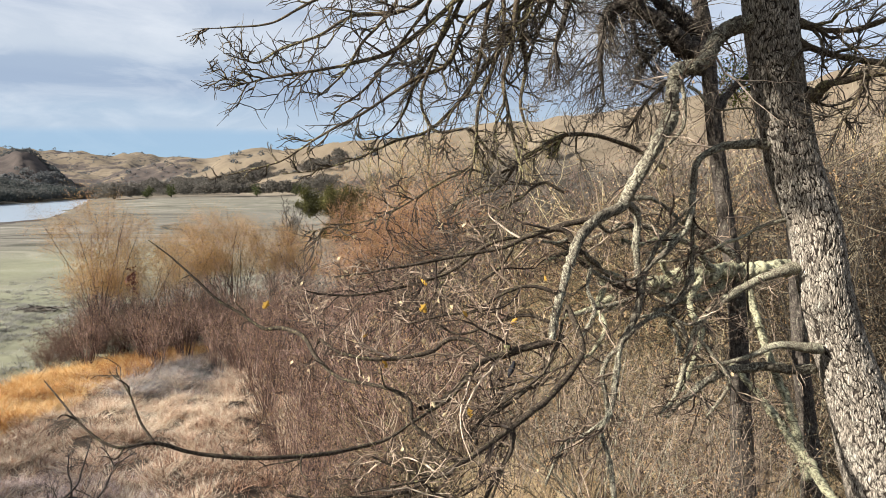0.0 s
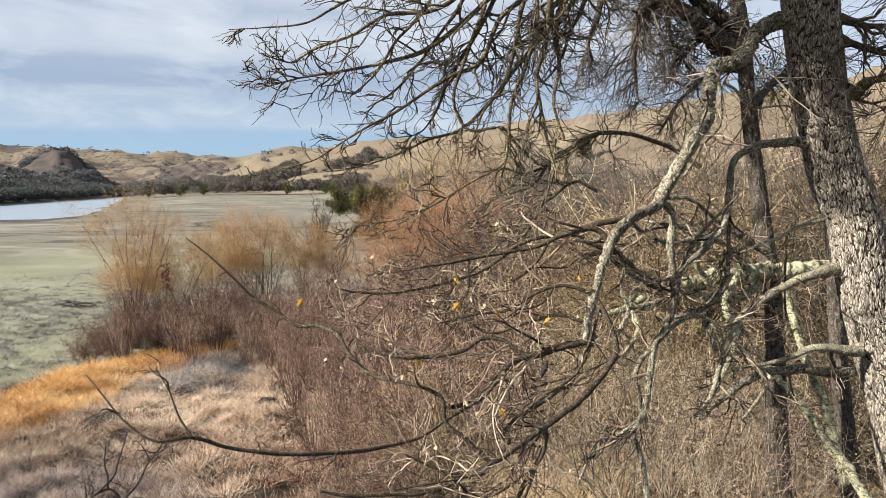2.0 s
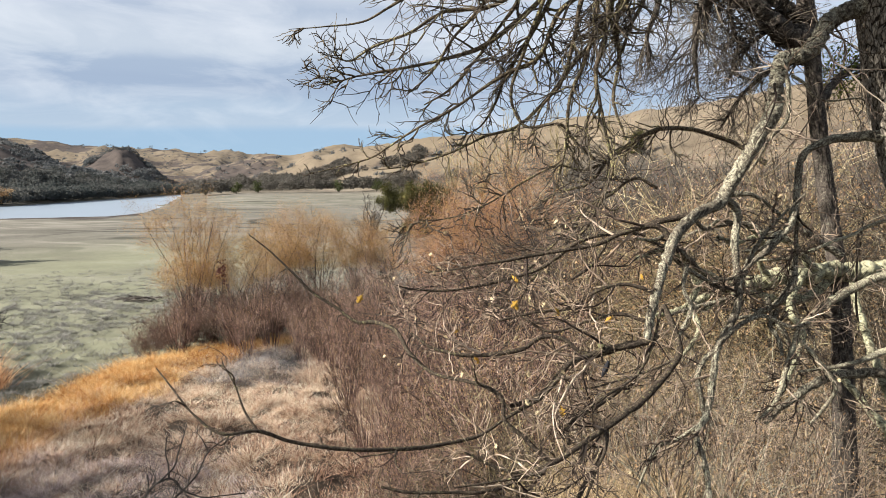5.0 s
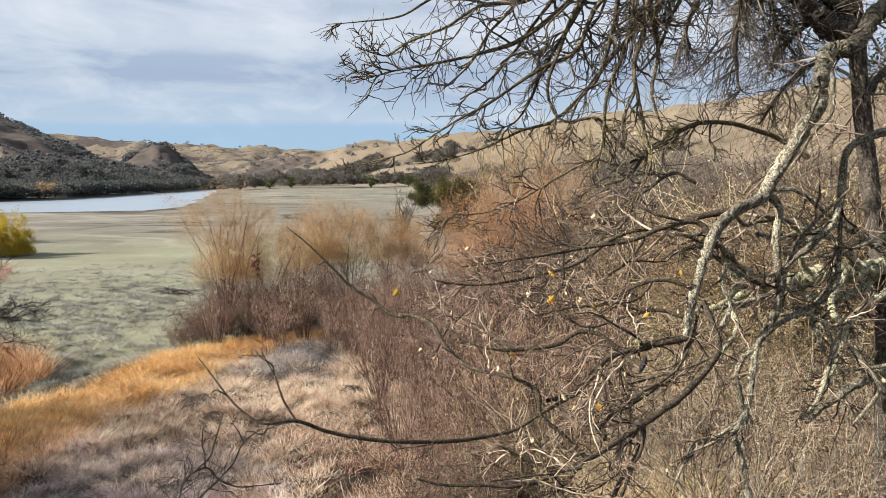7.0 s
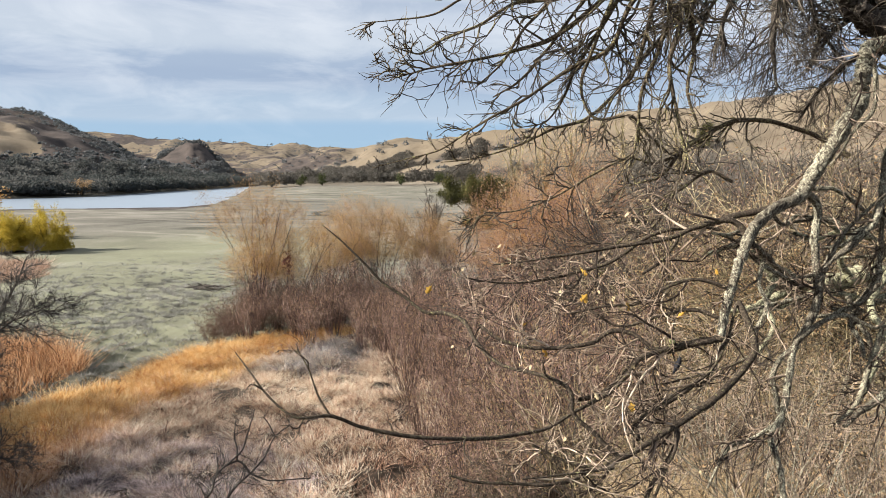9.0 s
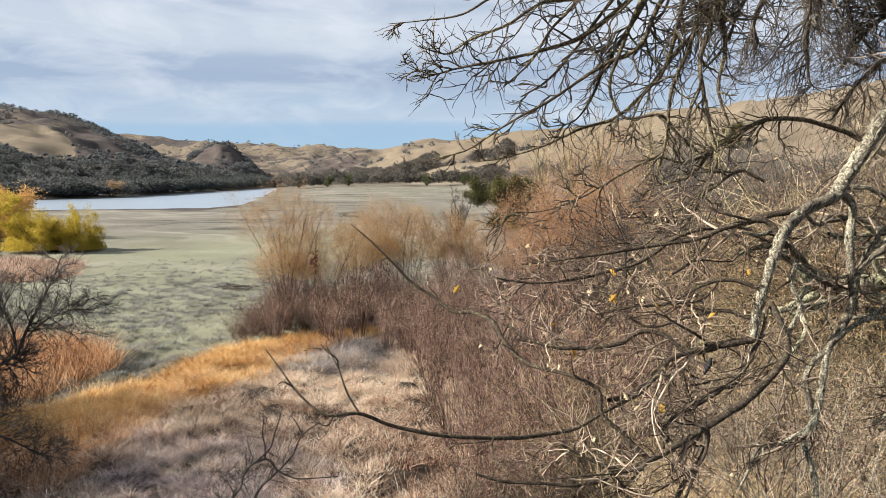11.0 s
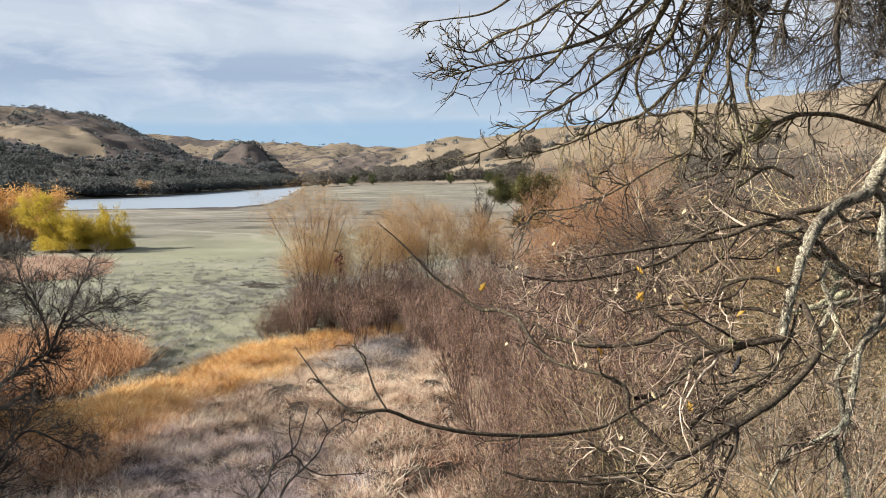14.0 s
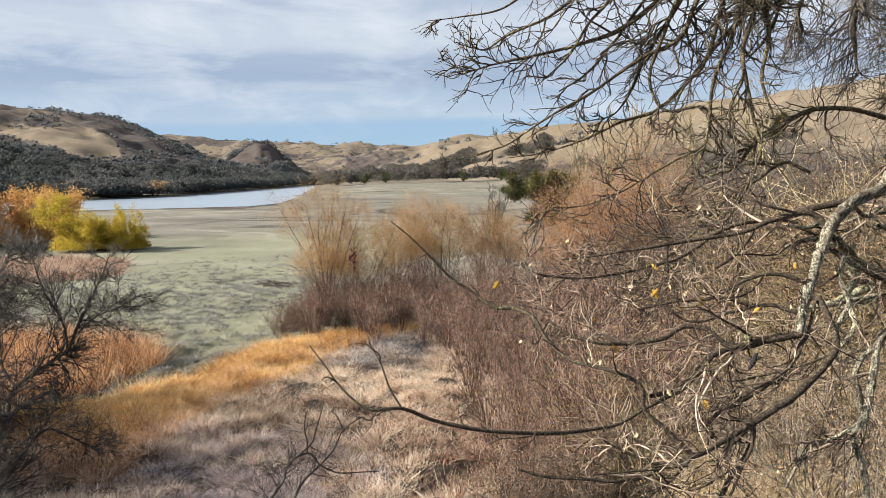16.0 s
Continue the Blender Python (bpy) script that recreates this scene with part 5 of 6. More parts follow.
# the rest of the crown, overhead and out of view, added to shade the trunk
CROWN = random.Random(31)
for k in range(9):
    a, up = math.radians(CROWN.uniform(75, 135)), CROWN.uniform(0.1, 1.8)
    tip = (1.6 - math.sin(a) * CROWN.uniform(2.0, 4.4), 3.9 + math.cos(a) * CROWN.uniform(1.0, 3.0), 10.0 + up)
    ctrl = [(1.64, 3.92, 10.0 + 0.02 * k, 0.10)]
    for f in (0.25, 0.5, 0.75, 1.0):
        ctrl.append(tuple(ctrl[0][i] * (1 - f) + tip[i] * f + CROWN.gauss(0, 0.12) for i in range(3)) + (0.10 * (1.08 - f),))
    me, p, r = limb_mesh("limb", ctrl, OAK_AT, MAT_CANOPY, 2000 + k, 7)
    ob = part("limb", me, oak)
    w, _ = shoots(p, r, OAK_AT, (6, 0.7, 4, 0.35, 3, 0.12), 2100 + k, fine=False, least=0.002)
    stuff("twig_mass", w.mesh("twig_mass", MAT_TWIG_SHADE), ob)
# evergreen leaf clumps, unseen above the view, added to shade the upper trunk
for k in range(8):
    rng = np.random.default_rng(2200 + k)
    hub = np.array([-0.55 - 0.24 * k, 2.85 - 0.01 * k, 10.75 + 0.42 * (k % 3)]) + rng.normal(size=3) * 0.12
    d = unit(rng.normal(size=(620, 3)))
    at = local(hub, OAK_AT) + d * (0.52 * rng.uniform(0.2, 1, (620, 1)) ** 0.5)
    stuff("mistletoe", Wood().leaves(at, 0.085, 0.05, rng, d).mesh("mistletoe", MAT_GREEN_LEAF), oak)


def oak_leaf_mesh(name, material, size, seed):
    """A lobed, curled leaf with a stalk."""
    rng = random.Random(seed)
    bm = bmesh.new()
    rows = []
    n = 9
    for i in range(n):
        s = i / (n - 1)
        lobe = 0.5 + 0.22 * math.cos(s * math.pi * 5.0)
        wide = size * 0.62 * math.sin(math.pi * min(1, s * 0.92 + 0.06)) ** 0.7 * lobe
        lift = size * 0.25 * s * s
        rows.append([bm.verts.new((-wide, s * size, lift + wide * 0.5)), bm.verts.new((0, s * size, lift)),
                     bm.verts.new((wide, s * size, lift + wide * rng.uniform(0.2, 0.6)))])
    for a, b in zip(rows, rows[1:]):
        for k in (0, 1):
            bm.faces.new((a[k], a[k + 1], b[k + 1], b[k]))
    stalk = [bm.verts.new((dx, -size * 0.3, 0)) for dx in (-0.0006, 0.0006)]
    base = [bm.verts.new((dx, 0, 0)) for dx in (-0.0006, 0.0006)]
    bm.faces.new((stalk[0], stalk[1], base[1], base[0]))
    me = bpy.data.meshes.new(name)
    bm.to_mesh(me)
    bm.free()
    me.materials.append(material)
    return me


def loose_leaves():
    """The few leaves that still hang on the twigs."""
    rng = random.Random(5)
    gold, pale = oak_leaf_mesh("leaf", MAT_GOLD, 0.040, 1), oak_leaf_mesh("leaf", MAT_PALE, 0.032, 2)

    def hang(me, at, turn, label=""):
        ob = part("leaf", me, oak, label)
        ob.matrix_basis = Matrix.Translation(Vector(at) - Vector(OAK_AT)) @ Euler(turn).to_matrix().to_4x4() @ Matrix.Scale(rng.uniform(0.6, 1.0), 4)
    for at in GOLD_AT:
        hang(gold, at, (rng.uniform(-2.3, -0.9), rng.uniform(-0.9, 0.9), rng.uniform(-0.9, 0.9)), "golden oak leaf")
    fine = np.concatenate([t for k, t in TIPS if k in ("fine", "old", "thin")])
    pick = np.random.default_rng(3).choice(len(fine), 150, replace=False)
    for p in fine[pick]:
        ob = part("leaf", pale, oak)
        ob.matrix_basis = Matrix.Translation(p) @ Euler((rng.uniform(-2.6, -0.6), rng.uniform(-1, 1), rng.uniform(0, 6))).to_matrix().to_4x4() @ Matrix.Scale(rng.uniform(0.45, 0.8), 4)


GOLD_AT = [
    (-0.709, 2.876, 7.526),
    (0.403, 2.798, 7.636),
    (-0.303, 2.821, 7.401),
    (-0.085, 2.955, 7.492),
    (0.097, 2.713, 7.134),
    (-0.224, 2.753, 7.296),
    (-0.098, 3.170, 7.575),
    (0.085, 2.952, 7.473),
    (0.303, 2.889, 7.452),
    (-0.070, 2.927, 7.505),
    (-0.237, 2.780, 7.301),
]
loose_leaves()


def lump_mesh(name, material, size, seed, squash=(1, 1, 1), detail=3):
    bm = bmesh.new()
    bmesh.ops.create_icosphere(bm, subdivisions=detail, radius=1)
    for v in bm.verts:
        k = 1 + 0.25 * noise.noise(v.co * 1.7 + Vector((seed, 0, 0))) + 0.08 * noise.noise(v.co * 5)
        v.co = Vector((v.co.x * squash[0], v.co.y * squash[1], v.co.z * squash[2])) * k * size
    for f in bm.faces:
        f.smooth = True
    me = bpy.data.meshes.new(name)
    bm.to_mesh(me)
    bm.free()
    me.materials.append(material)
    return me


gall = part("oak_gall", lump_mesh("oak_gall", MAT_GALL, 0.0125, 3), oak, "round pale yellow oak gall")
gall.location = Vector((0.261, 2.874, 7.342)) - Vector(OAK_AT)
clot = part("dried_fruit", lump_mesh("dried_fruit", MAT_BLACK, 0.017, 8, (0.6, 0.55, 2.0)), oak, "shrivelled black hanging fruit")
clot.location = Vector((0.272, 2.78, 7.27)) - Vector(OAK_AT)
clot.rotation_euler = (0, 0.35, 0)

# ---- the oaks behind ----


def back_oak(ctrl, limbs, label, spec, seed):
    base = Vector(ctrl[-1][:3])
    root = thing("oak_tree", base, label, "tree")
    ctrl = [(*q[:3], q[3] * 0.84) for q in ctrl]
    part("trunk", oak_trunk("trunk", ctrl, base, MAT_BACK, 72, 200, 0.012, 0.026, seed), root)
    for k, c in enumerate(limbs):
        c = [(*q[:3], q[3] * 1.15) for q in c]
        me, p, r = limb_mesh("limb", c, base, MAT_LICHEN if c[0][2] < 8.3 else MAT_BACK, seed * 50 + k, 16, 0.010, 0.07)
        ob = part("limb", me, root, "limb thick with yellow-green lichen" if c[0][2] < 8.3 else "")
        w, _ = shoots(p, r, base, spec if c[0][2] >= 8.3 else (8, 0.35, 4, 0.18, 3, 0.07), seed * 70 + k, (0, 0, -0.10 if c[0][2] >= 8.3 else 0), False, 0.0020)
        stuff("twig_mass", w.mesh("twig_mass", MAT_TWIG_SHADE), ob)
    return root


BACK = [c for g, c in BOUGHS if g == "back"]
FORK = [[(2.12, 5.92, 9.21, 0.030), (1.95, 6.05, 9.22, 0.022), (1.75, 6.15, 9.05, 0.014), (1.62, 6.25, 8.80, 0.007)],
        [(2.16, 5.87, 8.90, 0.028), (1.95, 6.00, 8.90, 0.021), (1.72, 6.10, 8.70, 0.014), (1.55, 6.20, 8.40, 0.007)],
        [(2.20, 5.85, 8.60, 0.030), (2.60, 6.20, 8.90, 0.022), (3.10, 6.50, 8.90, 0.015), (3.50, 6.70, 8.70, 0.007)]]
BACK_OAK = back_oak(BACK[0], BACK[1:] + FORK, "shaded oak with drooping grey twigs behind the leaning oak", (24, 0.70, 6, 0.36, 3, 0.14), 3)
rng = np.random.default_rng(2300)
hub = np.array([2.45, 6.18, 8.87]) - np.array(BACK[0][-1][:3])
d = unit(rng.normal(size=(620, 3)))
stuff("mistletoe", Wood().leaves(hub + d * (0.19 * rng.uniform(0.2, 1, (620, 1)) ** 0.5) * [1, 1, 1.15], 0.032, 0.015, rng, d).mesh("mistletoe", MAT_MISTLETOE), BACK_OAK)
BACK2 = [c for g, c in BOUGHS if g == "back2"]
back_oak(BACK2[0], [], "slim shaded oak trunk among the brush", (10, 0.5, 4, 0.2, 3, 0.1), 4)

for k, ctrl in enumerate(c for g, c in BOUGHS if g == "fallen"):
    base = Vector(ctrl[-1][:3])
    root = thing("fallen_branch", base, "leaning dead branch crusted with pale lichen", "dead branch")
    me, p, r = limb_mesh("stem", ctrl, base, MAT_LICHEN, 900 + k, 14, 0.012, 0.14)
    part("stem", me, root)
    w, _ = shoots(p, r, base, (7, 0.3, 3, 0.15, 2, 0.06), 950 + k)
    stuff("twig_mass", w.mesh("twig_mass", MAT_BRUSH), root)

# ---- shrubs and small trees ----


def fan(rng, stems, height, spread, lean, n=7, wander=0.07, base=0.25, rad=0.014):
    """Many stems that rise from one stool."""
    a = rng.uniform(0, 2 * np.pi, stems)
    d = np.stack([np.cos(a), np.sin(a), np.zeros(stems)], 1)
    start = d * rng.uniform(0, base, (stems, 1))
    way = unit(d * rng.uniform(0.05, spread, (stems, 1)) + [0, 0, 1] + np.asarray(lean))
    le = height * rng.uniform(0.55, 1.05, stems) / (n - 1)
    p = np.zeros((stems, n, 3))
    p[:, 0] = start - [0, 0, 0.15]
    for k in range(1, n):
        way = unit(way + rng.normal(size=(stems, 3)) * wander + [0, 0, 0.03])
        p[:, k] = p[:, k - 1] + way * le[:, None]
    r = rad * rng.uniform(0.5, 1.1, (stems, 1)) * np.linspace(1, 0.18, n)[None]
    return p, r


def shrub(name, label, category, seed, stems, height, spread, rad, wood_mat, twig_mat, leaf=None, orders=((7, 0.8, 28), (5, 0.35, 35)),
          up=0.05, wander=0.07, sides=5, group="", least=0.0035):
    """A many-stemmed shrub: stems, twigs and, if given, leaves (material, count a twig, length, width, lowest share of the height)."""
    rng = np.random.default_rng(seed)
    root = thing(name, (0, 0, 0), label, category, group)
    p, r = fan(rng, stems, height, spread, (0, 0, 0), wander=wander, rad=rad)
    big = np.argsort(-r[:, 0])
    for k in big[:9]:
        part("stem", Wood().stems(p[k:k + 1], r[k:k + 1], sides).mesh("stem", wood_mat), root)
    w = Wood().stems(p[big[9:]], r[big[9:]], 4)
    pp, rr, tips = p, r, []
    for per, le, ang in orders:
        pp, rr = grow(pp, rr, per, le * height / 4, 4 if not tips else 3, ang, 0.14, (0, 0, up), rng, 0.25, 0.6, least, least * 0.6)
        w.stems(pp, rr, 3)
        tips.append(pp.reshape(-1, 3))
    stuff("twig_mass", w.mesh("twig_mass", twig_mat), root)
    if leaf:
        mat, count, le, wi, low = leaf
        pool = np.concatenate(tips)
        pool = pool[pool[:, 2] > low * height]
        at = pool[rng.integers(0, len(pool), count)] + rng.normal(size=(count, 3)) * 0.036 * height
        stuff("leafage", Wood().leaves(at, le, wi, rng).mesh("leafage", mat), root)
    return root


def stand(models, places, seed):
    """Sets copies of the models; places: (bearing, distance, height factor)."""
    rng = random.Random(seed)
    used = set()
    for left, r, f in places:
        src = models[rng.randrange(len(models))]
        m = Matrix.Translation(ground_at(left, r)) @ Euler((0, 0, rng.uniform(0, 6.28))).to_matrix().to_4x4()
        if src.name not in used:
            used.add(src.name)
            ob = src
        else:
            ob = copy_thing(src, Matrix())
        ob.matrix_basis = m
        ob.scale = (f * rng.uniform(0.85, 1.15),) * 2 + (f,)
    for src in models:
        if src.name not in used:
            for o in list(src.children_recursive) + [src]:
                bpy.data.objects.remove(o)


def scatter(rng, n, a0, a1, r0, r1, f0, f1, gap=0.0):
    got = []
    for _ in range(n * 30):
        a, r = rng.uniform(a0, a1), math.sqrt(rng.uniform(r0 * r0, r1 * r1))
        x, y = plan(a, r)
        if all((x - q[0]) ** 2 + (y - q[1]) ** 2 > gap * gap for q in got):
            got.append((x, y, a, r, rng.uniform(f0, f1)))
        if len(got) == n:
            break
    return [g[2:] for g in got]


PLACE = random.Random(11)
# orange willows at the foot of the bank
willows = [shrub("willow", "willow with rosy stems and a thin rusty orange crown", "willow", 40 + k, 22, 6.6, 0.40, 0.036, MAT_SCRUB, MAT_ROSY,
                 (MAT_ORANGE_LEAF, 32000, 0.050, 0.024, 0.42), ((9, 0.80, 44), (5, 0.45, 50)), 0.03, 0.10, group="willows on the flat", least=0.006) for k in range(3)]
pink_willows = [shrub("willow", "twiggy willow with a sparse pinkish orange crown", "willow", 240 + k, 26, 6.6, 0.45, 0.030, MAT_UNDER, MAT_ROSY,
                      (MAT_PINK_LEAF, 18000, 0.050, 0.024, 0.45), ((9, 0.80, 44), (5, 0.45, 50)), 0.03, 0.10, group="willows on the flat", least=0.006) for k in range(2)]
stand(pink_willows, [(8.2, 40, 0.78), (5.6, 37, 1.0), (3.8, 36, 1.12), (1.6, 38, 1.12), (-1.5, 37, 0.95), (6.8, 34, 0.85), (2.6, 33, 0.9)], 12)
stand(willows, [(25.9, 37, 1.06), (23.4, 39, 0.80), (20.6, 43, 0.86), (18.2, 46, 0.90), (16.4, 45, 0.92),
                (13.2, 48, 0.86), (11.2, 46, 0.80)], 2)
WILLOW_AT = Vector(ground_at(25.9, 37))
for ob in list(scene.objects):
    if ob.name.startswith("willow") and ob.parent is None and (ob.matrix_basis.translation - WILLOW_AT).length < 0.1:
        rng = np.random.default_rng(2400)
        n = 90
        at = np.array([-14.03, 32.03, 3.81]) + rng.normal(size=(n, 3)) * [0.13, 0.13, 0.28]
        inv = np.array(ob.matrix_basis.inverted())
        at = at @ inv[:3, :3].T + inv[:3, 3]
        tagged(part("dead_leaves", Wood().leaves(at, 0.16, 0.10, rng, np.array([[0, 0, -0.8]])).mesh("dead_leaves", MAT_RED), ob, "hanging bunch of dark red dead leaves"), kind="stuff")
under = [shrub("willow_scrub", "low reddish leafless willow scrub at the foot of the willows", "shrub", 140 + k, 34, 2.5, 0.7, 0.012, MAT_ROSY, MAT_UNDER,
               (MAT_UNDER_LEAF, 2600, 0.06, 0.03, 0.05), ((5, 0.9, 34), (3, 0.55, 40)), 0.03, group="willow scrub", least=0.006) for k in range(2)]
stand(under, scatter(PLACE, 16, 14, 26.5, 35, 40, 0.8, 1.15, 1.1) + [(27.6, 34.6, 0.72), (28.8, 33.8, 0.66), (26.9, 35.5, 0.9), (29.6, 33.4, 0.55), (28.2, 35.4, 0.8)], 7)
# the rosy leafless thicket below the bank
rosy = [shrub("thicket_shrub", "dense leafless shrub with rosy brown stems", "shrub", 60 + k, 38, 3.4, 0.45, 0.015, MAT_ROSY, MAT_ROSY,
              (MAT_BROWN_LEAF, 1100, 0.045, 0.024, 0.3), ((5, 0.9, 28), (3, 0.5, 36)), 0.05, group="rosy thicket", least=0.005) for k in range(3)]
stand(rosy, scatter(PLACE, 15, 9, 27, 31, 39, 0.8, 1.15, 1.5) + [q for q in scatter(PLACE, 60, 2, 18, 10, 34, 0.65, 1.0, 1.2) if q[1] > np.interp(q[0], [2, 6, 9, 12, 15, 18], [10, 10.5, 11.5, 14, 24, 31])] + scatter(PLACE, 10, -2, 6, 9, 15, 0.5, 0.8, 1.0) + scatter(PLACE, 12, 1, 11, 8.8, 13, 0.40, 0.62, 0.8), 3)
# brush under and behind the oaks
brush = [shrub("brush", "tangled leafless brush with dry brown leaves", "shrub", 80 + k, 30, 3.6, 0.75, 0.016, MAT_BRUSH, MAT_BRUSH,
               (MAT_BROWN_LEAF, 800, 0.045, 0.024, 0.15), ((5, 0.8, 42), (3, 0.42, 48)), 0.0, 0.26, group="brush on the bank", least=0.0035) for k in range(3)]
stand(brush, scatter(PLACE, 8, -38, -15, 9.5, 16, 0.6, 1.0, 1.5) + scatter(PLACE, 7, -16, 4, 13, 18, 0.6, 1.0, 1.5) + scatter(PLACE, 11, -17, 7, 8, 13, 0.45, 0.75, 1.1), 4)
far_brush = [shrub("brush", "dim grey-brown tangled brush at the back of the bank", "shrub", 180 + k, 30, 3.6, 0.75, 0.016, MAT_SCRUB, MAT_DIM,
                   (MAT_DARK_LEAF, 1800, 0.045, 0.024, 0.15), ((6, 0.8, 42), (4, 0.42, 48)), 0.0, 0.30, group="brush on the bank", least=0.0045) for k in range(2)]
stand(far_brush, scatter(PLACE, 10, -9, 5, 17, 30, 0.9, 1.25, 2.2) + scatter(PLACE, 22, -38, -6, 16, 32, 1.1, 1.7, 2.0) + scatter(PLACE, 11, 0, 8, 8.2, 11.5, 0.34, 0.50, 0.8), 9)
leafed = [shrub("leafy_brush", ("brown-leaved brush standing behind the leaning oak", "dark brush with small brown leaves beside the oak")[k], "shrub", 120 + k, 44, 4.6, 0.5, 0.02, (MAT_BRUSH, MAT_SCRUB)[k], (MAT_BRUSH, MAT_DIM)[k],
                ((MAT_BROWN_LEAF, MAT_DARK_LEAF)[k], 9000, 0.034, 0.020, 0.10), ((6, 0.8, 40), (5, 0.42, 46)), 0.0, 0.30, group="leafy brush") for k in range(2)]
LEAFED_AT = [(-29.8, 10.5, 1.0), (-32.5, 9.5, 1.0), (-35.5, 11, 1.05), (-31, 14, 1.25), (-34, 16, 1.4), (-27.5, 17, 1.4), (-23.5, 12.5, 1.0), (-19, 15, 1.2), (-15, 18, 1.2), (-21, 13, 1.35), (-17, 13.5, 1.25), (-24.5, 15, 1.4), (-29.5, 13, 1.3), (-12, 16, 1.2), (-26, 13, 1.25), (-8.5, 17, 1.1), (-31.5, 12, 1.25), (-34, 12.8, 1.3), (-29.6, 11.8, 1.15)]
stand(leafed[:1], [q for q in LEAFED_AT if q[0] > -24], 6)
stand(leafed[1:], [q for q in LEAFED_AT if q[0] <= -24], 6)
# tall brush takes darker twig colours to stand for the shade behind the oaks
tall = [shrub("tall_brush", "tall leafless brush, toned dark for shade, with a few reddish leaves", "shrub", 160 + k, 26, 6.0, 0.45, 0.028, MAT_SCRUB, MAT_UNDER if k else MAT_SCRUB,
              (MAT_UNDER_LEAF, 2200, 0.036, 0.02, 0.2), ((7, 0.7, 40), (6, 0.38, 46)), 0.0, 0.22, group="tall brush", least=0.004) for k in range(2)]
stand(tall, scatter(PLACE, 14, -37, -22, 12, 19, 0.85, 1.15, 1.3) + scatter(PLACE, 9, -22, -3, 15, 22, 0.85, 1.15, 1.5), 8)
# lichened tangle close behind the leaning oak
tangle = [shrub("lichened_brush", "tangled brush with pale lichened twigs under the oaks", "shrub", 90 + k, 20, 2.7, 0.9, 0.013, MAT_OLD, MAT_TWIG,
                (MAT_BROWN_LEAF, 300, 0.035, 0.02, 0.15), ((6, 0.8, 48), (4, 0.4, 50)), 0.0, 0.17, group="tangle under the oaks", least=0.0018) for k in range(2)]
stand(tangle, scatter(PLACE, 15, -25, -4, 6.0, 9.5, 0.6, 0.9, 0.7) + [(-23.0, 5.0, 0.62), (-20.0, 5.3, 0.6), (-25.0, 5.4, 0.6)], 5)


# ---- reeds and grass ----


def blades(n, inside, box, height, width, lean, rng, tussock=14, wide=0.10, simple=False):
    """Bent blades over the plan where inside() holds, in tussocks that fan outwards."""
    got = np.zeros((0, 2))
    heads = n // tussock
    while len(got) < heads:
        a = rng.uniform(box[0], box[1], n)
        r = np.sqrt(rng.uniform(box[2] ** 2, box[3] ** 2, n))
        x, y = plan(a, r)
        keep = inside(a, r, x, y) > rng.random(n)
        got = np.concatenate([got, np.stack([x, y], 1)[keep]])
    n = heads * tussock
    hub = np.repeat(got[:heads], tussock, 0)
    off = rng.normal(size=(n, 2)) * wide
    x, y = hub[:, 0] + off[:, 0], hub[:, 1] + off[:, 1]
    z = land(x, y)
    tone = fbm(x * 0.9, y * 0.9, 51)
    h = height * rng.uniform(0.4, 1.15, n) * (0.5 + tone) * np.repeat(rng.uniform(0.55, 1.25, heads), tussock)
    h = h * np.interp(np.hypot(x, y), [8, 20], [0.55, 1.0])
    w1, w2 = vnoise(x * 0.7, y * 0.7, 61) - 0.5, vnoise(x * 0.7 + 40, y * 0.7, 62) - 0.5
    way = np.stack([w1 + off[:, 0] / wide * 0.25, w2 + off[:, 1] / wide * 0.25, 0 * x], 1) * lean + rng.normal(size=(n, 3)) * lean * 1.1
    way[:, 2] = 0
    foot = np.stack([x, y, z - 0.05], 1)
    tall = np.stack([0 * x, 0 * x, h], 1)
    p1 = foot + tall * 0.55 + way * h[:, None] * 0.25
    p2 = foot + tall * (1 - 0.25 * np.minimum(1, np.linalg.norm(way, axis=1)))[:, None] + way * h[:, None] * 0.8
    s = rng.normal(size=(n, 3))
    s[:, 2] = 0
    s = unit(s) * (width * rng.uniform(0.6, 1.3, (n, 1))) * 0.5
    if simple:  # short blades, too small to show a bend
        co = np.stack([foot - s, foot + s, p2], 1)
        return co.reshape(-1, 3), np.zeros((0, 4), int), np.arange(n)[:, None] * 3 + [0, 1, 2]
    co = np.stack([foot - s, foot + s, p1 - s * 0.9, p1 + s * 0.9, p2], 1)
    b = np.arange(n)[:, None] * 5
    return co.reshape(-1, 3), b + [0, 1, 3, 2], b + [2, 3, 4]


def sward(name, label, category, material, *args):
    co, q, t = blades(*args)
    tagged(new(name, mesh_of(name, co, [q, t], material)), label, category, kind="stuff")


def reed_far(a):
    """Outer edge of the reed bed on its bearing."""
    return np.interp(a, [10, 18, 25, 30, 34, 38, 42, 49, 60], [37, 36, 34, 32, 29.5, 26.5, 25.0, 26, 28])


def reed_in(a, r, x, y):
    return (r < reed_far(a) - 2.2) * (1 - 0.8 * smooth(19.5, 16.5, r) * smooth(22, 29, a) * smooth(43, 37, a)) * np.maximum(smooth(9, 13, a), smooth(18, 24, r)) * (0.03 + 0.97 * smooth(0.44, 0.56, 0.65 * vnoise(x * 2.6, y * 2.6, 71) + 0.35 * fbm(x * 0.8, y * 0.8, 70)))


def cattail_in(a, r, x, y):
    edge = reed_far(a) + 1.5 * (vnoise(x * 0.4, y * 0.4, 72) - 0.5)
    wide = np.interp(a, [17, 22, 30, 40, 50], [0.8, 3.2, 6.2, 4.4, 3.0])
    return (r < edge) * (r > edge - wide) * smooth(17, 22, a)


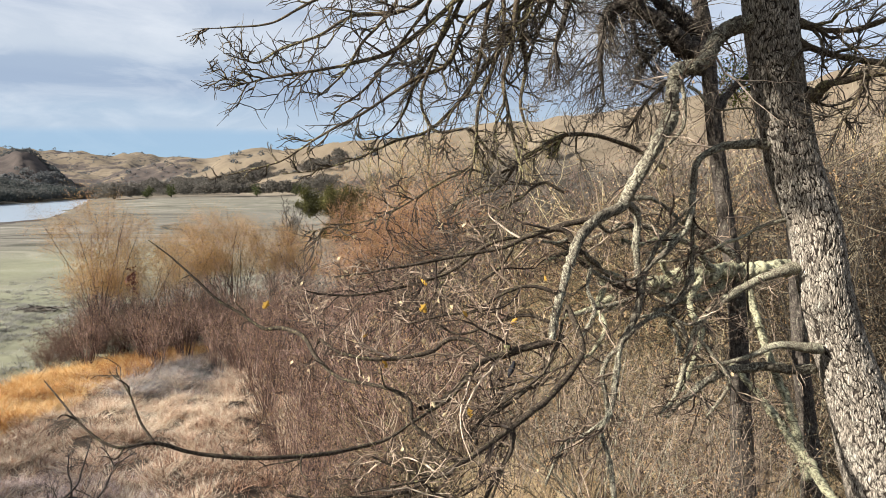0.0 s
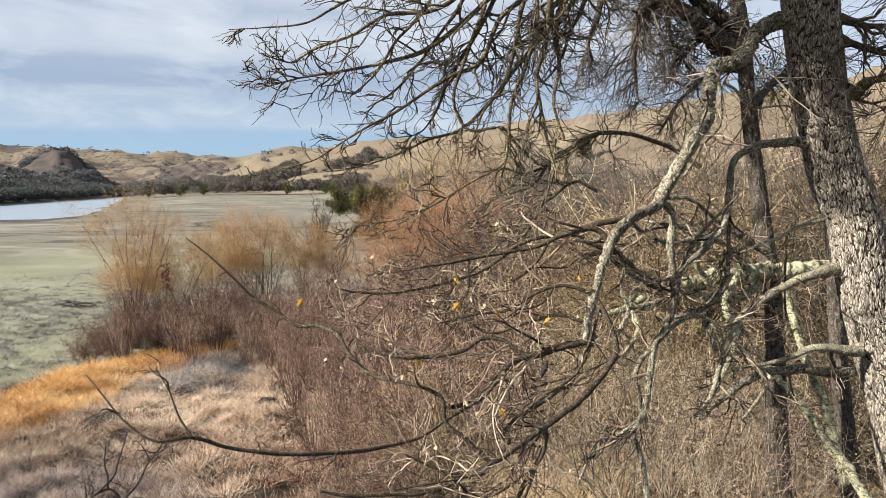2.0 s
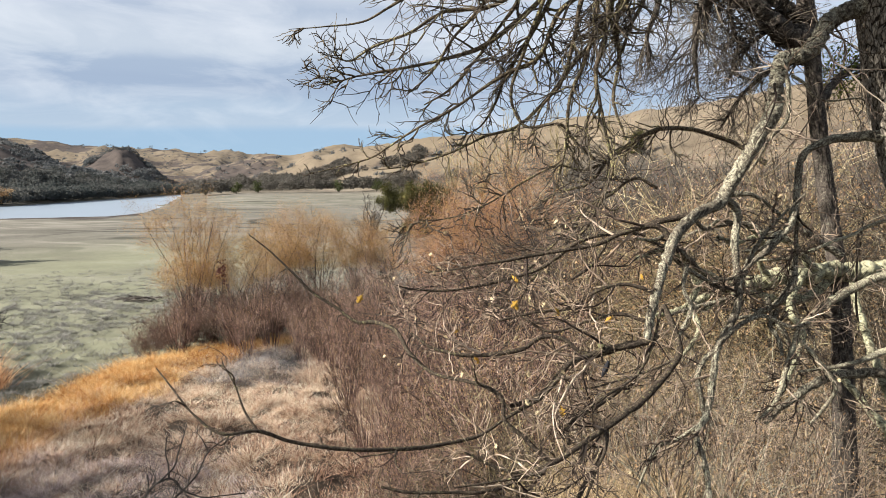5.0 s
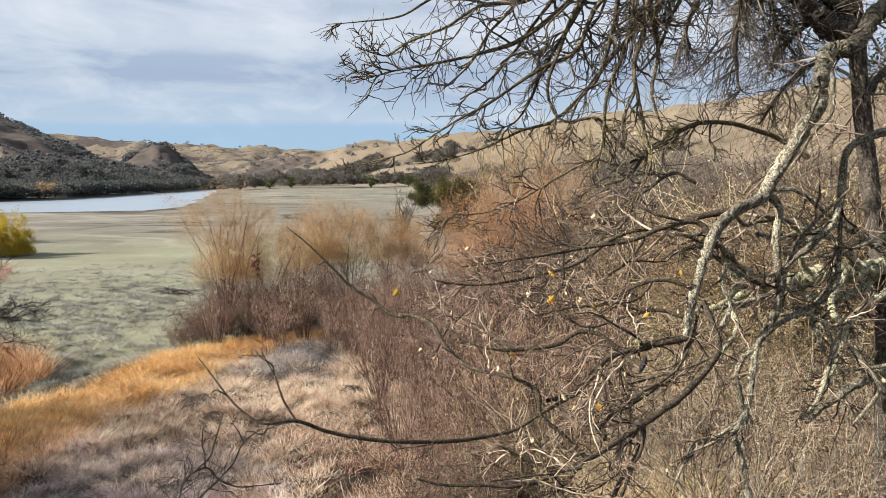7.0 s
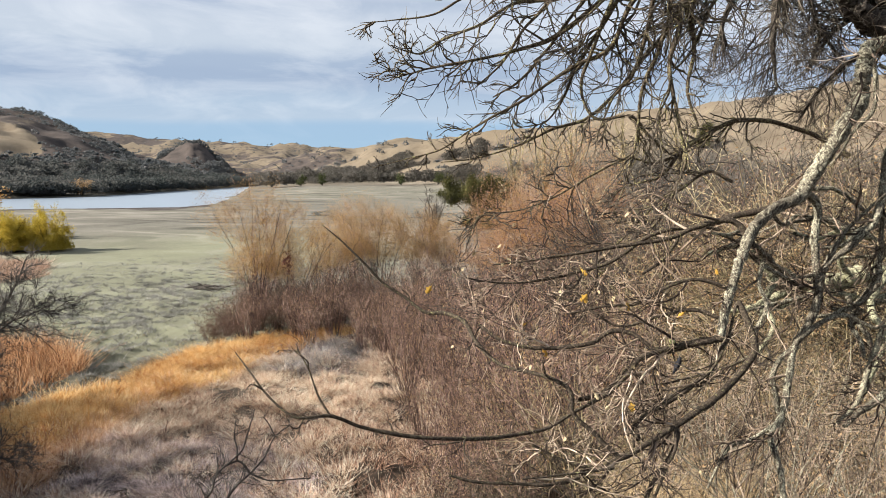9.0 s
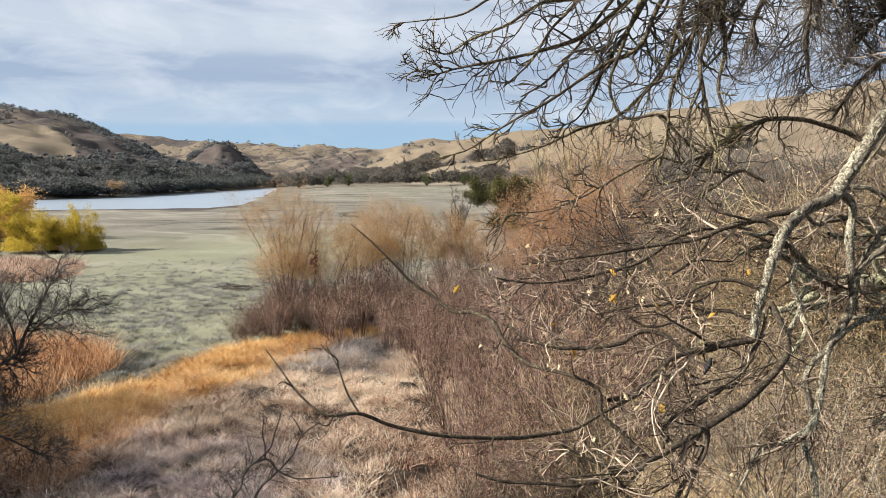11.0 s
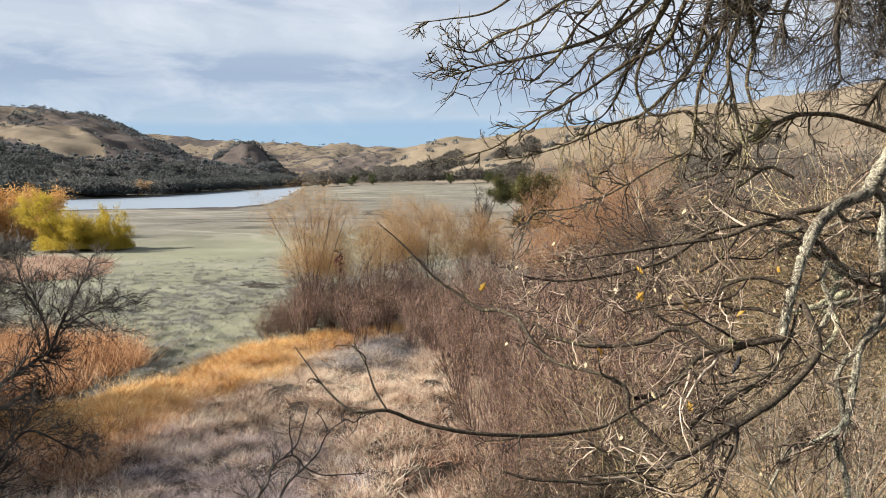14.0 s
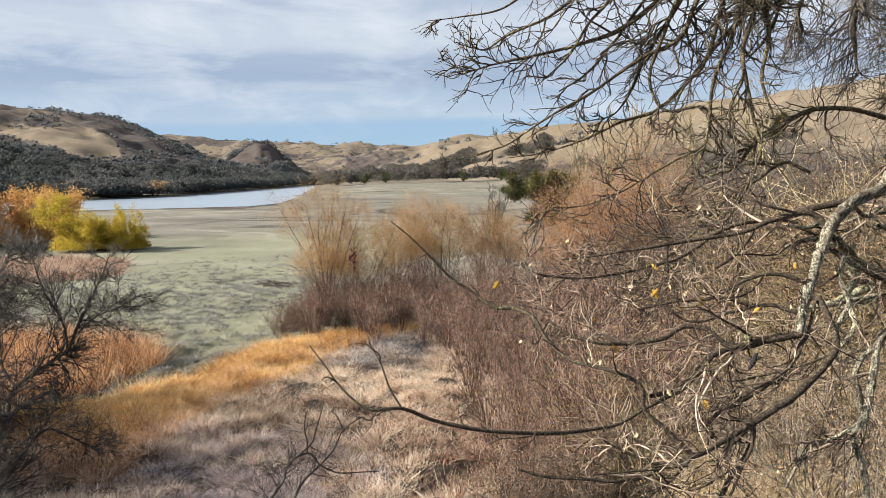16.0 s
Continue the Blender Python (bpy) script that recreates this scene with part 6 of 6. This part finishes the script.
def side_reed_in(a, r, x, y):
    """Reed islands on the far side of the green channel."""
    return (np.hypot(x + 25.2, y - 20.6) + 2 * (vnoise(x * 0.3, y * 0.3, 73) - 0.5) < 6.3) * (0.3 + 0.7 * (vnoise(x * 0.8, y * 0.8, 77) > 0.35))


def far_reed_in(a, r, x, y):
    return (np.hypot((x + 51) * 0.75, y - 47) + 3 * (vnoise(x * 0.3, y * 0.3, 74) - 0.5) < 8.0) * 1.0


sward("reeds", "matted dry beige reeds covering the low bank", "reeds", MAT_REED, 420000, reed_in, (6, 58, 7.5, 36), 0.38, 0.017, 1.0, np.random.default_rng(21), 14, 0.07, True)
sward("grey_reeds", "matted grey dead grass, toned for shade, on the foot of the bank", "reeds", MAT_SHADE_GREY_REED, 230000, lambda a, r, x, y: smooth(20.5, 17.5, r + 3 * (vnoise(x * 0.5, y * 0.5, 78) - 0.5)) * smooth(21, 28, a) * (1 - 0.7 * smooth(37, 43, a)) * (0.05 + 0.95 * (vnoise(x * 2.6, y * 2.6, 80) > 0.42)), (12, 58, 7.5, 22), 0.26, 0.014, 1.3, np.random.default_rng(26), 16, 0.1, True)
sward("grey_reeds", "patch of lodged ash-grey stems in the reed bed", "reeds", MAT_DEAD_REED, 14000, lambda a, r, x, y: np.hypot(x + 10.5, (y - 27.4) * 0.7) + 1.2 * (vnoise(x * 0.9, y * 0.9, 82) - 0.5) < 1.8, (12, 30, 22, 35), 0.55, 0.02, 1.3, np.random.default_rng(28), 12, 0.08, True)
sward("cattails", "bright orange dry cattails along the marsh edge", "reeds", MAT_CATTAIL, 105000, cattail_in, (17, 55, 20, 36), 0.54, 0.024, 1.0, np.random.default_rng(22), 10, 0.12, True)
# shaded strip of the orange fringe, painted as a band of rust-brown blades
sward("cattails", "reeds behind the orange fringe, browned rusty for the shade there", "reeds", MAT_RUST_DEEP, 30000, lambda a, r, x, y: (r < reed_far(a) - 3.2) * (r > reed_far(a) - 6.4 + 2 * (vnoise(x * 0.4, y * 0.4, 83) - 0.5)) * smooth(31, 37, a) * 1.0, (28, 58, 17, 30), 0.5, 0.02, 0.9, np.random.default_rng(29), 12, 0.09, True)
sward("cattails", "rust-brown dry cattails beside the green channel", "reeds", MAT_RUST_DEEP, 56000, side_reed_in, (34, 68, 22, 50), 1.30, 0.026, 0.55, np.random.default_rng(23), 10, 0.15, True)
sward("cattails", "pale rusty cattail island on the green flat", "reeds", MAT_RUST, 30000, far_reed_in, (34, 62, 50, 90), 0.8, 0.045, 0.9, np.random.default_rng(27), 10, 0.2, True)
sward("dry_grass", "long straw-coloured grass under the oaks", "grass", MAT_GRASS, 85000, lambda a, r, x, y: (0.06 + 0.94 * (fbm(x * 0.7, y * 0.7, 75) > 0.46)) * smooth(0, -4, a), (-42, 0, 4.5, 17), 0.7, 0.008, 0.9, np.random.default_rng(24), 14, 0.1, True)


def tuft_in(a, r, x, y):
    return (r > reed_far(a) + 0.3) * (0.04 + 0.96 * (vnoise(x * 2.4, y * 2.4, 6) > 0.60)) * (0.15 + 0.85 * smooth(0.30, 0.50, fbm(x * 0.12, y * 0.12, 79))) * smooth(75, 40, r)


sward("grass_tufts", "low green and grey tufts on the damp lake bed", "grass", MAT_TUFT, 130000, tuft_in, (14, 52, 24, 75), 0.26, 0.042, 1.0, np.random.default_rng(25), 16, 0.12, True)

# ---- single trees and shrubs ----


def bare_tree(name, label, seed, ctrl, spec, wood_mat, twig_mat, category="tree", bias=(0, 0, 0.02), least=0.002):
    """A leafless small tree from a few limb lines (x, y, z, radius) above its foot."""
    root = thing(name, (0, 0, 0), label, category)
    for k, c in enumerate(ctrl):
        me, p, r = limb_mesh("stem", c, (0, 0, 0), wood_mat, seed + k, 6, 0.05 if least < 0.005 else 0.4)
        ob = part("stem", me, root)
        w, _ = shoots(p, r, (0, 0, 0), spec, seed + 40 + k, bias, False, least)
        stuff("twig_mass", w.mesh("twig_mass", twig_mat), ob)
    return root


def random_limbs(seed, count, height, spread, rad, lean=(0, 0)):
    rng = random.Random(seed)
    res = []
    for _ in range(count):
        a, s = rng.uniform(0, 6.28), rng.uniform(0.15, 1) * spread
        h = height * rng.uniform(0.7, 1.0)
        dx, dy = math.cos(a) * s + lean[0], math.sin(a) * s + lean[1]
        c = [(0, 0, -0.2, rad)]
        for f in (0.15, 0.35, 0.55, 0.75, 1.0):
            c.append((dx * f ** 1.3 + rng.gauss(0, 0.04) * height * f, dy * f ** 1.3 + rng.gauss(0, 0.04) * height * f, h * f, rad * (1.04 - f) + 0.004))
        res.append(c)
    return res


SIDE = []
SIDE.append([(-0.11, -0.13, -0.00, 0.1033), (-0.33, 0.17, 0.71, 0.0911), (-0.49, 0.45, 1.42, 0.0790), (-0.56, 0.68, 1.98, 0.0668), (-0.49, 0.91, 2.31, 0.0547), (-0.33, 1.16, 2.47, 0.0425), (-0.18, 1.34, 2.54, 0.0243)])
SIDE.append([(-0.53, 0.85, 2.25, 0.0486), (-0.59, 1.07, 2.59, 0.0429), (-0.42, 1.33, 2.80, 0.0368), (-0.28, 1.68, 2.99, 0.0340), (-0.22, 1.83, 3.31, 0.0278), (-0.13, 2.18, 3.86, 0.0187), (-0.04, 2.32, 4.25, 0.0094)])
SIDE.append([(-0.28, 1.68, 2.99, 0.0247), (-0.43, 1.78, 3.35, 0.0218), (-0.61, 1.70, 3.76, 0.0187), (-0.72, 1.66, 4.16, 0.0125), (-0.82, 1.73, 4.42, 0.0063)])
SIDE.append([(-0.21, 1.81, 3.20, 0.0217), (0.07, 1.86, 3.44, 0.0182), (0.34, 1.99, 3.55, 0.0120), (0.55, 2.20, 3.71, 0.0060)])
SIDE.append([(-0.56, 0.68, 1.98, 0.0486), (-0.68, 0.54, 2.68, 0.0388), (-0.71, 0.54, 3.25, 0.0325), (-0.57, 0.70, 3.79, 0.0234), (-0.47, 0.90, 4.19, 0.0146), (-0.39, 1.02, 4.46, 0.0059)])
SIDE.append([(-0.34, 0.16, 0.71, 0.0486), (-0.48, 0.39, 1.30, 0.0425), (-0.25, 0.53, 1.63, 0.0358), (-0.08, 0.75, 2.00, 0.0266), (0.13, 0.91, 2.18, 0.0205), (0.50, 1.14, 1.90, 0.0117), (0.83, 1.26, 1.81, 0.0058)])
SIDE.append([(-0.57, 1.09, 2.59, 0.0245), (-0.90, 1.16, 2.93, 0.0218), (-1.05, 1.25, 3.28, 0.0157), (-1.03, 1.53, 3.69, 0.0127), (-1.00, 1.63, 3.99, 0.0064)])
SIDE.append([(-0.41, 0.24, 0.95, 0.0486), (-0.75, 0.42, 1.62, 0.0460), (-1.06, 0.66, 2.16, 0.0437), (-1.34, 0.81, 2.99, 0.0346), (-1.45, 1.05, 3.69, 0.0254), (-1.35, 1.26, 4.19, 0.0127)])
side_tree = bare_tree("shrubby_tree", "dark leafless shrubby tree rising out of the reeds", 1200, [[(*q[:3], q[3] * 0.68) for q in c] for c in SIDE], (18, 0.80, 8, 0.36, 4, 0.18), MAT_SCRUB, MAT_SCRUB, least=0.0032)
side_tree.matrix_basis = Matrix.Translation((-7.49, 6.09, 2.61))
SPRAY = [[(-0.12, 0.05, -0.12, 0.0220), (-0.05, 0.02, 0.50, 0.0204), (0.00, 0.00, 0.98, 0.0188), (0.06, 0.12, 1.13, 0.0175), (0.13, 0.23, 1.27, 0.0163), (0.15, 0.31, 1.41, 0.0150), (0.22, 0.39, 1.51, 0.0138), (0.35, 0.49, 1.56, 0.0125), (0.44, 0.51, 1.50, 0.0113), (0.52, 0.51, 1.41, 0.0100), (0.73, 0.56, 1.31, 0.0087), (0.94, 0.65, 1.30, 0.0075), (1.21, 0.76, 1.30, 0.0063)],
        [(0.15, 0.31, 1.41, 0.0125), (0.16, 0.36, 1.51, 0.0094), (0.13, 0.40, 1.63, 0.0063)],
        [(0.35, 0.49, 1.56, 0.0125), (0.33, 0.54, 1.70, 0.0104), (0.28, 0.57, 1.83, 0.0084), (0.27, 0.63, 2.01, 0.0063)],
        [(0.22, 0.39, 1.51, 0.0125), (0.38, 0.55, 1.66, 0.0109), (0.41, 0.62, 1.80, 0.0094), (0.44, 0.71, 1.98, 0.0078), (0.46, 0.78, 2.14, 0.0063)],
        [(0.26, 0.13, 0.95, 0.0167), (0.33, 0.30, 1.20, 0.0150), (0.42, 0.41, 1.32, 0.0132), (0.52, 0.51, 1.42, 0.0114), (0.64, 0.64, 1.57, 0.0097), (0.73, 0.77, 1.80, 0.0080), (0.91, 0.91, 1.93, 0.0063)],
        [(0.73, 0.77, 1.80, 0.0084), (0.64, 0.79, 1.95, 0.0063), (0.56, 0.79, 2.04, 0.0042)]]
low_shrub = bare_tree("low_shrub", "small black leafless shrub among the reeds", 1300, SPRAY, (9, 0.42, 5, 0.22, 3, 0.09), MAT_SCRUB, MAT_SCRUB, "shrub")
LOW_AT = (-4.59, 7.39, 2.88)
low_shrub.matrix_basis = Matrix.Translation(LOW_AT)


def leafy(name, label, seed, height, width, mat, count, leaf, category="tree", trunk_mat=None, gaps=0.35, low=0.12, skirt=0.0):
    """A leafy tree: trunk, limbs and a crown of leaves in uneven clumps."""
    rng = np.random.default_rng(seed)
    root = thing(name, (0, 0, 0), label, category)
    p, r = fan(rng, 7, height * 0.85, width / height * 0.9, (0, 0, 0), n=8, rad=height * 0.017)
    part("trunk", Wood().stems(p, r, 6).mesh("trunk", trunk_mat or MAT_SCRUB), root)
    P1, R1 = grow(p, r, 7, height * 0.32, 6, 45, 0.15, (0, 0, 0.05), rng, 0.2)
    P2, R2 = grow(P1, R1, 5, height * 0.15, 5, 45, 0.2, (0, 0, 0.03), rng, 0.2)
    stuff("twig_mass", Wood().stems(P1, R1, 4).stems(P2, R2, 3).mesh("twig_mass", trunk_mat or MAT_SCRUB), root)
    pool = np.concatenate([P1[:, 2:].reshape(-1, 3), P2.reshape(-1, 3)])
    pool = pool[pool[:, 2] > low * height]
    hubs = pool[rng.random(len(pool)) > gaps]
    at = hubs[rng.integers(0, len(hubs), count)] + rng.normal(size=(count, 3)) * height * 0.035
    low_ones = rng.random(count) < skirt
    ball = unit(rng.normal(size=(count, 3))) * rng.uniform(0.5, 1, (count, 1)) * np.array([0.46 * width, 0.46 * width, 0.42 * height])
    ball[:, 2] = np.abs(ball[:, 2]) * rng.uniform(0.2, 1.0, count) + 0.05 * height
    at = np.where(low_ones[:, None], ball, at)
    tagged(part("crown", Wood().leaves(at, leaf, leaf * 0.5, rng).mesh("crown", mat), root), kind="stuff")
    return root


def put(ob, left, r, scale=1.0, turn=0.0):
    ob.matrix_basis = Matrix.Translation(ground_at(left, r)) @ Euler((0, 0, turn)).to_matrix().to_4x4()
    ob.scale = (scale, scale, scale)
    return ob


put(leafy("yellow_willow", "bright yellow leafy willow on the lake bed", 501, 6.6, 7.0, MAT_YELLOW_LEAF, 34000, 0.17, gaps=0.1, low=0.04, skirt=0.45), 43.1, 84, 1.0)
put(leafy("yellow_willow", "smaller yellow-green willow on the lake bed", 502, 4.6, 5.2, MAT_YELLOW_LEAF, 22000, 0.16, gaps=0.1, low=0.04, skirt=0.5), 40.2, 83)
put(leafy("yellow_willow", "low yellow-green willow between two taller ones", 504, 3.6, 4.4, MAT_YELLOW_LEAF, 13000, 0.16, gaps=0.1, low=0.04, skirt=0.5), 41.6, 85)
orange_tree = leafy("orange_willow", "rust-orange willow with thinning leaves", 503, 7.6, 6.4, MAT_AMBER_LEAF, 15000, 0.27, gaps=0.1, low=0.2, skirt=0.5)
put(orange_tree, 46.4, 98)
for left, r, s in ((48.8, 96, 1.0), (44.4, 102, 1.02), (51.0, 93, 1.05)):
    c = copy_thing(orange_tree, Matrix())
    put(c, left, r, s, left)

# leafy oaks out of view, added so that their shade lies over the near reeds
shade_oak = leafy("evergreen_oak", "leafy evergreen oak out of view, added to shade the reeds", 506, 9.6, 6.5, MAT_GREEN_LEAF, 6500, 0.30, gaps=0.1, low=0.12)
for k, (x, y, s) in enumerate(((-26.3, 11.2, 1.0), (-29.2, 11.4, 1.0), (-32, 10.6, 1.05), (-22.5, 3.0, 0.92), (-27, 5.5, 1.05), (-19.6, 9.6, 0.80), (-18.4, 7.2, 0.78))):
    ob = shade_oak if k == 0 else copy_thing(shade_oak, Matrix())
    put(ob, math.degrees(math.atan2(-x, y)), math.hypot(x, y), s, k * 1.3)

# evergreen oak and its bare neighbour on the near side of the flat
put(leafy("evergreen_oak", "dark green leafy oak above the willows", 505, 7.2, 5.6, MAT_OLIVE_LEAF, 60000, 0.19, gaps=0.0, low=0.34, skirt=0.25), 8.0, 90, 1.12)
put(leafy("evergreen_oak", "dark green leafy oak low on the golden hill", 507, 7.2, 5.6, MAT_OLIVE_LEAF, 12000, 0.32, gaps=0.0, low=0.20, skirt=0.4), -8.7, 290, 1.32)
put(bare_tree("grey_oak", "bare grey oak with a rounded crown", 1400, random_limbs(8, 10, 6.5, 3.4, 0.13), (1.6, 1.9, 5, 0.9, 4, 0.4), MAT_SCRUB, MAT_SCRUB, least=0.010), 12.2, 80)
put(bare_tree("grey_oak", "bare grey oak with a rounded crown", 1450, random_limbs(9, 10, 7.0, 3.6, 0.13), (1.6, 1.9, 5, 0.9, 4, 0.4), MAT_SCRUB, MAT_BRUSH, least=0.010), 5.0, 75)
pale = bare_tree("cottonwood", "tall bare pale-barked cottonwood", 1500, random_limbs(12, 9, 15, 4.5, 0.16), (0.6, 3.4, 4, 1.6, 2, 0.7), MAT_BRUSH, MAT_BRUSH, least=0.012)
put(pale, 5.5, 112)
for left, r, s in ((3.2, 118, 1.05), (1.0, 125, 1.1), (-3.0, 110, 1.0), (-7.0, 105, 1.0), (-17.0, 90, 0.9), (-31, 70, 0.9)):
    put(copy_thing(pale, Matrix()), left, r, s, left * 1.7)


# the brushwood pile on the lake bed
def brushwood():
    rng = np.random.default_rng(77)
    root = thing("driftwood_pile", ground_at(29.8, 51), "dark heap of driftwood on the lake bed", "driftwood")
    a = rng.uniform(-0.5, 0.5, 50)
    s = np.stack([rng.normal(0, 0.9, 50), rng.normal(0, 0.25, 50), rng.uniform(0.0, 0.35, 50)], 1)
    d = np.stack([np.cos(a), np.sin(a), rng.normal(0, 0.12, 50)], 1) * rng.uniform(0.5, 1.4, (50, 1))
    p = s[:, None, :] + d[:, None, :] * np.linspace(-0.5, 0.5, 5)[None, :, None] + rng.normal(size=(50, 5, 3)) * 0.04
    for k in range(50):
        part("stick", Wood().stems(p[k:k + 1], np.full((1, 5), 0.03), 5).mesh("stick", MAT_SCRUB), root)


brushwood()

# ---- woods on the flat and on the hills ----


def clump_cloud(x, y, size, rng, lumps=2, sprays=10, long=0.2, wide=0.18):
    """Far tree crowns: uneven soft lumps over each foot, with ragged sprays of foliage."""
    n = len(x)
    z = land(x, y)
    foot = np.stack([x, y, z], 1)
    w = Wood()
    if lumps:
        bm = bmesh.new()
        bmesh.ops.create_icosphere(bm, subdivisions=1, radius=1)
        base = np.array([v.co[:] for v in bm.verts])
        tri = np.array([[v.index for v in f.verts] for f in bm.faces])
        bm.free()
        m = n * lumps
        S = np.repeat(size, lumps)
        c = np.repeat(foot, lumps, 0) + rng.normal(size=(m, 3)) * np.array([0.22, 0.22, 0.08]) * S[:, None]
        c[:, 2] += 0.34 * S
        co = base[None] * (0.22 * S * rng.uniform(0.7, 1.15, m))[:, None, None] * (1 + rng.normal(size=(m, len(base), 1)) * 0.15)
        co[..., 2] *= 0.85
        w.co.append((co + c[:, None, :]).reshape(-1, 3))
        w.tris.append((tri[None] + (np.arange(m) * len(base))[:, None, None]).reshape(-1, 3))
        w.n = m * len(base)
    at = unit(rng.normal(size=(n, sprays, 3))) * (0.42 * size)[:, None, None] * rng.uniform(0.6, 1, (n, sprays, 1))
    at[..., 2] = np.abs(at[..., 2]) * 0.9 + 0.2 * size[:, None]
    at += foot[:, None, :]
    return w.leaves(at.reshape(-1, 3), np.repeat(size, sprays)[:, None] * long, np.repeat(size, sprays)[:, None] * wide, rng)


def woods():
    rng = np.random.default_rng(91)
    xs, ys, ss = [], [], []

    def sow(n, a0, a1, r0, r1, s0, s1, keep=None):
        a, r = rng.uniform(a0, a1, n), np.sqrt(rng.uniform(r0 ** 2, r1 ** 2, n))
        x, y = plan(a, r)
        ok = np.ones(n, bool) if keep is None else keep(a, r, x, y)
        xs.append(x[ok]), ys.append(y[ok]), ss.append(rng.uniform(s0, s1, int(ok.sum())))

    dens = lambda x, y: fbm(x * 0.009, y * 0.009, 41)
    # dense scrub oak on the slope over the water
    sow(14000, 25, 60, 240, 700, 2.0, 4.6, lambda a, r, x, y: (r > far_shore(a) + 7) & (r < far_shore(a) + np.interp(a, [26, 30, 34, 38], [60, 75, 160, 420])) & (wooded(a, r, x, y) > rng.random(len(a))))
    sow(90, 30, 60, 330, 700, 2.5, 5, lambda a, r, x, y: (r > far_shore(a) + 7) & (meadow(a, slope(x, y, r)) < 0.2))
    sow(2600, 38.5, 60, 400, 680, 1.8, 4.2, lambda a, r, x, y: (slope(x, y, r) > 3.15) & (fbm(x * 0.03, y * 0.03, 42) > 0.54))
    sow(1500, 26.6, 33.4, 450, 625, 2.5, 6.5, lambda a, r, x, y: fbm(x * 0.02, y * 0.02, 47) > 0.46)
    # gullies of the far hills
    sow(1500, 8, 42, 700, 1400, 2.5, 5.5, lambda a, r, x, y: dens(x, y) > 0.50)
    sow(60, 20, 40, 1250, 1500, 5, 9, lambda a, r, x, y: fbm(x * 0.012, y * 0.012, 43) > 0.5)
    # oaks dotted over the golden hill
    sow(150, 4, 24, 300, 820, 4, 9, lambda a, r, x, y: (dens(x, y) > 0.47) & (r > np.interp(a, [-40, 0, 24], [150, 300, 480])))
    # a few trees at the foot of the hill
    sow(40, 8, 26, 370, 520, 3, 6)
    x, y, s = np.concatenate(xs), np.concatenate(ys), np.concatenate(ss)
    near = np.hypot(x, y) < 520
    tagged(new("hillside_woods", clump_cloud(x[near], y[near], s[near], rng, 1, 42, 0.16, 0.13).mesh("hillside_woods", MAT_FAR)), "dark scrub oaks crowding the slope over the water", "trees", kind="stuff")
    shore_a, out = rng.uniform(25.5, 60, 1700), 6 + 85 * rng.random(1700) ** 1.7
    ok = fbm(shore_a * 1.3, out * 0.05, 48) > 0.36
    bx, by = plan(shore_a[ok], (far_shore(shore_a) + out)[ok])
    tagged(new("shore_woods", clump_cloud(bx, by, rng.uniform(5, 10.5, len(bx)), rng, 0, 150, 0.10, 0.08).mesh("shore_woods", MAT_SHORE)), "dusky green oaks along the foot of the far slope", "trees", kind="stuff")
    x, y, s = x[~near], y[~near], s[~near]
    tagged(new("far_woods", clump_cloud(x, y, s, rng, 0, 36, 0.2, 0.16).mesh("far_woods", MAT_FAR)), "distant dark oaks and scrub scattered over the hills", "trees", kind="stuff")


woods()


def bare_woods():
    rng = np.random.default_rng(95)
    a = np.concatenate([rng.uniform(-12, 11, 170), rng.uniform(-40, -2, 330)])
    r = np.concatenate([rng.uniform(170, 330, 170), rng.uniform(45, 180, 330)])
    x, y = plan(a, r)
    w = clump_cloud(x, y, rng.uniform(4, 8, len(a)), rng, 0, 80, 0.34, 0.015)
    tagged(new("bare_woods", w.mesh("bare_woods", MAT_GREY_LEAF)), "grey-brown leafless woods at the foot of the hill", "trees", kind="stuff")
    a, r = rng.uniform(8, 26, 620), rng.uniform(350, 560, 620)
    far = plan(a, r)
    keep = fbm(far[0] * 0.02, far[1] * 0.02, 44) + 0.2 * smooth(420, 350, r) > 0.47
    x, y = far[0][keep], far[1][keep]
    w = clump_cloud(x, y, rng.uniform(7, 14, len(x)), rng, 0, 260, 0.10, 0.06)
    tagged(new("bare_woods", w.mesh("bare_woods", MAT_GREY_LEAF)), "grey-brown scrubby woods along the far flat", "trees", kind="stuff")


bare_woods()
# single trees that stand out on the flat
far_tree = leafy("flat_tree", "round dark tree on the far flat", 510, 7.5, 6.5, MAT_GREEN_LEAF, 2600, 0.5, gaps=0.2, low=0.1)
put(far_tree, 22.4, 345, 0.75)
for left, r, s in ((20.7, 342, 0.8), (14.5, 345, 0.8), (11.6, 335, 0.8)):
    put(copy_thing(far_tree, Matrix()), left, r, s, left)
lone = leafy("shore_tree", "pale orange tree on the far shore", 511, 8.0, 7.0, MAT_BROWN_LEAF, 1800, 0.6, gaps=0.2, low=0.1)
put(lone, 37.9, 272, 0.8)
